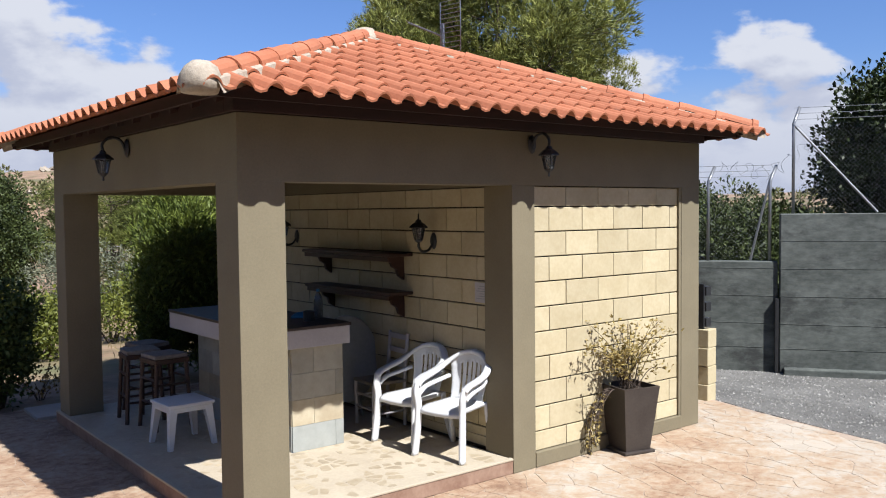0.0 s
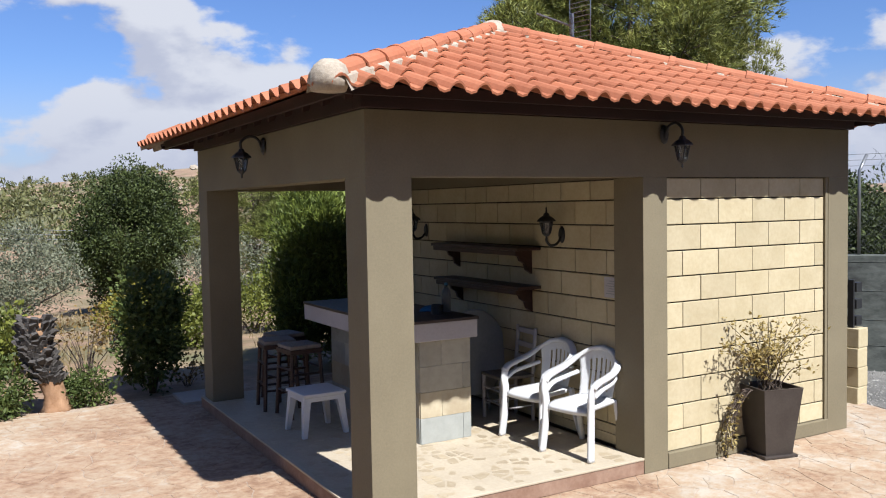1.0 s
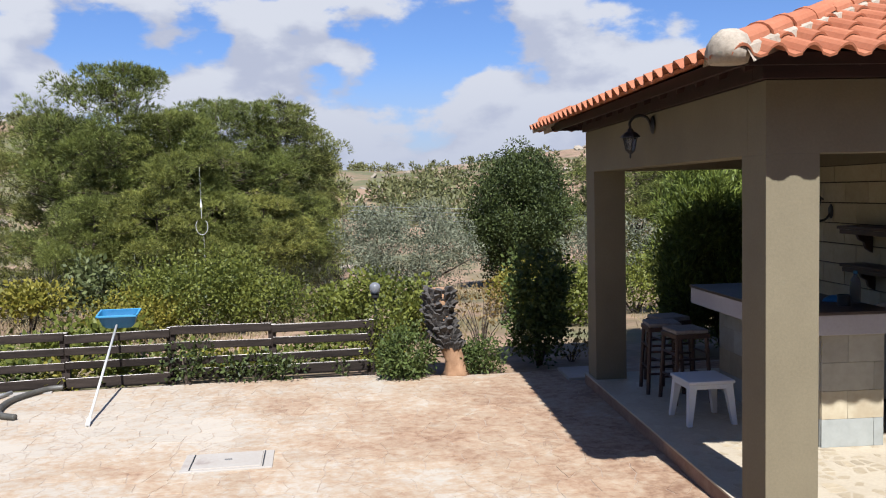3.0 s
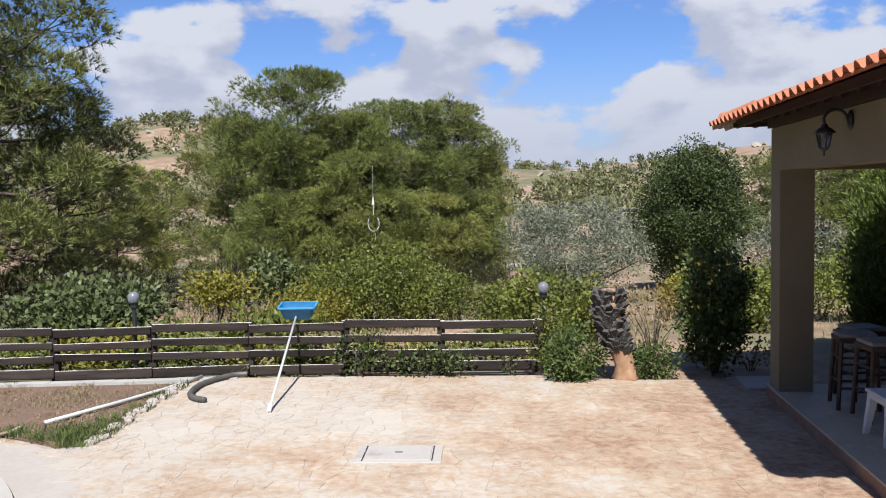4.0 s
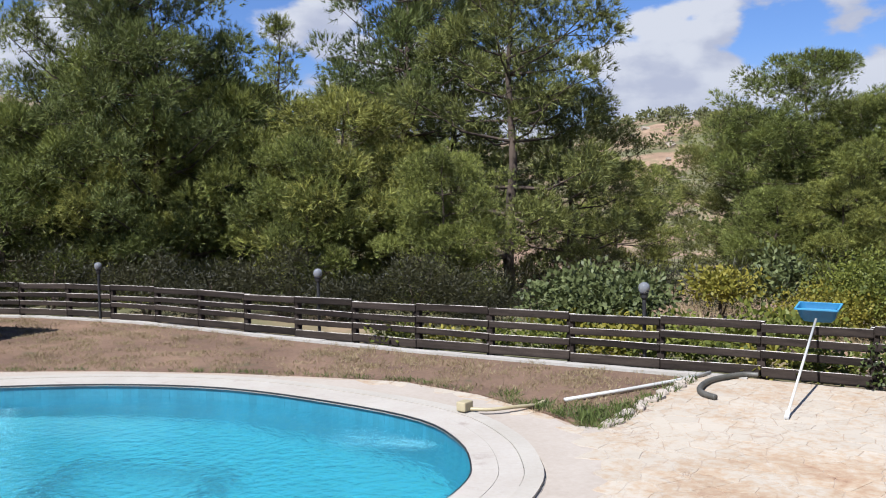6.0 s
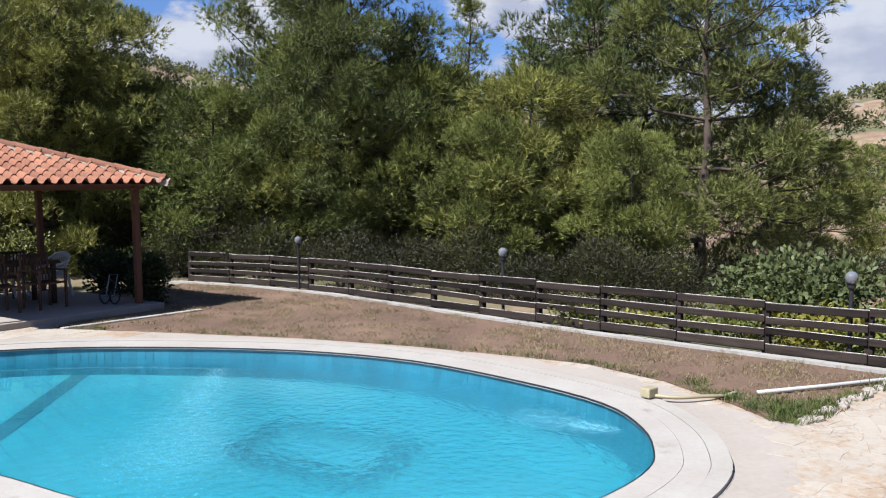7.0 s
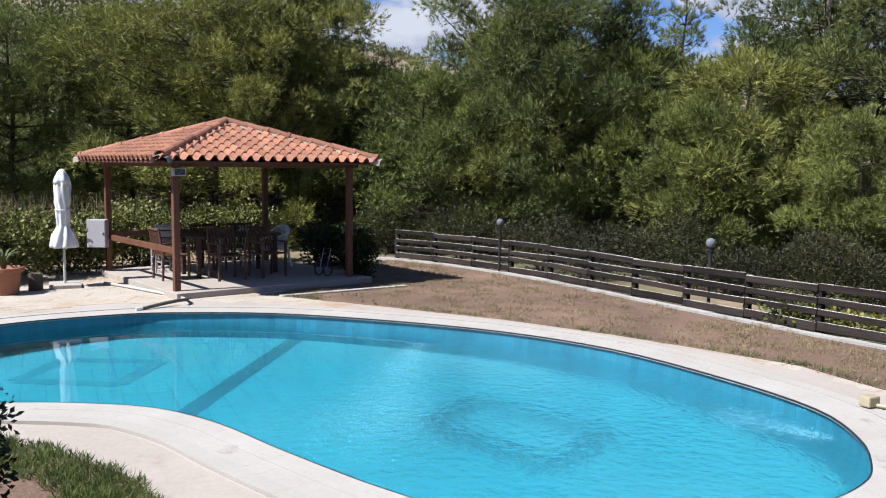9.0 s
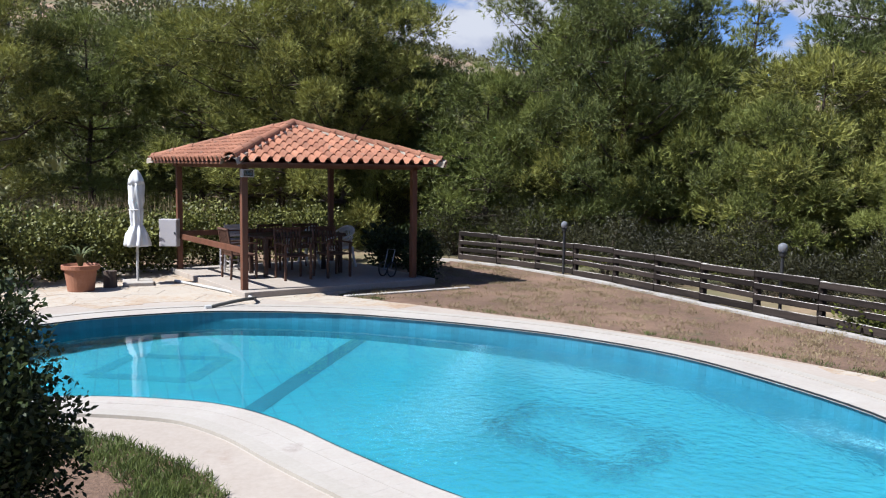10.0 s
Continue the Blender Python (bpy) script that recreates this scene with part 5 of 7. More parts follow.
def bush_az(name, az, d, rx, top, mat, label, seed, leaf=0.1, width=0.06, per=560, size=0.32, n=46, lift=0.0, category="bush", ry=None, group=""):
    x, y = at_az(az, d)
    z = land(x, y)
    return shrub(name, x, y, rx, ry or rx, top - z, mat, label, per, size, n, leaf, width, seed, z, lift, category, group=group)


bush_az("citrus_bush", 11.0, 15.5, 1.35, 1.2, M_LEAF, "leafy green citrus bush behind the fence", 41, 0.062, 0.036, 1500, 0.36, 60)
bush_az("citrus_bush", 15.0, 15.0, 0.95, 0.65, M_LEAFYEL, "yellowing citrus bush behind the fence", 42, 0.062, 0.036, 1300, 0.3, 40)
bush_az("citrus_bush", 7.3, 16.0, 0.95, 0.75, M_LEAF, "leafy green citrus bush behind the fence", 43, 0.062, 0.036, 1400, 0.32, 40)
bush_az("fig_bush", 29.4, 13.5, 1.25, 1.1, M_FIG, "broad-leaved fig bush beside a lamp post", 44, 0.095, 0.06, 820, 0.36, 50)
bush_az("quince_bush", 21.3, 17.0, 0.75, 0.55, M_LEAFYEL, "small yellow-leaved tree with a short trunk", 45, 0.11, 0.06, 450, 0.28, 36, 0.55)
bush_az("quince_bush", 17.9, 19.0, 0.75, 0.9, M_FIG, "small green fruit tree in the orchard", 46, 0.13, 0.08, 380, 0.3, 36, 0.3)
bush_az("grape_vine", -0.8, 13.2, 1.0, 0.95, M_LEAF, "bright green grape vine behind the fence", 47, 0.068, 0.052, 1300, 0.26, 46)
bush_az("grape_vine", 2.2, 13.6, 0.6, 0.75, M_LEAF, "bright green grape vine behind the fence", 48, 0.068, 0.052, 1300, 0.24, 30)
bush_az("grape_vine", -13.6, 15.0, 0.9, 0.85, M_LEAF, "bright green grape vine beyond the bar shelter", 49, 0.068, 0.052, 1300, 0.26, 40)
bush_az("grape_vine", -10.5, 16.5, 0.8, 0.8, M_LEAFYEL, "yellow-green grape vine beyond the bar shelter", 50, 0.068, 0.052, 1300, 0.26, 36)
bush_az("grape_vine", -17.5, 17.5, 1.0, 0.9, M_LEAF, "bright green grape vine beyond the bar shelter", 51, 0.068, 0.052, 1300, 0.28, 40)
for k, (az, d) in enumerate(((24.3, 12.6), (27.2, 12.3), (19.5, 12.8), (31.5, 12.8), (16.5, 13.0))):
    bush_az("low_vine", az, d, 0.6, 0.35 + 0.06 * (k % 3), M_LEAFYEL if k % 2 else M_LEAF, "low yellow-green vine close behind the fence", 60 + k, 0.1, 0.07, 500, 0.2, 30)
bush_az("olive_tree", -2.4, 22.0, 2.1, 1.95, M_OLIVELEAF, "silvery grey olive tree in the orchard", 52, 0.08, 0.03, 1900, 0.36, 85, 0.2, "tree")
bush_az("carob_tree", -9.8, 31.0, 2.15, 3.75, M_BUSH, "dark dense rounded carob tree in the valley", 54, 0.09, 0.055, 1300, 0.5, 200, 0.0, "tree")
bush_az("olive_tree", -16.0, 26.0, 1.7, 1.6, M_OLIVELEAF, "silvery grey olive tree in the orchard", 53, 0.11, 0.03, 520, 0.4, 60, 0.25, "tree")
shrub("conifer_hedge", 2.28, 6.0, 0.94, 0.52, 2.6, M_CYPRESS, "bright green conifer hedge behind the bar", 6500, 0.28, 130, 0.1, 0.018, 6, category="hedge", droop=-0.9, boxy=5)
shrub("dark_bush", -0.3, 5.62, 0.38, 0.38, 1.5, M_SHRUB, "dark upright bush beside the bar shelter", 2800, 0.16, 90, 0.06, 0.036, 8, category="bush", boxy=4)
shrub("low_shrub", -2.0, 5.02, 0.4, 0.32, 0.66, M_SHRUB, "clipped green shrub at the end of the fence", 3000, 0.13, 50, 0.055, 0.025, 9)
shrub("low_shrub", -2.25, 5.5, 0.32, 0.3, 0.95, M_LEAF, "loose green shrub behind the end of the fence", 2200, 0.14, 36, 0.055, 0.025, 19)
shrub("low_shrub", -1.05, 5.22, 0.36, 0.26, 0.46, M_SHRUB, "low green shrub beside the palm stump", 2800, 0.12, 44, 0.055, 0.022, 10)
shrub("reddish_bush", -0.95, 6.2, 0.5, 0.45, 1.05, M_REDDISH, "sparse bush with reddish dry leaves", 700, 0.16, 26, 0.06, 0.03, 11, lift=0.35, category="bush", stems=14)
shrub("low_weed", 0.15, 5.75, 0.4, 0.3, 0.45, M_REDDISH, "thin reddish weeds beside the bar shelter", 500, 0.14, 20, 0.06, 0.03, 12, stems=8, category="weed")
shrub("climbing_rose", -3.75, 5.15, 0.55, 0.14, 0.4, M_BUSH, "green climber growing through the fence", 1000, 0.12, 36, 0.06, 0.035, 13, category="climber")
shrub("climbing_rose", -4.55, 5.14, 0.32, 0.12, 0.66, M_BUSH, "green climber growing through the fence", 1000, 0.11, 30, 0.06, 0.035, 14, category="climber")
shrub("climbing_rose", -2.75, 5.28, 0.12, 0.08, 0.24, M_BUSH, "small green climber at the foot of the fence", 1000, 0.08, 12, 0.05, 0.03, 15, category="climber")
shrub("laurel_bush", -7.02, -5.72, 0.61, 0.76, 1.72, M_LEAFDARK, "dark glossy laurel bush beside the path", 9000, 0.2, 130, 0.036, 0.022, 16, category="bush", base=-0.02, boxy=2.4)
for k, (hx, hy, rx, ry, hh) in enumerate(((-18.6, -7.4, 1.0, 1.0, 1.25), (-19.3, -6.3, 1.0, 1.0, 1.4), (-20.0, -5.3, 1.0, 0.9, 1.3), (-20.6, -4.3, 0.9, 0.9, 1.2), (-17.8, -8.6, 1.0, 1.0, 1.3))):
    shrub("yard_hedge", hx, hy, rx, ry, hh, M_HEDGE, "sunlit green garden hedge behind the umbrella", 1250, 0.26, 100, 0.075, 0.045, 80 + k, category="hedge", boxy=4, base=-0.05)
shrub("yard_hedge", -21.3, -2.9, 0.8, 1.0, 1.4, M_HEDGE, "green garden hedge behind the gazebo", 1100, 0.28, 80, 0.075, 0.045, 20, category="hedge", boxy=4, base=-0.05)
shrub("yard_hedge", -21.6, -0.9, 0.7, 1.0, 1.35, M_HEDGE, "sunlit green hedge behind the gazebo", 1100, 0.28, 80, 0.075, 0.045, 21, category="hedge", boxy=4, base=-0.05)
shrub("yard_hedge", -20.3, 1.0, 0.6, 0.7, 0.9, M_LEAFDARK, "dark green hedge beside the gazebo", 700, 0.28, 40, 0.1, 0.06, 22, category="hedge", boxy=4, base=-0.05)
shrub("round_bush", -17.62, 0.62, 0.34, 0.36, 0.95, M_LEAFDARK, "dark rounded bush at the gazebo post", 2200, 0.16, 50, 0.06, 0.04, 23, category="bush", base=-0.02)
for k, (az, d, r, top) in enumerate(((-56.5, 14.6, 1.5, 2.62), (-60.8, 14.4, 1.35, 2.2), (-53.0, 15.4, 1.5, 2.85), (-58.6, 13.6, 1.2, 2.2))):
    bush_az("boundary_bush", az, d, r, top, M_SHRUB if k == 2 else M_BUSH, "dense green bush behind the concrete wall", 70 + k, 0.075, 0.036, 1500, 0.34, 130)
bush_az("carob_tree", -70.3, 15.3, 2.15, 4.6, M_LEAFDARK, "dark dense carob tree behind the concrete wall", 75, 0.085, 0.055, 1700, 0.42, 330, 0.7, "tree")

# bushes whose dark colour stands for the shade under the pines
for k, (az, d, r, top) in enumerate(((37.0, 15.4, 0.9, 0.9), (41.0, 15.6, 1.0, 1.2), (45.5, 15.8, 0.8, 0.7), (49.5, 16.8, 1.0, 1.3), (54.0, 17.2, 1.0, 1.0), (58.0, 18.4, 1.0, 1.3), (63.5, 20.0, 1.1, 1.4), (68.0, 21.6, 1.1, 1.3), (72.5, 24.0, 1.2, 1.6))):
    bush_az("understory_bush", az, d, r, top, M_BRUSH, "bush under the pines behind the fence, its colour darkened as shade", 90 + k, 0.09, 0.016, 1500, 0.3, 46)
for k in range(14):
    az = -0.5 + k * 3.3
    fd = 11.0 + 0.09 * max(0, az - 20)
    bush_az("ground_vine", az, fd, 0.45, 0.2 + 0.16 * ((k * 5) % 3) / 2, M_LEAF if k % 3 else M_LEAFYEL, "low green growth close behind the fence", 110 + k, 0.08, 0.05, 700, 0.16, 26)


def grass_patch(name, spots, per, h, mat, label, seed, kind_stuff=True, z=-0.015):
    rs = np.random.RandomState(seed)
    cs = []
    for x, y, r in spots:
        k = int(per * r * r)
        a, q = rs.rand(k) * 2 * math.pi, np.sqrt(rs.rand(k)) * r
        cs.append(np.stack([x + q * np.cos(a), y + q * np.sin(a), np.full(k, z)], 1))
    cs = np.concatenate(cs)
    me = leaf_mesh(name, cs, np.tile([0, 0, 1.0], (len(cs), 1)), h, 0.003 + h * 0.06, mat, seed, 1, 0.7, 0.3)
    return tagged(new(name, me), label, "grass", kind="stuff")


grass_patch("green_grass", [(-6.55, 2.55, 0.28), (-6.5, 2.25, 0.2), (-6.8, 2.5, 0.25), (-6.5, 2.95, 0.18), (-6.48, 3.4, 0.14), (-6.5, 3.9, 0.12), (-6.52, 4.4, 0.14), (-7.3, 2.55, 0.16), (-7.8, 2.75, 0.12)], 5500, 0.1, M_GRASS, "tuft of green grass at the corner of the lawn", 1)
BED = [(-9.9, -5.25), (-9.55, -4.88), (-9.2, -4.62), (-8.85, -4.4), (-8.5, -4.22), (-7.9, -4.1), (-7.3, -4.3), (-7.0, -5.0), (-7.2, -6.6), (-8.5, -6.8), (-9.6, -6.2)]
setting("planting_bed", prism(bmesh.new(), BED if area(BED) > 0 else BED[::-1], -0.05, 0.006), M_LAWN, "bare brown soil bed between the pool path and the bush", "soil")
grass_patch("green_grass", [(-9.62, -5.2, 0.26), (-9.3, -4.93, 0.27), (-8.98, -4.74, 0.27), (-8.66, -4.55, 0.26), (-8.36, -4.42, 0.25), (-8.05, -4.36, 0.26), (-7.8, -4.5, 0.25), (-8.2, -4.62, 0.18), (-9.75, -5.55, 0.25)], 15000, 0.07, M_GRASS, "strip of green grass between the path and the bush", 2, z=0.004)
rs_l = random.Random(4)
lawn_spots = []
while len(lawn_spots) < 620:
    px_, py_ = rs_l.uniform(-20.5, -6.4), rs_l.uniform(-1.2, 4.7)
    if inside((px_, py_), LAWN):
        lawn_spots.append((px_, py_, rs_l.uniform(0.05, 0.22)))
grass_patch("dry_grass", lawn_spots, 2600, 0.05, M_DRY, "short dry grass on the brown lawn", 3)
edge = []
for a, b in zip(LAWN[12:], LAWN[13:] + LAWN[:1]):
    for k in range(9):
        t = rs_l.random()
        edge.append((a[0] + (b[0] - a[0]) * t, a[1] + (b[1] - a[1]) * t + 0.04, rs_l.uniform(0.04, 0.11)))
grass_patch("edge_grass", edge, 4500, 0.06, M_GRASS, "thin green grass along the edge of the deck", 5)
# tall dry weeds behind the hedge, under the pines and in the orchard
weeds = []
for k in range(420):
    az = rs_l.uniform(-24, 104)
    d = rs_l.uniform(12.5, 34)
    x, y = at_az(az, d)
    if yard_gap(x, y) > 3.0:
        weeds.append((x, y, d))


def weed_field():
    rs = np.random.RandomState(9)
    cs = []
    for x, y, d in weeds:
        k = 90
        q = rs.normal(size=(k, 2)) * 0.5
        z = land(x, y)
        cs.append(np.stack([x + q[:, 0], y + q[:, 1], np.full(k, z - 0.03)], 1))
    cs = np.concatenate(cs)
    me = leaf_mesh("dry_weeds", cs, np.tile([0, 0, 1.0], (len(cs), 1)), 0.2, 0.022, M_DRY, 9, 1, 0.45, 0.2)
    tagged(new("dry_weeds", me), "tall dry grass and weeds under the trees", "weeds", kind="stuff")


weed_field()


def tall_dry_grass():
    rs = np.random.RandomState(17)
    cs = []
    for k in range(34):
        x, y = at_az(rs.uniform(80, 98), rs.uniform(20.6, 23.5))
        q = rs.normal(size=(70, 2)) * 0.22
        cs.append(np.stack([x + q[:, 0], y + q[:, 1], np.full(70, land(x, y) - 0.03)], 1))
    cs = np.concatenate(cs)
    me = leaf_mesh("tall_grass", cs, np.tile([0, 0, 1.0], (len(cs), 1)), 1.2, 0.018, M_DRY, 18, 1, 0.24, 0.12)
    tagged(new("tall_grass", me), "tall dry grass standing behind the garden hedge", "grass", kind="stuff")


tall_dry_grass()


def far_woods():
    """Scrub and small trees over the hills: many little crowns in one mesh."""
    rs = np.random.RandomState(12)
    rnd = random.Random(12)
    cs, os = [], []
    n = 0
    while n < 2100:
        az, d = rnd.uniform(-70, 112), 58 + 115 * rnd.random() ** 0.7
        if n > 1800:
            az, d = rnd.uniform(52, 98), rnd.uniform(36, 105)
        if az < -26 and d < 75:
            continue
        x, y = at_az(az, d)
        if n <= 1800 and noise.noise((x * 0.035, y * 0.035, 5)) < ((0.1 if az < 14 else -0.35) if d > 105 else -0.2):
            continue
        n += 1
        z = land(x, y)
        r = rnd.uniform(0.45, 1.15) * (1.25 if d < 100 else 0.9) if n <= 1800 else rnd.uniform(1.3, 2.4)
        k = int(48 * r * r + 26)
        dv = rs.normal(size=(k, 3))
        dv /= np.linalg.norm(dv, axis=1)[:, None]
        hgt = rnd.uniform(0.7, 1.3)
        cs.append(np.array((x, y, z + r * hgt * 0.7)) + dv * np.array((r, r, r * hgt)) * (0.5 + 0.45 * rs.rand(k, 1)))
        os.append(dv + np.array((0, 0, 0.4)))
    cs, os = np.concatenate(cs), np.concatenate(os)
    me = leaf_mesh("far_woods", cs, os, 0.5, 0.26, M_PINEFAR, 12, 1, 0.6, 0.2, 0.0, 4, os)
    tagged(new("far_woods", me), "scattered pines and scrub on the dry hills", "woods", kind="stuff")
    rocks = bmesh.new()
    for k in range(260):
        az, d = rnd.uniform(-30, 50), rnd.uniform(70, 165)
        x, y = at_az(az, d)
        m = pose(x, y, land(x, y), rnd.uniform(0, 40), rnd.uniform(0, 40), rnd.uniform(0, 360))
        s = rnd.uniform(0.2, 0.65)
        box(rocks, -s, s, -s * 0.7, s * 0.7, -s * 0.4, s * 0.4, 0, m)
    tagged(new("hill_rocks", link_mesh("hill_rocks", rocks, M_ROCK)), "pale rocks scattered on the dry hillside", "rocks", kind="stuff")


far_woods()


def dirt_track():
    bm = bmesh.new()
    rows = []
    for k in range(25):
        az, d = -3.0 + 12.0 * k / 24, 36.0 + 5.0 * math.sin(k * 0.16) + 0.25 * k
        row_v = []
        for w in (-1.1, -0.4, 0.4, 1.1):
            x, y = at_az(az, d + w)
            row_v.append(bm.verts.new((x, y, land(x, y) + 0.07 - 0.03 * abs(w))))
        rows.append(row_v)
    for a, b in zip(rows, rows[1:]):
        for k in range(3):
            bm.faces.new((a[k], a[k + 1], b[k + 1], b[k]))
    for f in bm.faces:
        f.normal_update()
        if f.normal.z < 0:
            f.normal_flip()
    setting("dirt_track", bm, M_TRACK, "pale dusty track through the orchard", "track", True)


dirt_track()


def undergrowth():
    """Brush under the pines, their shade put into its dark colour: uneven clumps of twigs and leaves in one mesh."""
    rs = np.random.RandomState(31)
    rnd = random.Random(31)
    cs, os = [], []
    for k in range(420):
        az = rnd.uniform(2, 97)
        fd = 17 + 8 * max(0.0, min(1.0, (az - 45) / 30))
        x, y = at_az(az, rnd.uniform(fd, 36))
        if yard_gap(x, y) < 1.5:
            continue
        r = rnd.uniform(0.25, 0.85)
        dv = rs.normal(size=(150, 3))
        dv /= np.linalg.norm(dv, axis=1)[:, None]
        cs.append(np.array((x, y, land(x, y) + r * 0.7)) + dv * np.array((r, r, r * 0.95)) * (0.4 + 0.6 * rs.rand(150, 1)))
        os.append(dv + np.array((0, 0, 0.5)))
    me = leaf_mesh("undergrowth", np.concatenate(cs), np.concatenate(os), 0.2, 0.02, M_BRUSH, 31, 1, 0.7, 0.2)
    tagged(new("undergrowth", me), "brush under the pines, their shade put into its dark colour", "undergrowth", kind="stuff")


undergrowth()


def palm_stump(x, y):
    ob = thing("palm_stump", x, y, -0.04, 0, "cut palm trunk with grey leaf bases beside the shrubs", "palm stump")
    prof = [(0.19, 0.0), (0.14, 0.07), (0.115, 0.2), (0.12, 0.34), (0.14, 0.5), (0.15, 0.7), (0.15, 0.9), (0.14, 1.06), (0.1, 1.07)]
    bend = lambda z: 0.1 - 0.17 * smooth(z / 0.75) + 0.02 * math.sin(z * 6)
    trunk = lathe(bmesh.new(), prof, 20, wobble=lambda a, z: 1 + 0.07 * math.sin(5 * a + 9 * z))
    for v in trunk.verts:
        v.co.x += bend(v.co.z)
    part("trunk", trunk, M_PALMCUT, ob, "bare brown lower trunk", True)
    rnd = random.Random(3)
    for r in range(14):
        z = 0.36 + r * 0.049
        for k in range(12):
            a = 2 * math.pi * (k + 0.5 * (r % 2)) / 12 + rnd.uniform(-0.08, 0.08)
            rad = 0.12 + 0.025 * min(1, (z - 0.3) / 0.35) + rnd.uniform(-0.015, 0.02)
            bm = bmesh.new()
            w, t, h = 0.042, 0.022, 0.08
            vs = [bm.verts.new(v) for v in ((-w, 0, 0), (w, 0, 0), (w * 0.75, t + 0.015, h), (-w * 0.75, t + 0.015, h), (-w, -0.03, 0), (w, -0.03, 0), (w * 0.7, -0.01, h), (-w * 0.7, -0.01, h))]
            for q in ((0, 1, 2, 3), (5, 4, 7, 6), (3, 2, 6, 7), (1, 5, 6, 2), (4, 0, 3, 7), (4, 5, 1, 0)):
                bm.faces.new([vs[i] for i in q])
            bm.transform(pose(rad * math.cos(a) + bend(z), rad * math.sin(a), z, rnd.uniform(-32, 6), rnd.uniform(-22, 22), math.degrees(a) - 90) @ Matrix.Scale(rnd.uniform(0.75, 1.25), 4))
            bmesh.ops.recalc_face_normals(bm, faces=bm.faces[:])
            part("leaf_base", bm, M_PALM, ob, "")
    return ob


palm_stump(-1.5, 5.1)

# ---- things at the bar ----
bar = thing("bar_counter", 1.2, 2.3, 0.116, 0, "tiled bar counter with a white fascia and dark top", "bar")
part("body", boxed(-0.12, 0.36, -0.96, 0.96, 0, 0.88), M_GROUT, bar)
part("fascia", boxed(-0.39, 0.42, -1.02, 1.05, 0.88, 1.035, 0.006), M_WHITEPAINT, bar, "white painted fascia")
part("counter_top", boxed(-0.4, 0.43, -1.03, 1.06, 1.035, 1.06, 0.004), M_DARKTOP, bar, "dark stained top")
rnd_b = random.Random(6)
for side in range(3):
    if side == 0:
        m, width = pose(-0.13, -0.975, 0), 0.5
    elif side == 1:
        m, width = pose(-0.135, 0.96, 0, 0, 0, -90), 1.92
    else:
        m, width = pose(0.375, -0.96, 0, 0, 0, 90), 1.92
    for r in range(4):
        x = -0.17 * (r % 2)
        while x < width - 0.02:
            ln = rnd_b.choice((0.34, 0.38, 0.42))
            a, b = max(0, x), min(width, x + ln)
            if b - a > 0.03:
                part("slate_tile", boxed(a + 0.001, b - 0.001, 0, 0.014, r * 0.22 + 0.001, r * 0.22 + 0.219, 0.002, m=m), M_OCHRE if (r == 1 and rnd_b.random() < 0.9) or (r == 3 and rnd_b.random() < 0.3) else (M_BLUESLATE if r == 0 else M_SLATE), bar)
            x += ln


def bar_stool(x, y, turn, label):
    ob = thing("bar_stool", x, y, 0.116, turn, label, "stool", "stools at the bar")
    part("seat", boxed(-0.16, 0.16, -0.16, 0.16, 0.66, 0.7, 0.012), M_WICKER, ob, "pale woven seat")
    part("seat_frame", boxed(-0.17, 0.17, -0.17, 0.17, 0.615, 0.66, 0.008), M_DARKWOOD, ob)
    for sx in (-1, 1):
        for sy in (-1, 1):
            part("leg", tubed([(sx * 0.175, sy * 0.175, 0), (sx * 0.145, sy * 0.145, 0.63)], 0.02, 8), M_DARKWOOD, ob)
    for z in (0.2, 0.42):
        for s in (-1, 1):
            part("stretcher", tubed([(-0.16, s * 0.16, z), (0.16, s * 0.16, z)], 0.012, 6), M_DARKWOOD, ob)
            part("stretcher", tubed([(s * 0.16, -0.16, z + 0.05), (s * 0.16, 0.16, z + 0.05)], 0.012, 6), M_DARKWOOD, ob)
    return ob


st = bar_stool(0.6, 2.95, 5, "dark wooden bar stool with a pale seat")
copy_thing(st, pose(0.52, 3.38, 0.116, 0, 0, -6))
copy_thing(st, pose(0.72, 3.75, 0.116, 0, 0, 12))


def plastic_stool(x, y, turn):
    ob = thing("plastic_stool", x, y, 0.116, turn, "white square plastic stool on the stone floor", "stool")
    part("top", boxed(-0.21, 0.21, -0.21, 0.21, 0.355, 0.385, 0.014), M_WHITE, ob)
    part("apron", boxed(-0.195, 0.195, -0.195, 0.195, 0.31, 0.356, 0.01), M_WHITE, ob)
    for sx in (-1, 1):
        for sy in (-1, 1):
            bm = bmesh.new()
            box(bm, -0.035, 0.035, -0.035, 0.035, 0, 0.33, 0.008)
            for v in bm.verts:
                f = v.co.z / 0.33
                v.co.x = v.co.x * (0.6 + 0.4 * f) + sx * (0.2 - 0.04 * f)
                v.co.y = v.co.y * (0.6 + 0.4 * f) + sy * (0.2 - 0.04 * f)
            part("leg", bm, M_WHITE, ob)
    return ob


plastic_stool(0.495, 2.26, 2)


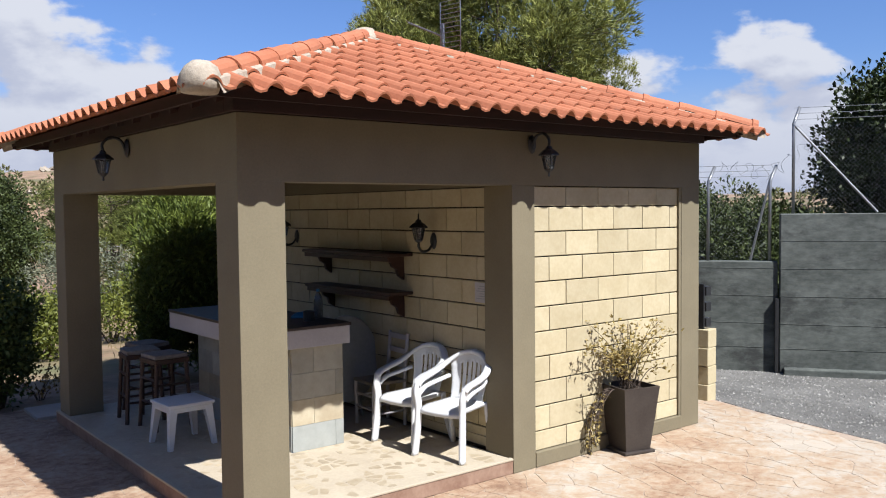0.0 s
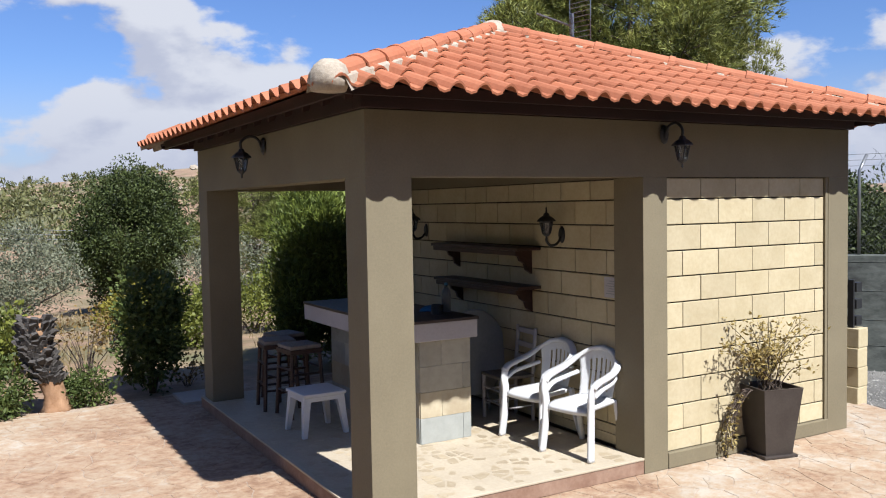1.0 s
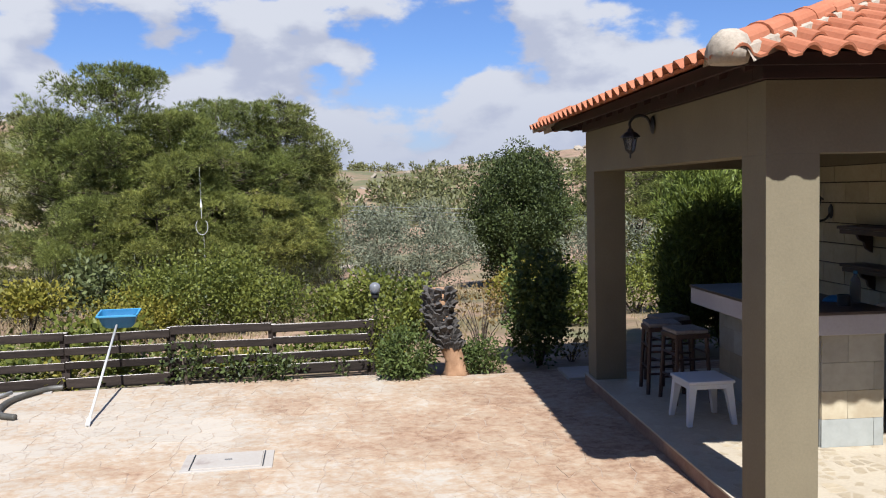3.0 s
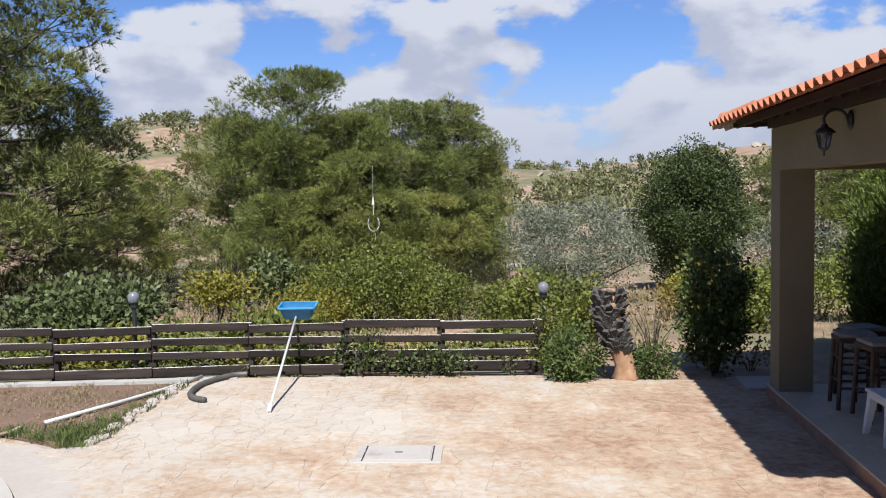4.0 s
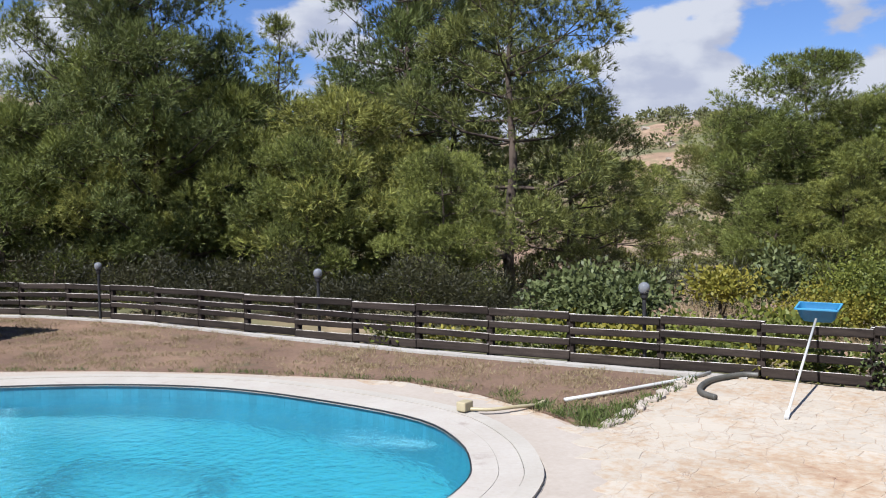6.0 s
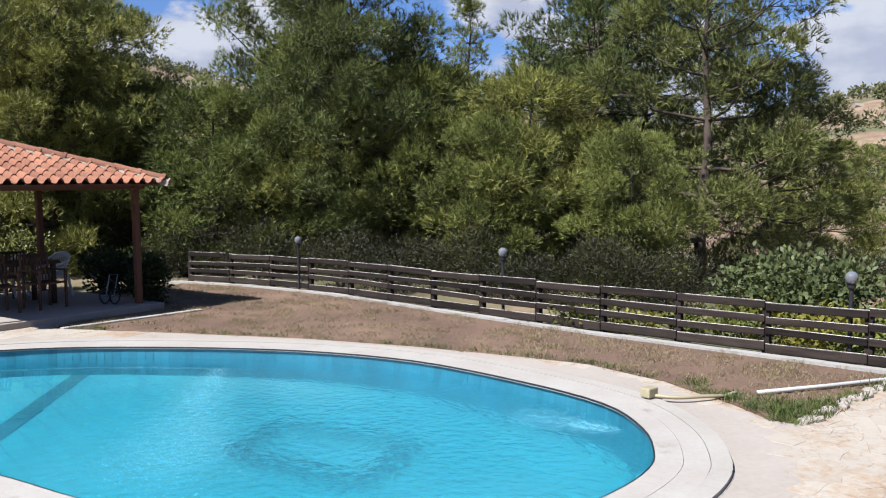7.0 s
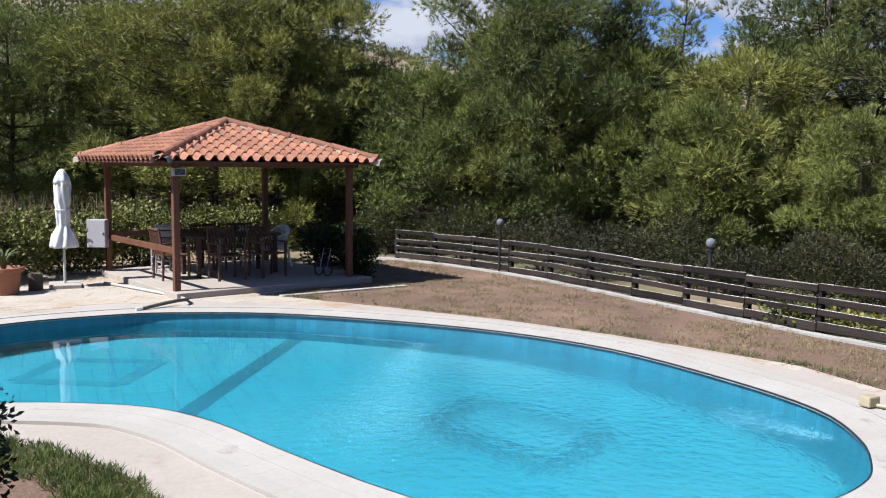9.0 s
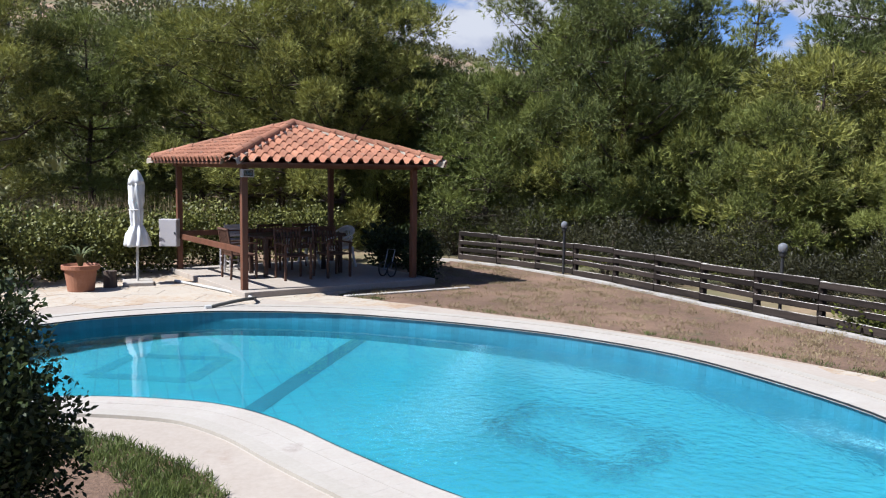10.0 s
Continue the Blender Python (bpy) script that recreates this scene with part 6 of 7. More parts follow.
def flat_bar(pts, w, t, up=(0, 0, 1)):
    """A flat strip of section w x t swept along points."""
    bm = bmesh.new()
    pts = [Vector(p) for p in pts]
    rows = []
    for i, p in enumerate(pts):
        d = (pts[min(i + 1, len(pts) - 1)] - pts[max(i - 1, 0)]).normalized()
        s = d.cross(Vector(up))
        s = s.normalized() if s.length > 1e-4 else Vector((1, 0, 0))
        n = s.cross(d).normalized()
        rows.append([bm.verts.new(p + s * a * w / 2 + n * b * t / 2) for a, b in ((-1, -0.5), (-0.8, -1), (0.8, -1), (1, -0.5), (1, 0.5), (0.8, 1), (-0.8, 1), (-1, 0.5))])
    for a, b in zip(rows, rows[1:]):
        for k in range(8):
            bm.faces.new((a[k], a[(k + 1) % 8], b[(k + 1) % 8], b[k]))
    bm.faces.new(list(reversed(rows[0])))
    bm.faces.new(rows[-1])
    bmesh.ops.recalc_face_normals(bm, faces=bm.faces[:])
    return bm


def plastic_chair(x, y, z, turn, label):
    """A one-piece garden armchair; it faces its own -y."""
    ob = thing("plastic_armchair", x, y, z, turn, label, "chair", "white plastic chairs")
    bm = bmesh.new()
    g = 10
    rows = [[], []]
    for top in (0, 1):
        for j in range(g + 1):
            v = -0.23 + 0.44 * j / g
            row_v = []
            for i in range(g + 1):
                u = (-0.5 + i / g) * (0.46 - 0.05 * (j / g))
                dip = -0.02 * (1 - (2 * i / g - 1) ** 2) * math.sin(math.pi * min(1, j / g + 0.15))
                edge_ = -0.03 * max(0, 1 - j * 0.7)
                row_v.append(bm.verts.new((u, v, 0.415 + dip + edge_ - 0.035 * (1 - top))))
            rows[top].append(row_v)
    for top in (0, 1):
        for j in range(g):
            for i in range(g):
                q = (rows[top][j][i], rows[top][j][i + 1], rows[top][j + 1][i + 1], rows[top][j + 1][i])
                bm.faces.new(q if top else q[::-1])
    loop = lambda r: [r[0][i] for i in range(g + 1)] + [r[j][g] for j in range(1, g + 1)] + [r[g][i] for i in range(g - 1, -1, -1)] + [r[j][0] for j in range(g - 1, 0, -1)]
    la, lb = loop(rows[0]), loop(rows[1])
    for k in range(len(la)):
        bm.faces.new((la[k], la[(k + 1) % len(la)], lb[(k + 1) % len(la)], lb[k]))
    part("seat", bm, M_WHITE, ob, smooth=True)
    for s in (-1, 1):
        # the front leg runs up into the arm, and the arm sweeps round into the rim of the back
        part("front_leg", flat_bar(spline([(s * 0.272, -0.265, 0), (s * 0.258, -0.24, 0.2), (s * 0.252, -0.228, 0.4), (s * 0.262, -0.235, 0.51), (s * 0.272, -0.205, 0.585)], 5), 0.075, 0.036, (1, 0, 0)), M_WHITE, ob, smooth=True)
        part("rear_leg", flat_bar(spline([(s * 0.245, 0.29, 0), (s * 0.225, 0.23, 0.2), (s * 0.21, 0.2, 0.41)], 5), 0.055, 0.034, (1, 0, 0)), M_WHITE, ob, smooth=True)
        part("armrest", flat_bar(spline([(s * 0.27, -0.225, 0.572), (s * 0.278, -0.16, 0.607), (s * 0.286, -0.04, 0.632), (s * 0.276, 0.09, 0.662), (s * 0.235, 0.205, 0.72), (s * 0.13, 0.272, 0.788), (0, 0.293, 0.812)], 6), 0.07, 0.034, (0, 0, 1)), M_WHITE, ob, smooth=True)
        part("arm_strut", flat_bar(spline([(s * 0.266, -0.2, 0.5), (s * 0.274, -0.1, 0.545), (s * 0.262, 0.06, 0.57), (s * 0.215, 0.2, 0.6)], 5), 0.045, 0.028, (0, 0, 1)), M_WHITE, ob, smooth=True)
    shell = bmesh.new()
    nu, nv = 23, 14
    grid = []
    for j in range(nv + 1):
        v = j / nv
        row_v = []
        for i in range(nu + 1):
            u = -1 + 2 * i / nu
            xt = u * 0.215
            q = (xt / 0.23) ** 2
            lo, hi = Vector((u * 0.185, 0.2 - 0.03 * u * u, 0.405)), Vector((xt, 0.29 - 0.08 * q, 0.81 - 0.085 * q))
            p = lo.lerp(hi, v)
            row_v.append(shell.verts.new((p.x, p.y + 0.02 * math.sin(math.pi * v), p.z)))
        grid.append(row_v)
    for j in range(nv):
        for i in range(nu):
            if 2 <= j < 11 and 4 <= i <= 18 and (i - 4) % 3 == 1:
                continue
            shell.faces.new((grid[j][i], grid[j][i + 1], grid[j + 1][i + 1], grid[j + 1][i]))
    bmesh.ops.solidify(shell, geom=shell.faces[:], thickness=0.022)
    part("backrest", shell, M_WHITE, ob, smooth=True)
    return ob


chair = plastic_chair(2.12, 0.46, 0.116, 286, "white plastic garden armchair with a slatted back on the shelter floor")
chair.scale = (0.87, 0.95, 1.0)
copy_thing(chair, pose(2.1, 1.02, 0.116, 0, 0, 281))


def ladder_chair(x, y, z, turn, mat, label, name="ladder_back_chair", seat_mat=None):
    ob = thing(name, x, y, z, turn, label, "chair")
    part("seat", boxed(-0.19, 0.19, -0.19, 0.17, 0.41, 0.44, 0.01), seat_mat or mat, ob)
    for s in (-1, 1):
        part("front_leg", tubed([(s * 0.17, -0.17, 0), (s * 0.17, -0.17, 0.42)], 0.018, 8), mat, ob)
        part("rear_leg", tubed([(s * 0.16, 0.17, 0), (s * 0.16, 0.17, 0.43), (s * 0.16, 0.21, 0.86)], 0.018, 8), mat, ob)
        for z1 in (0.14, 0.27):
            part("stretcher", tubed([(s * 0.17, -0.17, z1), (s * 0.16, 0.17, z1)], 0.01, 6), mat, ob)
    for z1 in (0.18, 0.3):
        part("stretcher", tubed([(-0.17, -0.17, z1), (0.17, -0.17, z1)], 0.01, 6), mat, ob)
    for z1, yy in ((0.56, 0.183), (0.69, 0.195), (0.82, 0.207)):
        part("back_rung", boxed(-0.155, 0.155, yy - 0.007, yy + 0.007, z1 - 0.025, z1 + 0.025, 0.004), mat, ob)
    return ob


ladder_chair(2.19, 1.66, 0.116, 265, M_WHITEPAINT, "white-painted ladder-back wooden chair against the block wall", seat_mat=M_WICKER)
disc = thing("folded_round_table", 2.04, 2.0, 0.116, 0, "round grey table top tipped on edge behind the bar", "table")
part("table_top", lathe(bmesh.new(), [(0.4, -0.012), (0.415, -0.006), (0.415, 0.008), (0.4, 0.012)], 40), M_DISC, disc, smooth=False)
disc.children[0].matrix_basis = pose(0, 0, 0.6, 84, 0, 12)
part("folded_leg", tubed([(-0.2, 0.06, 0), (-0.1, 0.09, 0.6)], 0.016, 6), M_METAL, disc)
part("folded_leg", tubed([(0.2, 0.06, 0), (0.1, 0.09, 0.6)], 0.016, 6), M_METAL, disc)


def wall_shelf(y0, y1, z, label):
    ob = thing("wall_shelf", 2.41, (y0 + y1) / 2, z, 0, label, "shelf", "shelves on the block wall")
    h = (y1 - y0) / 2
    part("board", boxed(-0.26, 0.0, -h, h, -0.03, 0.0, 0.006), M_DARKWOOD, ob)
    part("valance", boxed(-0.255, -0.235, -h + 0.04, h - 0.04, -0.075, -0.032, 0.006), M_DARKWOOD, ob)
    for s in (-1, 1):
        bm = bmesh.new()
        prof = [(0, -0.03), (-0.22, -0.03), (-0.2, -0.07), (-0.15, -0.09), (-0.13, -0.13), (-0.08, -0.16), (-0.06, -0.22), (0, -0.26)]
        a = [bm.verts.new((x, s * (h - 0.16) - 0.02, zz)) for x, zz in prof]
        b = [bm.verts.new((x, s * (h - 0.16) + 0.02, zz)) for x, zz in prof]
        bm.faces.new(a)
        bm.faces.new(b[::-1])
        for k in range(len(prof)):
            bm.faces.new((a[k], b[k], b[(k + 1) % len(prof)], a[(k + 1) % len(prof)]))
        bmesh.ops.recalc_face_normals(bm, faces=bm.faces[:])
        part("bracket", bm, M_DARKWOOD, ob, "carved bracket")
    return ob


wall_shelf(1.42, 3.05, 1.74, "dark wooden wall shelf on carved brackets")
wall_shelf(1.42, 3.0, 1.38, "dark wooden wall shelf on carved brackets")
note = thing("paper_notice", 2.41, 0.46, 1.35, 0, "white paper notice on the block wall", "notice")
part("sheet", boxed(-0.004, 0.0, -0.07, 0.07, 0, 0.17), M_WHITEPAINT, note)
for k in range(6):
    part("text_line", boxed(-0.0055, -0.0042, -0.055, 0.05 - 0.02 * (k % 3), 0.03 + k * 0.021, 0.036 + k * 0.021), M_DISC, note)
bt = thing("water_bottle", 1.57, 1.73, 1.176, 0, "clear plastic water bottle on the bar top", "bottle")
part("bottle", lathe(bmesh.new(), [(0.038, 0), (0.042, 0.01), (0.042, 0.15), (0.036, 0.19), (0.015, 0.225), (0.015, 0.24)], 16), M_GLASS, bt, smooth=True)
part("cap", lathe(bmesh.new(), [(0.017, 0.238), (0.017, 0.26), (0.01, 0.262)], 12), M_BLUE, bt)
cup = thing("dark_tin", 1.40, 1.60, 1.176, 0, "small dark tin on the bar top", "tin")
part("tin", lathe(bmesh.new(), [(0.05, 0), (0.052, 0.004), (0.052, 0.085), (0.046, 0.087), (0.044, 0.02), (0.0, 0.02)], 18), M_BLACK, cup)
cl = thing("blue_cloth", 1.5, 1.86, 1.177, 20, "crumpled blue cloth on the bar top", "cloth")
part("cloth", lathe(bmesh.new(), [(0.11, 0), (0.1, 0.02), (0.06, 0.045), (0.02, 0.05), (0.0, 0.045)], 18, wobble=lambda a, z: 1 + 0.25 * math.sin(3 * a) + 0.1 * math.sin(7 * a + 20 * z)), M_BLUE, cl, smooth=True)


def lantern(x, y, z, turn, hanging, label):
    """A carriage lantern on a scrolled arm; the wall lies at its +y side. z: the wall plate's middle."""
    ob = thing("wall_lantern", x, y, z, turn, label, "lantern", "wall lanterns")
    part("wall_plate", lathe(bmesh.new(), [(0.0, 0.02), (0.03, 0.018), (0.042, 0.006), (0.045, 0.0)][::-1], 14), M_BLACK, ob)
    ob.children[0].matrix_basis = pose(0, 0, 0, 90, 0, 0) @ Matrix.Diagonal((1, 1.7, 1, 1))
    if hanging:
        arm = spline([(0, -0.01, -0.02), (0, -0.05, 0.06), (0, -0.13, 0.08), (0, -0.19, 0.03), (0, -0.19, -0.02)], 5)
        zc = -0.02
    else:
        arm = spline([(0, -0.01, -0.02), (0, -0.06, -0.08), (0, -0.13, -0.09), (0, -0.17, -0.05), (0, -0.17, -0.02)], 5)
        zc = 0.2
    yy = -0.19 if hanging else -0.17
    part("arm", tubed(arm, 0.012, 7), M_BLACK, ob, smooth=True)
    body0, body1 = zc - 0.185, zc - 0.075
    part("roof", lathe(bmesh.new(), [(0.084, body1 - 0.004), (0.082, body1 + 0.006), (0.055, body1 + 0.032), (0.03, body1 + 0.046), (0.022, body1 + 0.066), (0.008, body1 + 0.074), (0.006, body1 + 0.12), (0.0, body1 + 0.125)], 6, (0, yy, 0)), M_BLACK, ob)
    part("base", lathe(bmesh.new(), [(0.0, body0 - 0.065), (0.009, body0 - 0.055), (0.007, body0 - 0.03), (0.03, body0 - 0.012), (0.04, body0)], 6, (0, yy, 0)), M_BLACK, ob)
    part("glass", lathe(bmesh.new(), [(0.031, body0), (0.052, body1)], 6, (0, yy, 0)), M_GLASS, ob, "cloudy glass")
    for k in range(6):
        a = math.pi * k / 3
        part("glazing_bar", tubed([(0.035 * math.cos(a), yy + 0.035 * math.sin(a), body0), (0.058 * math.cos(a), yy + 0.058 * math.sin(a), body1)], 0.005, 5), M_BLACK, ob)
    return ob


lantern(2.41, 3.62, 1.86, -90, False, "black iron carriage lantern on the block wall")
lantern(2.41, 1.1, 1.86, -90, False, "black iron carriage lantern on the block wall")
lantern(-0.014, 2.0, 2.66, -90, True, "black iron carriage lantern on the side beam")
lantern(2.56, -0.014, 2.66, 0, True, "black iron carriage lantern on the front beam")

planter = thing("tall_planter", 3.6, -0.16, 0, -14, "tall square dark brown planter with a dry leafy shrub", "planter")
part("saucer", boxed(-0.16, 0.16, -0.16, 0.16, 0, 0.025, 0.008), M_POT, planter)
bm = bmesh.new()
rings = []
for h, s in ((0.026, 0.128), (0.57, 0.186), (0.585, 0.188), (0.585, 0.172), (0.52, 0.165)):
    rings.append([bm.verts.new((sx * s, sy * s, h)) for sx, sy in ((-1, -1), (1, -1), (1, 1), (-1, 1))])
for a, b in zip(rings, rings[1:]):
    for k in range(4):
        bm.faces.new((a[k], a[(k + 1) % 4], b[(k + 1) % 4], b[k]))
bm.faces.new(rings[0][::-1])
part("pot", bm, M_POT, planter)
part("soil", boxed(-0.166, 0.166, -0.166, 0.166, 0.5, 0.535), M_SOIL, planter)
rnd_p = random.Random(11)
cs, os = [], []
for k in range(34):
    a, sp = rnd_p.uniform(0, 2 * math.pi), rnd_p.uniform(0.1, 0.5)
    hh = rnd_p.uniform(0.25, 0.62)
    p0 = Vector((rnd_p.uniform(-0.08, 0.08), rnd_p.uniform(-0.08, 0.08), 0.53))
    p2 = Vector((sp * math.cos(a) * (1.15 if math.cos(a) < 0 else 0.95), sp * math.sin(a) * 0.6, 0.53 + hh - 0.35 * max(0, sp - 0.3)))
    p1 = p0.lerp(p2, 0.5) + Vector((0, 0, 0.1))
    line = spline([p0, p1, p2], 5)
    part("stem", tubed(line, [0.005 - 0.0003 * j for j in range(len(line))], 4, False), M_BARK, planter)
    for j in range(3, len(line)):
        for q in range(3):
            cs.append(tuple(line[j] + Vector((rnd_p.gauss(0, 0.03), rnd_p.gauss(0, 0.03), rnd_p.gauss(0, 0.03)))))
            os.append((rnd_p.gauss(0, 1), rnd_p.gauss(0, 1), 0.6))
for k in range(10):
    a = rnd_p.uniform(2.2, 4.2)
    line = spline([(-0.12, 0, 0.54), (-0.25, -0.02 + 0.05 * math.sin(k), 0.55), (-0.34 - 0.01 * k, 0.05 * math.sin(k * 2), 0.3), (-0.33 - 0.012 * k, 0.06 * math.cos(k), 0.12 - 0.008 * k)], 5)
    part("stem", tubed(line, 0.004, 4, False), M_BARK, planter)
    for p in line[6:]:
        cs.append(tuple(p))
        os.append((rnd_p.gauss(0, 1), rnd_p.gauss(0, 1), -0.3))
piece("foliage", leaf_mesh("foliage", cs, os, 0.038, 0.017, M_POTPLANT, 4, 2, 0.7, 0.2), planter)

# ---- the concrete boundary ----
M_STONE = surface("gravel_stone", (0.1, 0.098, 0.088), (0.27, 0.26, 0.235), 6, 50, 0.9, 0.2, 0.002, island=0.35)
WD = Vector((0.66, -1.0)).normalized()
W0 = Vector((8.02, 0.96))


def wall_run(name, a, b, h, label):
    t = (b - a).normalized()
    s = Vector((-t.y, t.x)) * 0.1
    q = [tuple(a + s), tuple(a - s), tuple(b - s), tuple(b + s)]
    if area(q) < 0:
        q.reverse()
    bm = prism(bmesh.new(), q, -0.05, h)
    bmesh.ops.bevel(bm, geom=bm.edges[:], offset=0.012, segments=1, affect="EDGES")
    ob = setting(name, bm, M_CONCRETE, label, "wall")
    for z in (0.3, 0.62, 0.98, 1.34, 1.7):
        if z < h - 0.06:
            for side in (1, -1):
                o = s * (1.015 * side)
                part("board_mark", tubed([(*(a + o), z), (*(b + o), z + 0.02)], 0.0028, 4), M_CONCRETE, ob)
    return ob


wall_run("boundary_wall", W0, W0 + WD * 6.5, 2.05, "grey board-marked concrete boundary wall")
wall_run("low_boundary_wall", W0 - WD * 0.02 + Vector((-WD.y, WD.x)) * 0.05, W0 - WD * 6.0 + Vector((-WD.y, WD.x)) * 0.05, 1.43, "lower grey concrete boundary wall")
footing = boxed(0.0, 6.4, -0.05, 0.12, -0.05, 0.06, 0.015)
footing.transform(pose(W0.x, W0.y, 0, 0, 0, math.degrees(math.atan2(WD.y, WD.x))) @ pose(0.05, -0.2, 0))
setting("wall_footing", footing, M_CONCRETE, "rough concrete footing along the boundary wall", "footing")
joint = boxed(-0.022, 0.022, -0.115, 0.09, -0.05, 0.95, 0.006)
joint.transform(pose(W0.x - 0.03, W0.y + 0.02, 0, 0, 0, math.degrees(math.atan2(WD.y, WD.x))))
setting("wall_joint_post", joint, M_BLACK, "short dark post in the joint between two walls", "post")
wire = thing("boundary_fence", W0.x, W0.y, 1.43, 0, "galvanised chain-link fence with barbed wire on the wall", "fence")


def wpt(d, z, off=0.0):
    p = WD * d + Vector((-WD.y, WD.x)) * off
    return Vector((p.x, p.y, z - 1.43))


for d, z0, h in ((0.16, 2.05, 1.38), (2.6, 2.05, 1.38), (-0.12, 1.43, 1.25), (-0.89, 1.43, 1.25), (-2.6, 1.43, 1.25)):
    part("steel_post", tubed([wpt(d, z0), wpt(d, z0 + h * 0.84), wpt(d + 0.08, z0 + h, 0.12)], 0.02, 8), M_METAL, wire, smooth=True)
part("brace", tubed([wpt(0.16, 3.2), wpt(1.15, 2.06)], 0.016, 8), M_METAL, wire)
part("brace", tubed([wpt(-0.12, 2.5), wpt(-0.36, 1.44)], 0.016, 8), M_METAL, wire)
for d0, d1, z0, z1 in ((0.16, 4.5, 2.07, 3.2), (-4.5, -0.12, 1.45, 2.48)):
    bm = bmesh.new()
    n = int((d1 - d0 + (z1 - z0)) / 0.055)
    for k in range(n):
        for sgn in (1, -1):
            a = d0 + k * 0.055 - (z1 - z0 if sgn > 0 else 0)
            u0, u1 = a, a + sgn * (z1 - z0) if sgn > 0 else a - (z1 - z0)
            pts = []
            for t in (0, 1):
                pts.append((u0 + (u1 - u0) * t, z0 + (z1 - z0) * t))
            (ua, za), (ub, zb) = pts
            lo, hi_ = max(min(ua, ub), d0), min(max(ua, ub), d1)
            if hi_ - lo < 0.02:
                continue
            f = lambda u: za + (zb - za) * (u - ua) / (ub - ua)
            tube(bm, [wpt(lo, f(lo)), wpt(hi_, f(hi_))], 0.0008, 3, False)
    part("chain_link", bm, M_METAL, wire)
    for k in range(3):
        part("barbed_wire", tubed([wpt(d0, z1 + 0.06 + 0.07 * k, -0.04 * k - 0.02), wpt(d1, z1 + 0.06 + 0.07 * k, -0.04 * k - 0.02)], 0.003, 4), M_METAL, wire)
coil = []
for k in range(140):
    a = k * 0.35
    coil.append(wpt(-0.75 + k * 0.009 + 0.03 * math.sin(k * 0.9), 2.62 + 0.4 * max(0, (k - 70) / 70) + (0.09 + 0.04 * math.sin(k * 0.31)) * math.sin(a), 0.11 * math.cos(a)))
part("wire_coil", tubed(coil, 0.0025, 4), M_METAL, wire)
stones = bmesh.new()
rnd_g = random.Random(8)
for k in range(9000):
    gx, gy = rnd_g.uniform(5.3, 9.0), rnd_g.uniform(-3.0, 3.2)
    if gx < 5.58 + 0.25 * gy if gy > -0.2 else gx < 5.8 + 0.16 * gy:
        continue
    s = rnd_g.uniform(0.006, 0.02)
    q = [stones.verts.new((gx + s * math.cos(a + gx * 9), gy + s * math.sin(a + gx * 9), -0.021)) for a in (0, 2.1, 4.2)]
    tp_ = stones.verts.new((gx + rnd_g.uniform(-0.3, 0.3) * s, gy + rnd_g.uniform(-0.3, 0.3) * s, -0.02 + s * rnd_g.uniform(0.5, 1.0)))
    for i in range(3):
        stones.faces.new((q[i], q[(i + 1) % 3], tp_))
tagged(new("gravel_stones", link_mesh("gravel_stones", stones, M_STONE)), "loose pale gravel stones on the yard", "gravel", kind="stuff")
pier = thing("block_pier", 5.84, 0.72, -0.03, 8, "low pier of cream blocks beside the gravel", "pier")
for r in range(4):
    part("block", boxed(-0.1 + 0.012 * (r % 2), 0.1 + 0.01 * (r % 2), -0.2, 0.2, r * 0.205, r * 0.205 + 0.2, 0.008), M_BLOCK, pier)

vent = thing("stepped_bracket", 5.86, 0.62, 0.79, 8, "black stepped metal bracket standing on the block pier", "bracket")
part("upright", boxed(-0.07, -0.045, -0.03, 0.03, 0, 0.5, 0.003), M_BLACK, vent)
for k in range(3):
    part("step", boxed(-0.044, 0.07, -0.05, 0.05, 0.02 + k * 0.175, 0.12 + k * 0.175, 0.004), M_BLACK, vent)

# ---- things in the yard ----
hatch = thing("manhole_cover", -3.55, 2.06, 0, 4, "pale square manhole cover with a rusty frame", "manhole")
part("frame", boxed(-0.36, 0.36, -0.23, 0.23, -0.02, 0.012, 0.006), M_COPING, hatch)
part("cover", boxed(-0.27, 0.27, -0.19, 0.19, 0.0, 0.02, 0.004), M_COPING, hatch)
for s in (-1, 1):
    part("iron_edge", boxed(s * 0.285 - 0.005, s * 0.285 + 0.005, -0.2, 0.2, 0.0, 0.018), M_BLACK, hatch)
part("handle", tubed([(-0.03, 0, 0.021), (0.03, 0, 0.021)], 0.008, 6), M_BLACK, hatch)

net = thing("pool_net", -5.09, 3.35, 0, 0, "blue pool skimmer net on a white pole leaning on the fence", "pool net")
top = Vector((-0.2, 1.72, 0.72))
part("pole", tubed([(0, 0, 0.012), top], 0.0135, 10), M_WHITEPIPE, net, "white pole", True)
part("grip", tubed([(0, 0, 0.012), (-0.012, 0.1, 0.055)], 0.022, 10), M_FABRIC, net)
bm = bmesh.new()
for x0, x1, y0, y1 in ((-0.23, 0.23, 0, 0.02), (-0.23, -0.21, 0, 0.26), (0.21, 0.23, 0, 0.26), (-0.23, 0.23, 0.25, 0.27)):
    box(bm, x0, x1, y0, y1, 0, 0.022, 0.005)
bm.transform(Matrix.Translation(top) @ pose(0, 0.0, 0.09, 10, 0, 4))
part("net_frame", bm, M_BLUERIM, net, "pale blue plastic frame")
bm = bmesh.new()
g = 12
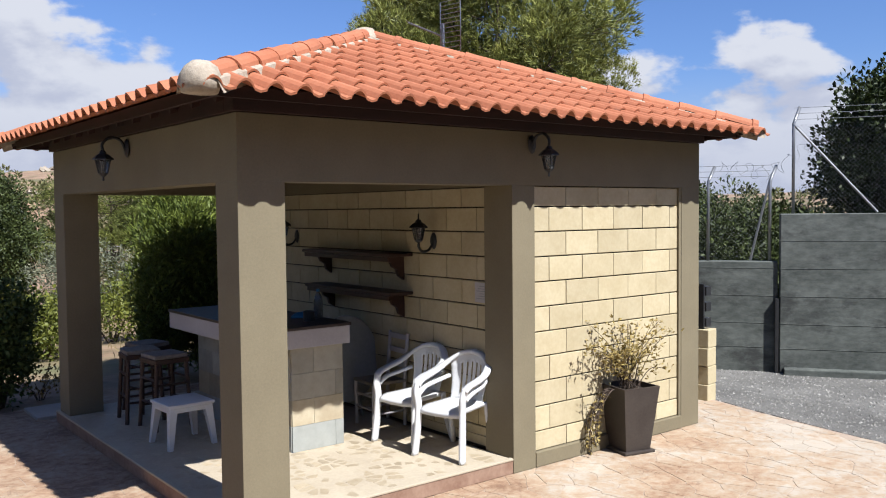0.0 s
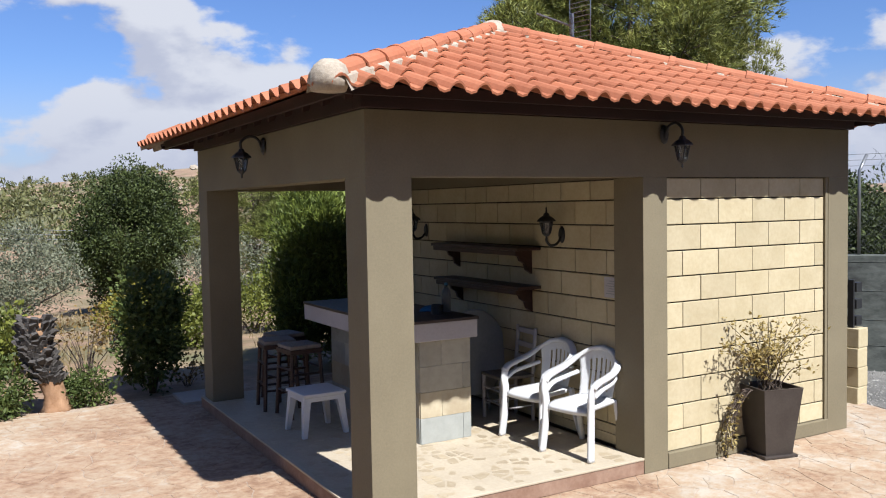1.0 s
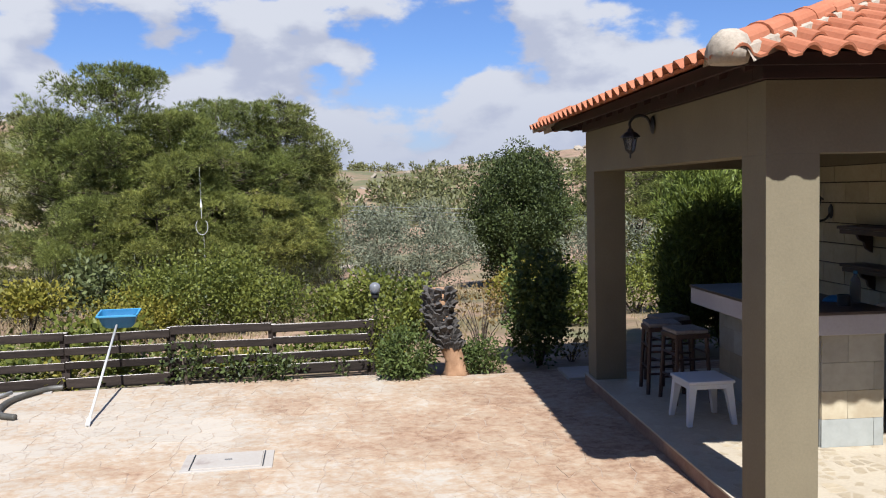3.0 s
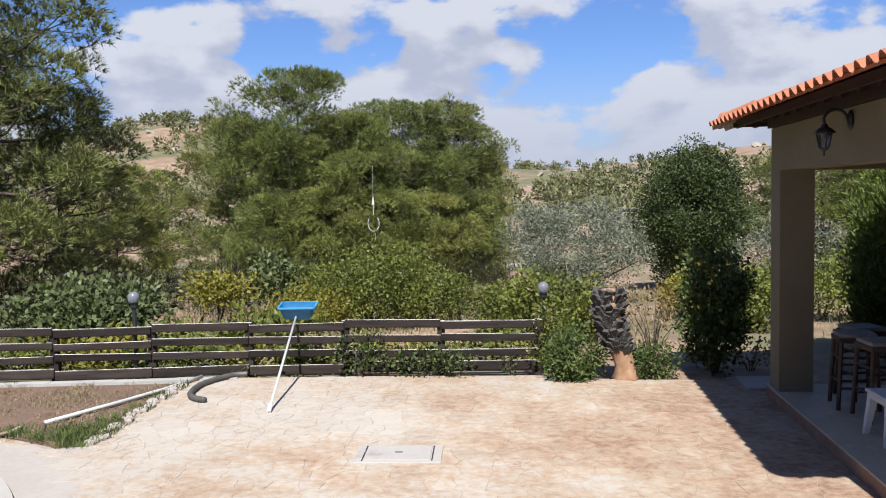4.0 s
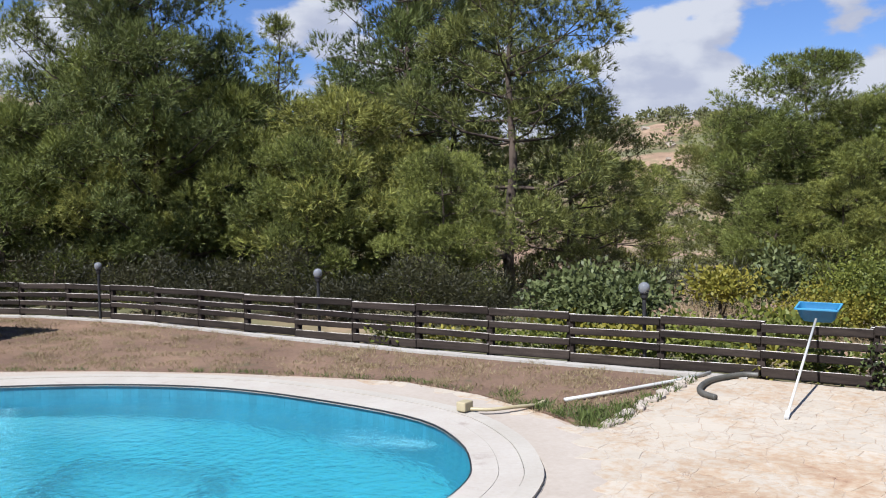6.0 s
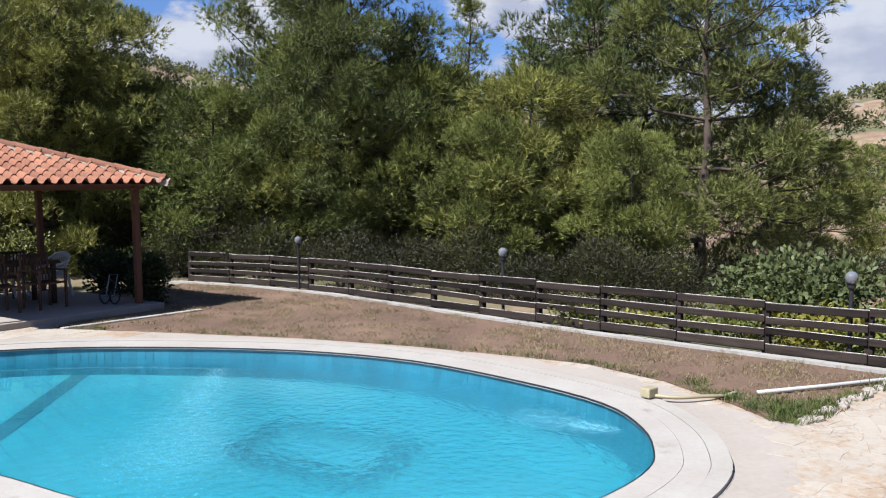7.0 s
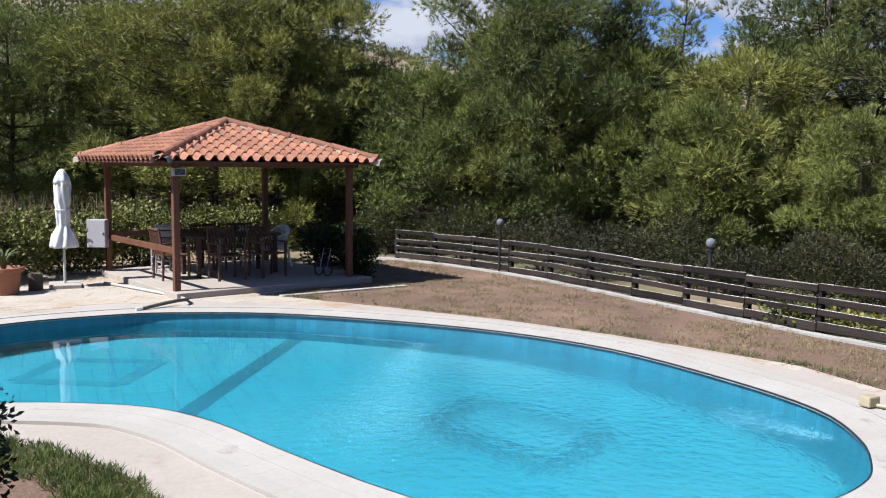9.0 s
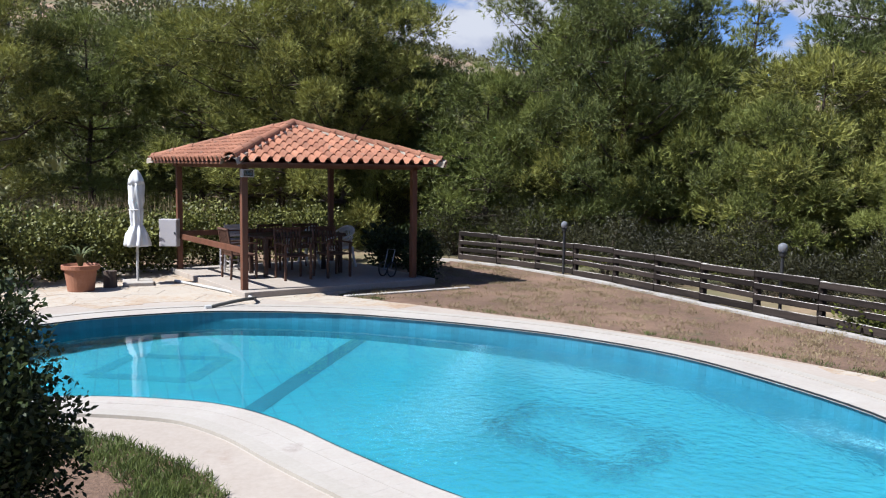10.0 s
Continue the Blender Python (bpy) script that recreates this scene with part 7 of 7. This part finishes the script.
rows = [[bm.verts.new((-0.21 + 0.42 * i / g, 0.02 + 0.23 * j / 6, 0.02 - 0.18 * (1 - (2 * i / g - 1) ** 8) * (1 - (2 * j / 6 - 1) ** 6))) for i in range(g + 1)] for j in range(7)]
for a, b in zip(rows, rows[1:]):
    for k in range(g):
        bm.faces.new((a[k], a[k + 1], b[k + 1], b[k]))
bm.transform(Matrix.Translation(top) @ pose(0, 0.0, 0.09, 10, 0, 4))
part("net_bag", bm, M_BLUE, net, "blue mesh bag", True)

def edge_stone(x, y, r, turn, seed):
    """A broken pale stone set along the edge of the lawn."""
    rnd = random.Random(seed)
    bm = bmesh.new()
    rings = []
    for z, q in ((-0.03, 1.0), (0.022, 0.97), (0.036, 0.78)):
        rings.append([(r * q * (1 + 0.22 * math.sin(2.3 * k + seed)) * math.cos(6.283 * k / 9), 0.7 * r * q * (1 + 0.2 * math.cos(1.9 * k + seed)) * math.sin(6.283 * k / 9), z + rnd.uniform(-0.005, 0.005)) for k in range(9)])
    vs = [[bm.verts.new(p) for p in ring] for ring in rings]
    for a, b in zip(vs, vs[1:]):
        for k in range(9):
            bm.faces.new((a[k], a[(k + 1) % 9], b[(k + 1) % 9], b[k]))
    bm.faces.new(vs[-1])
    bm.faces.new(vs[0][::-1])
    ob = tagged(new("edge_stone", link_mesh("edge_stone", bm, M_PALE)), "pale broken stone along the edge of the lawn", "stone", "stones along the lawn")
    ob.matrix_world = pose(x, y, 0, 0, 0, turn)
    return ob


for k in range(13):
    edge_stone(-6.36 - 0.012 * k + 0.03 * math.sin(k * 2.1), 2.2 + 0.19 * k + 0.03 * math.cos(k * 3.3), 0.07 + 0.03 * math.sin(k * 1.7) ** 2, 90 + 35 * math.sin(k * 5.0), k)

hz = thing("suction_hose", -6.05, 3.9, 0, 0, "short grey ribbed hose lying by the fence", "hose")
line = spline([(0.14, -0.16, 0.03), (-0.02, -0.08, 0.035), (-0.14, 0.12, 0.035), (-0.2, 0.5, 0.035), (-0.14, 0.8, 0.035), (0.0, 1.05, 0.04), (0.15, 1.12, 0.04)], 14)
part("hose", tubed(line, [0.03 + 0.004 * (k % 2) for k in range(len(line))], 9), M_GREYPIPE, hz, smooth=True)
ph = thing("cream_hose", -7.6, 1.85, 0, 0, "cream hose lying from the pool to the lawn", "hose")
part("hose", tubed(spline([(-0.1, 0.02, 0.05), (0.1, 0.12, 0.05), (0.25, 0.35, 0.05), (0.3, 0.62, 0.02), (0.3, 0.82, 0.02)], 8), 0.019, 9), M_HOSE, ph, smooth=True)
part("float", boxed(-0.17, -0.06, -0.07, 0.07, 0.035, 0.13, 0.015), M_HOSE, ph, "cream float")
wp = thing("white_pipe", -7.14, 2.85, 0, 0, "white plastic pipe lying across the lawn", "pipe")
part("pipe", tubed([(-0.02, -0.02, 0.02), (0.3, 0.76, 0.02), (0.55, 1.45, 0.02), (0.72, 2.05, 0.03)], 0.021, 10), M_WHITEPIPE, wp, smooth=True)


def garden_lamp(x, y, z, label):
    ob = thing("garden_lamp", x, y, land(x, y), 0, label, "lamp", "globe lamps along the fence")
    h = z - land(x, y)
    part("pole", tubed([(0, 0, 0), (0, 0, h - 0.08)], 0.025, 10), M_BLACK, ob)
    part("collar", lathe(bmesh.new(), [(0.03, h - 0.14), (0.045, h - 0.12), (0.05, h - 0.075), (0.06, h - 0.07)], 14), M_BLACK, ob)
    part("globe", lathe(bmesh.new(), [(0.04, h - 0.076), (0.062, h - 0.05), (0.074, h), (0.063, h + 0.043), (0.034, h + 0.066), (0.0, h + 0.074)], 20), M_GLOBE, ob, "smoky globe", True)
    return ob


garden_lamp(*at_az(-0.35, 10.75), 0.97, "garden lamp with a smoky globe behind the fence end")
garden_lamp(*at_az(26.3, 11.0), 0.98, "garden lamp with a smoky globe behind the fence")
garden_lamp(*at_az(47.4, 13.6), 1.02, "garden lamp with a smoky globe behind the fence")
garden_lamp(*at_az(60.8, 17.6), 1.0, "garden lamp with a smoky globe behind the fence")
step = thing("door_step", 0.02, 4.78, -0.02, 0, "small pale concrete step beside the bar shelter", "step")
part("slab", boxed(-0.2, 0.3, -0.3, 0.3, 0, 0.05, 0.008), M_PALE, step)

mast = thing("aerial_mast", *at_az(-39.3, 10.2), 0, 232, "television aerial mast with a grid reflector behind the roof", "aerial")
part("mast", tubed([(0, 0, -0.05), (0, 0, 4.35)], 0.018, 8), M_METAL, mast)
part("boom", tubed([(-0.02, 0, 4.2), (-0.25, -0.42, 4.42)], 0.012, 6), M_METAL, mast)
for k in range(12):
    p = Vector((-0.02, 0, 4.2)).lerp(Vector((-0.25, -0.42, 4.42)), 0.15 + k * 0.075)
    part("element", tubed([p + Vector((-0.05, 0.03, -0.02)), p + Vector((0.05, -0.03, 0.02))], 0.003, 4), M_METAL, mast)
for k in range(12):
    z = 4.0 + k * 0.055
    bow = 0.1 * (abs(k - 5.5) / 5.5) ** 2
    part("grid_rod", tubed([(0.06 - bow, -0.03, z), (0.26 - bow, 0.2, z)], 0.004, 4), M_METAL, mast)
for u in (0.06, 0.26):
    part("grid_side", tubed(spline([(u - 0.1, -0.03 if u < 0.1 else 0.2, 4.0), (u, -0.03 if u < 0.1 else 0.2, 4.3), (u - 0.1, -0.03 if u < 0.1 else 0.2, 4.6)], 6), 0.006, 5), M_METAL, mast)
lines = thing("power_lines", *at_az(-14.0, 44), 0, 0, "overhead power cables across the valley", "cables")
c0 = Vector((*at_az(-14.0, 44), 0))
for k in range(4):
    a, b = Vector((*at_az(2, 46), 0.9 + 0.22 * k)), Vector((*at_az(-34, 50), 0.35 + 0.24 * k))
    mid = (a + b) / 2 - Vector((0, 0, 0.35))
    part("cable", tubed([p - c0 for p in spline([a, mid, b], 10)], 0.016, 4), M_METAL, lines)
for nm, az, d, h in (("line_pole", 2, 46, 3.2), ("line_pole", -34, 50, 2.6)):
    x, y = at_az(az, d)
    ob = thing(nm, x, y, land(x, y) - 0.1, 0, "wooden pole carrying the cables", "pole")
    part("shaft", tubed([(0, 0, 0), (0, 0, h)], [0.11, 0.08], 8), M_BARK, ob)
x, y = at_az(11.1, 30)
hang = thing("hanging_rope", x, y, -0.2, 0, "white rope with a loop hanging in a pine", "rope")
part("rope", tubed([(0, 0, 3.4), (0, 0, 2.2)], 0.003, 6), M_FABRIC, hang)
part("knot", lathe(bmesh.new(), [(0.0, 2.0), (0.04, 2.05), (0.03, 2.15), (0.015, 2.3), (0.0, 2.35)], 10), M_FABRIC, hang)
part("loop", tubed([(0.2 * math.cos(a), 0.0, 1.4 + 0.28 * math.sin(a)) for a in (math.pi * (0.75 + 1.5 * k / 16) for k in range(17))], 0.008, 6), M_FABRIC, hang)
part("rope", tubed([(0, 0, 2.05), (0, 0, 1.68)], 0.008, 6), M_FABRIC, hang)
part("rope", tubed([(0.05, 0, 1.05), (0.06, 0, -0.1)], 0.004, 6), M_FABRIC, hang)

# ---- things at the gazebo ----
GM = pose(-18.534, -1.638, 0.095, 0, 0, 13.94)


def in_gz(x, y, z=0.0, turn=0.0):
    p = GM @ Vector((x, y, z))
    return p.x, p.y, p.z, turn + 13.94


def wooden_armchair(x, y, z, turn, label):
    ob = thing("wooden_armchair", x, y, z, turn, label, "chair", "wooden chairs at the gazebo table")
    part("seat", boxed(-0.23, 0.23, -0.22, 0.22, 0.41, 0.44, 0.008), M_DARKBROWN, ob)
    for s in (-1, 1):
        part("front_leg", boxed(s * 0.24 - 0.02, s * 0.24 + 0.02, -0.24, -0.2, 0, 0.62, 0.005), M_DARKBROWN, ob)
        part("rear_leg", tubed([(s * 0.24, 0.24, 0), (s * 0.24, 0.22, 0.43), (s * 0.24, 0.3, 0.9)], 0.022, 6), M_DARKBROWN, ob)
        part("armrest", boxed(s * 0.24 - 0.028, s * 0.24 + 0.028, -0.26, 0.25, 0.62, 0.645, 0.005), M_DARKBROWN, ob)
    part("top_rail", tubed([(-0.24, 0.3, 0.88), (0.24, 0.3, 0.88)], 0.025, 6), M_DARKBROWN, ob)
    for k in range(-3, 4):
        part("back_slat", tubed([(k * 0.06, 0.225, 0.45), (k * 0.06, 0.295, 0.87)], 0.014, 5), M_DARKBROWN, ob)
    return ob


M_DARKBROWN = surface("brown_garden_wood", (0.045, 0.02, 0.012), (0.1, 0.047, 0.027), 3, 30, 0.6, 0.3, 0.002)
x, y, z, tr = in_gz(0.0, 0.05)
gt = thing("garden_table", x, y, z, tr, "long dark wooden garden table under the gazebo", "table")
part("tabletop", boxed(-0.42, 0.42, -0.85, 0.85, 0.7, 0.735, 0.008), M_DARKWOOD, gt)
for k in range(6):
    part("top_slat", boxed(-0.4 + k * 0.135, -0.4 + k * 0.135 + 0.125, -0.84, 0.84, 0.736, 0.75, 0.003), M_DARKWOOD, gt)
for sx in (-1, 1):
    for sy in (-1, 1):
        part("leg", boxed(sx * 0.34 - 0.035, sx * 0.34 + 0.035, sy * 0.75 - 0.035, sy * 0.75 + 0.035, 0, 0.7, 0.006), M_DARKWOOD, gt)
first = None
for gx, gy, turn in ((0.15, -1.12, 178), (0.74, -0.35, 88), (0.76, 0.42, 96), (-0.72, -0.3, -88), (-0.7, 0.45, -94)):
    x, y, z, tr = in_gz(gx, gy, 0, turn)
    if first is None:
        first = wooden_armchair(x, y, z, tr, "brown wooden garden armchair at the table")
    else:
        copy_thing(first, pose(x, y, z, 0, 0, tr))
x, y, z, tr = in_gz(-0.45, 1.2, 0, 20)
copy_thing(chair, pose(x, y, z, 0, 0, tr))
x, y, z, tr = in_gz(-1.15, 0.75, 0, -60)
copy_thing(chair, pose(x, y, z, 0, 0, tr))
x, y, z, tr = in_gz(-0.95, -0.85, 0, -100)
ladder_chair(x, y, z, tr, M_WHITEPAINT, "white-painted slatted chair under the gazebo", "slatted_chair")
x, y, z, tr = in_gz(1.68, -1.62, 1.88, 180)
fl_ = thing("floodlight", x, y, z, tr, "white floodlight on the gazebo post", "floodlight")
part("housing", boxed(-0.14, -0.02, -0.1, 0.1, -0.06, 0.07, 0.012), M_WHITEPAINT, fl_)
part("lens", boxed(-0.15, -0.141, -0.08, 0.08, -0.045, 0.05), M_GLASS, fl_)
part("bracket", boxed(-0.03, 0.015, -0.03, 0.03, -0.02, 0.02), M_BLACK, fl_)
x, y, z, tr = in_gz(-GP + 0.06, -GP - 0.06, 0.45, 140)
mb = thing("meter_box", x, y, z, tr, "white metal switch box on the gazebo post", "switch box")
part("box", boxed(-0.16, 0.0, -0.05, 0.3, 0, 0.52, 0.012), M_WHITEPAINT, mb)
part("door", boxed(-0.166, -0.161, -0.035, 0.285, 0.015, 0.505), M_WHITEPAINT, mb)
part("latch", boxed(-0.175, -0.166, -0.02, 0.0, 0.24, 0.28), M_BLACK, mb)
wheel = thing("hose_reel", -17.55, -0.1, 0.095, 35, "small black wheeled hose reel on the gazebo floor", "hose reel")
for s in (-1, 1):
    part("wheel", tubed([(s * 0.1, 0.13 * math.cos(a), 0.145 + 0.13 * math.sin(a)) for a in (2 * math.pi * k / 18 for k in range(19))], 0.014, 6), M_BLACK, wheel)
    part("spoke", tubed([(s * 0.1, -0.12, 0.145), (s * 0.1, 0.12, 0.145)], 0.006, 4), M_METAL, wheel)
part("axle", tubed([(-0.1, 0, 0.145), (0.1, 0, 0.145)], 0.02, 8), M_METAL, wheel)
part("handle", tubed([(-0.08, 0, 0.145), (-0.08, 0.12, 0.5), (0.08, 0.12, 0.5), (0.08, 0, 0.145)], 0.009, 6), M_METAL, wheel)

um = thing("closed_umbrella", -18.42, -4.4, -0.01, 0, "closed white garden umbrella in a concrete base", "umbrella")
part("base_plate", boxed(-0.3, 0.3, -0.25, 0.25, 0, 0.07, 0.012), M_COPING, um, "pale concrete base")
part("pole", tubed([(0, 0, 0.06), (0, 0, 1.98)], 0.022, 10), M_WHITEPIPE, um)
fold = lambda a, z: 1 + 0.16 * math.sin(8 * a + 2 * math.sin(z * 4)) + 0.06 * math.sin(3 * a + z * 5)
part("canopy", lathe(bmesh.new(), [(0.2, 0.68), (0.205, 0.72), (0.17, 0.9), (0.115, 1.0), (0.09, 1.06), (0.1, 1.15), (0.11, 1.3), (0.1, 1.34), (0.125, 1.45), (0.125, 1.7), (0.115, 1.78)], 48, wobble=fold), M_FABRIC, um, "furled white canvas", True)
part("top_cap", lathe(bmesh.new(), [(0.135, 1.75), (0.12, 1.84), (0.07, 1.95), (0.03, 2.0), (0.0, 2.01)], 32, wobble=lambda a, z: 1 + 0.08 * math.sin(6 * a)), M_FABRIC, um, "", True)
part("tie", tubed([(0.12 * math.cos(a), 0.12 * math.sin(a), 1.32) for a in (2 * math.pi * k / 16 for k in range(17))], 0.01, 5), M_FABRIC, um)
tp = thing("terracotta_pot", -17.85, -5.3, -0.01, 0, "terracotta pot with a small spiky plant", "flower pot")
part("pot", lathe(bmesh.new(), [(0.2, 0), (0.21, 0.02), (0.215, 0.06), (0.255, 0.36), (0.29, 0.365), (0.3, 0.38), (0.3, 0.44), (0.28, 0.445), (0.25, 0.4), (0.0, 0.4)], 28), M_TERRA, tp, smooth=False)
for k in range(16):
    a, l_ = k * 2.4, 0.16 + 0.14 * ((k * 7) % 5) / 5
    part("leaf", flat_bar(spline([(0.02 * math.cos(a), 0.02 * math.sin(a), 0.4), (0.5 * l_ * math.cos(a), 0.5 * l_ * math.sin(a), 0.42 + l_), (1.1 * l_ * math.cos(a), 1.1 * l_ * math.sin(a), 0.42 + 1.2 * l_)], 3), 0.035, 0.008), M_FIG, tp)
lg = thing("cut_log", -18.15, -4.85, -0.01, 0, "short cut log standing by the hedge", "log")
part("log", lathe(bmesh.new(), [(0.115, 0), (0.11, 0.1), (0.105, 0.29), (0.0, 0.295)], 16, wobble=lambda a, z: 1 + 0.06 * math.sin(4 * a)), M_BARK, lg)
gh = thing("hose_end", -15.7, -3.0, 0, 0, "grey hose end with a coupling at the pool edge", "hose")
part("hose", tubed(spline([(-0.45, 0.25, 0.03), (-0.1, 0.22, 0.07), (0.12, 0.02, 0.09), (0.26, -0.3, 0.06), (0.34, -0.5, 0.03)], 8), 0.026, 8), M_GREYPIPE, gh, smooth=True)
part("coupling", tubed([(0.33, -0.47, 0.035), (0.36, -0.56, 0.03)], 0.036, 8), M_WHITEPIPE, gh)
dh = thing("deck_hose", -16.0, -3.1, 0, 0, "pale hose lying from the gazebo to the pool", "hose")
part("hose", tubed(spline([(-2.5, -0.67, 0.026), (-2.0, -0.42, 0.026), (-1.0, 0.04, 0.026), (-0.15, 0.35, 0.026)], 8), 0.024, 8), M_WHITEPIPE, dh, smooth=True)


def bubble_plume(line, wide, count, seed):
    """Fine air bubbles under water, drifting off a jet in the wall."""
    rs = np.random.RandomState(seed)
    pts = np.array(line)
    t = rs.rand(count) ** 0.8 * (len(pts) - 1)
    i = np.minimum(t.astype(int), len(pts) - 2)
    f = (t - i)[:, None]
    c = pts[i] * (1 - f) + pts[i + 1] * f
    sp = 0.06 + wide * t / (len(pts) - 1)
    c = c + rs.normal(size=(count, 3)) * sp[:, None] * np.array((1, 1, 0.35))
    c[:, 2] = np.clip(c[:, 2], -0.6, -0.15)
    me = leaf_mesh("bubbles", c, rs.normal(size=(count, 3)), 0.009, 0.008, M_BUBBLE, seed, 1, 0.8, 0.0)
    tagged(new("bubbles", me), "fine white air bubbles drifting in the pool water", "bubbles", kind="stuff")


bubble_plume([(-12.6, -0.35, -0.3), (-11.4, -1.1, -0.27), (-10.2, -1.75, -0.25), (-9.2, -2.3, -0.22)], 0.32, 20000, 61)
bubble_plume([(-7.6, 1.22, -0.2), (-8.0, 1.12, -0.21), (-8.6, 1.0, -0.25)], 0.1, 5000, 62)

ladder_chair(-19.55, -2.56, 0.095, 100, M_WHITEPAINT, "white-painted ladder-back wooden chair at the gazebo post")

# ---- the many pieces: crazy stone of the paving and of the shelter floor ----
def ragged(poly):
    """The outline with its edges bent, the same way for both neighbours."""
    out = []
    for a, b in zip(poly, poly[1:] + poly[:1]):
        out.append(a)
        if (b - a).length > 0.06:
            for f in (0.33, 0.67):
                # nodes run the same way from either side
                p = a.lerp(b, f)
                v = noise.noise_vector((p.x * 6, p.y * 6, 3.0))
                out.append(p + Vector((v.x, v.y)) * 0.016)
    return out


def lay_paving():
    rest = bmesh.new()
    made = []
    blocked = offset(pool_line, 0.98)
    back = PAVED[:10]
    for c, poly in cells(-11.5, 6.2, -6.2, 5.4, 0.25, 21, 1.15, 1.25) + cells(-21.5, -11.9, -9.0, 0.4, 0.45, 22, 1.1):
        if not inside(tuple(c), PAVED) or inside(tuple(c), blocked):
            continue
        if -10.8 < c.x < -7.3 and c.y < -3.2:
            continue
        if 0.3 < c.x < 4.5 and 0.3 < c.y < 3.9:
            continue
        if any(not inside(tuple(p), PAVED) for p in poly):
            for a, b in zip(PAVED, PAVED[1:] + PAVED[:1]):
                a, b = Vector(a), Vector(b)
                t = (b - a).normalized()
                out = Vector((t.y, -t.x)) * (1 if area(PAVED) > 0 else -1)
                mid = (a + b) / 2
                if (mid - c).length < (b - a).length / 2 + 1.0:
                    q = clip(poly, a, out)
                    if len(q) > 2 and inside_convex(c, a, out):
                        poly = q
        poly = ragged(poly)
        if len(poly) > 2:
            made.append((c, poly))
    made.sort(key=lambda cp: (cp[0] - Vector((-2.5, 2.0))).length)
    for k, (c, poly) in enumerate(made):
        z = random.uniform(-0.003, 0.0)
        if k < 300:
            part("paving_stone", stone_bm(bmesh.new(), poly, -0.0075, z, 0.0012 + 0.0022 * random.random(), 0.0025), M_DECK, pavement)
        else:
            stone_bm(rest, poly, -0.0075, z, 0.0012 + 0.0022 * random.random(), 0.0025)
    ob = part("paving_fill", rest, M_DECK, pavement)
    tagged(ob, kind="stuff")


def inside_convex(c, a, out):
    return (c - a).dot(out) <= 0


def lay_floor():
    rest = bmesh.new()
    n = 0
    for c, poly in cells(0.02, 2.34, 0.06, 4.25, 0.125, 5, 1.1, 1.4):
        if not (0.03 < c.x < 2.33 and 0.07 < c.y < 4.22):
            continue
        for a, o in ((Vector((-0.01, 0)), Vector((-1, 0))), (Vector((2.345, 0)), Vector((1, 0))), (Vector((0, 0.045)), Vector((0, -1))), (Vector((0, 4.28)), Vector((0, 1)))):
            poly = clip(poly, a, o)
        if len(poly) < 3 or random.random() < 0.42:
            continue
        if c.y < 1.35 and n < 140:
            n += 1
            part("floor_stone", stone_bm(bmesh.new(), poly, 0.112, 0.1172, 0.009 + 0.02 * random.random(), 0.002), M_SLAB, floor_slab)
        else:
            stone_bm(rest, poly, 0.112, 0.1172, 0.009 + 0.02 * random.random(), 0.002)
    tagged(part("broken_stone_fill", rest, M_SLAB, floor_slab), kind="stuff")


lay_paving()
lay_floor()
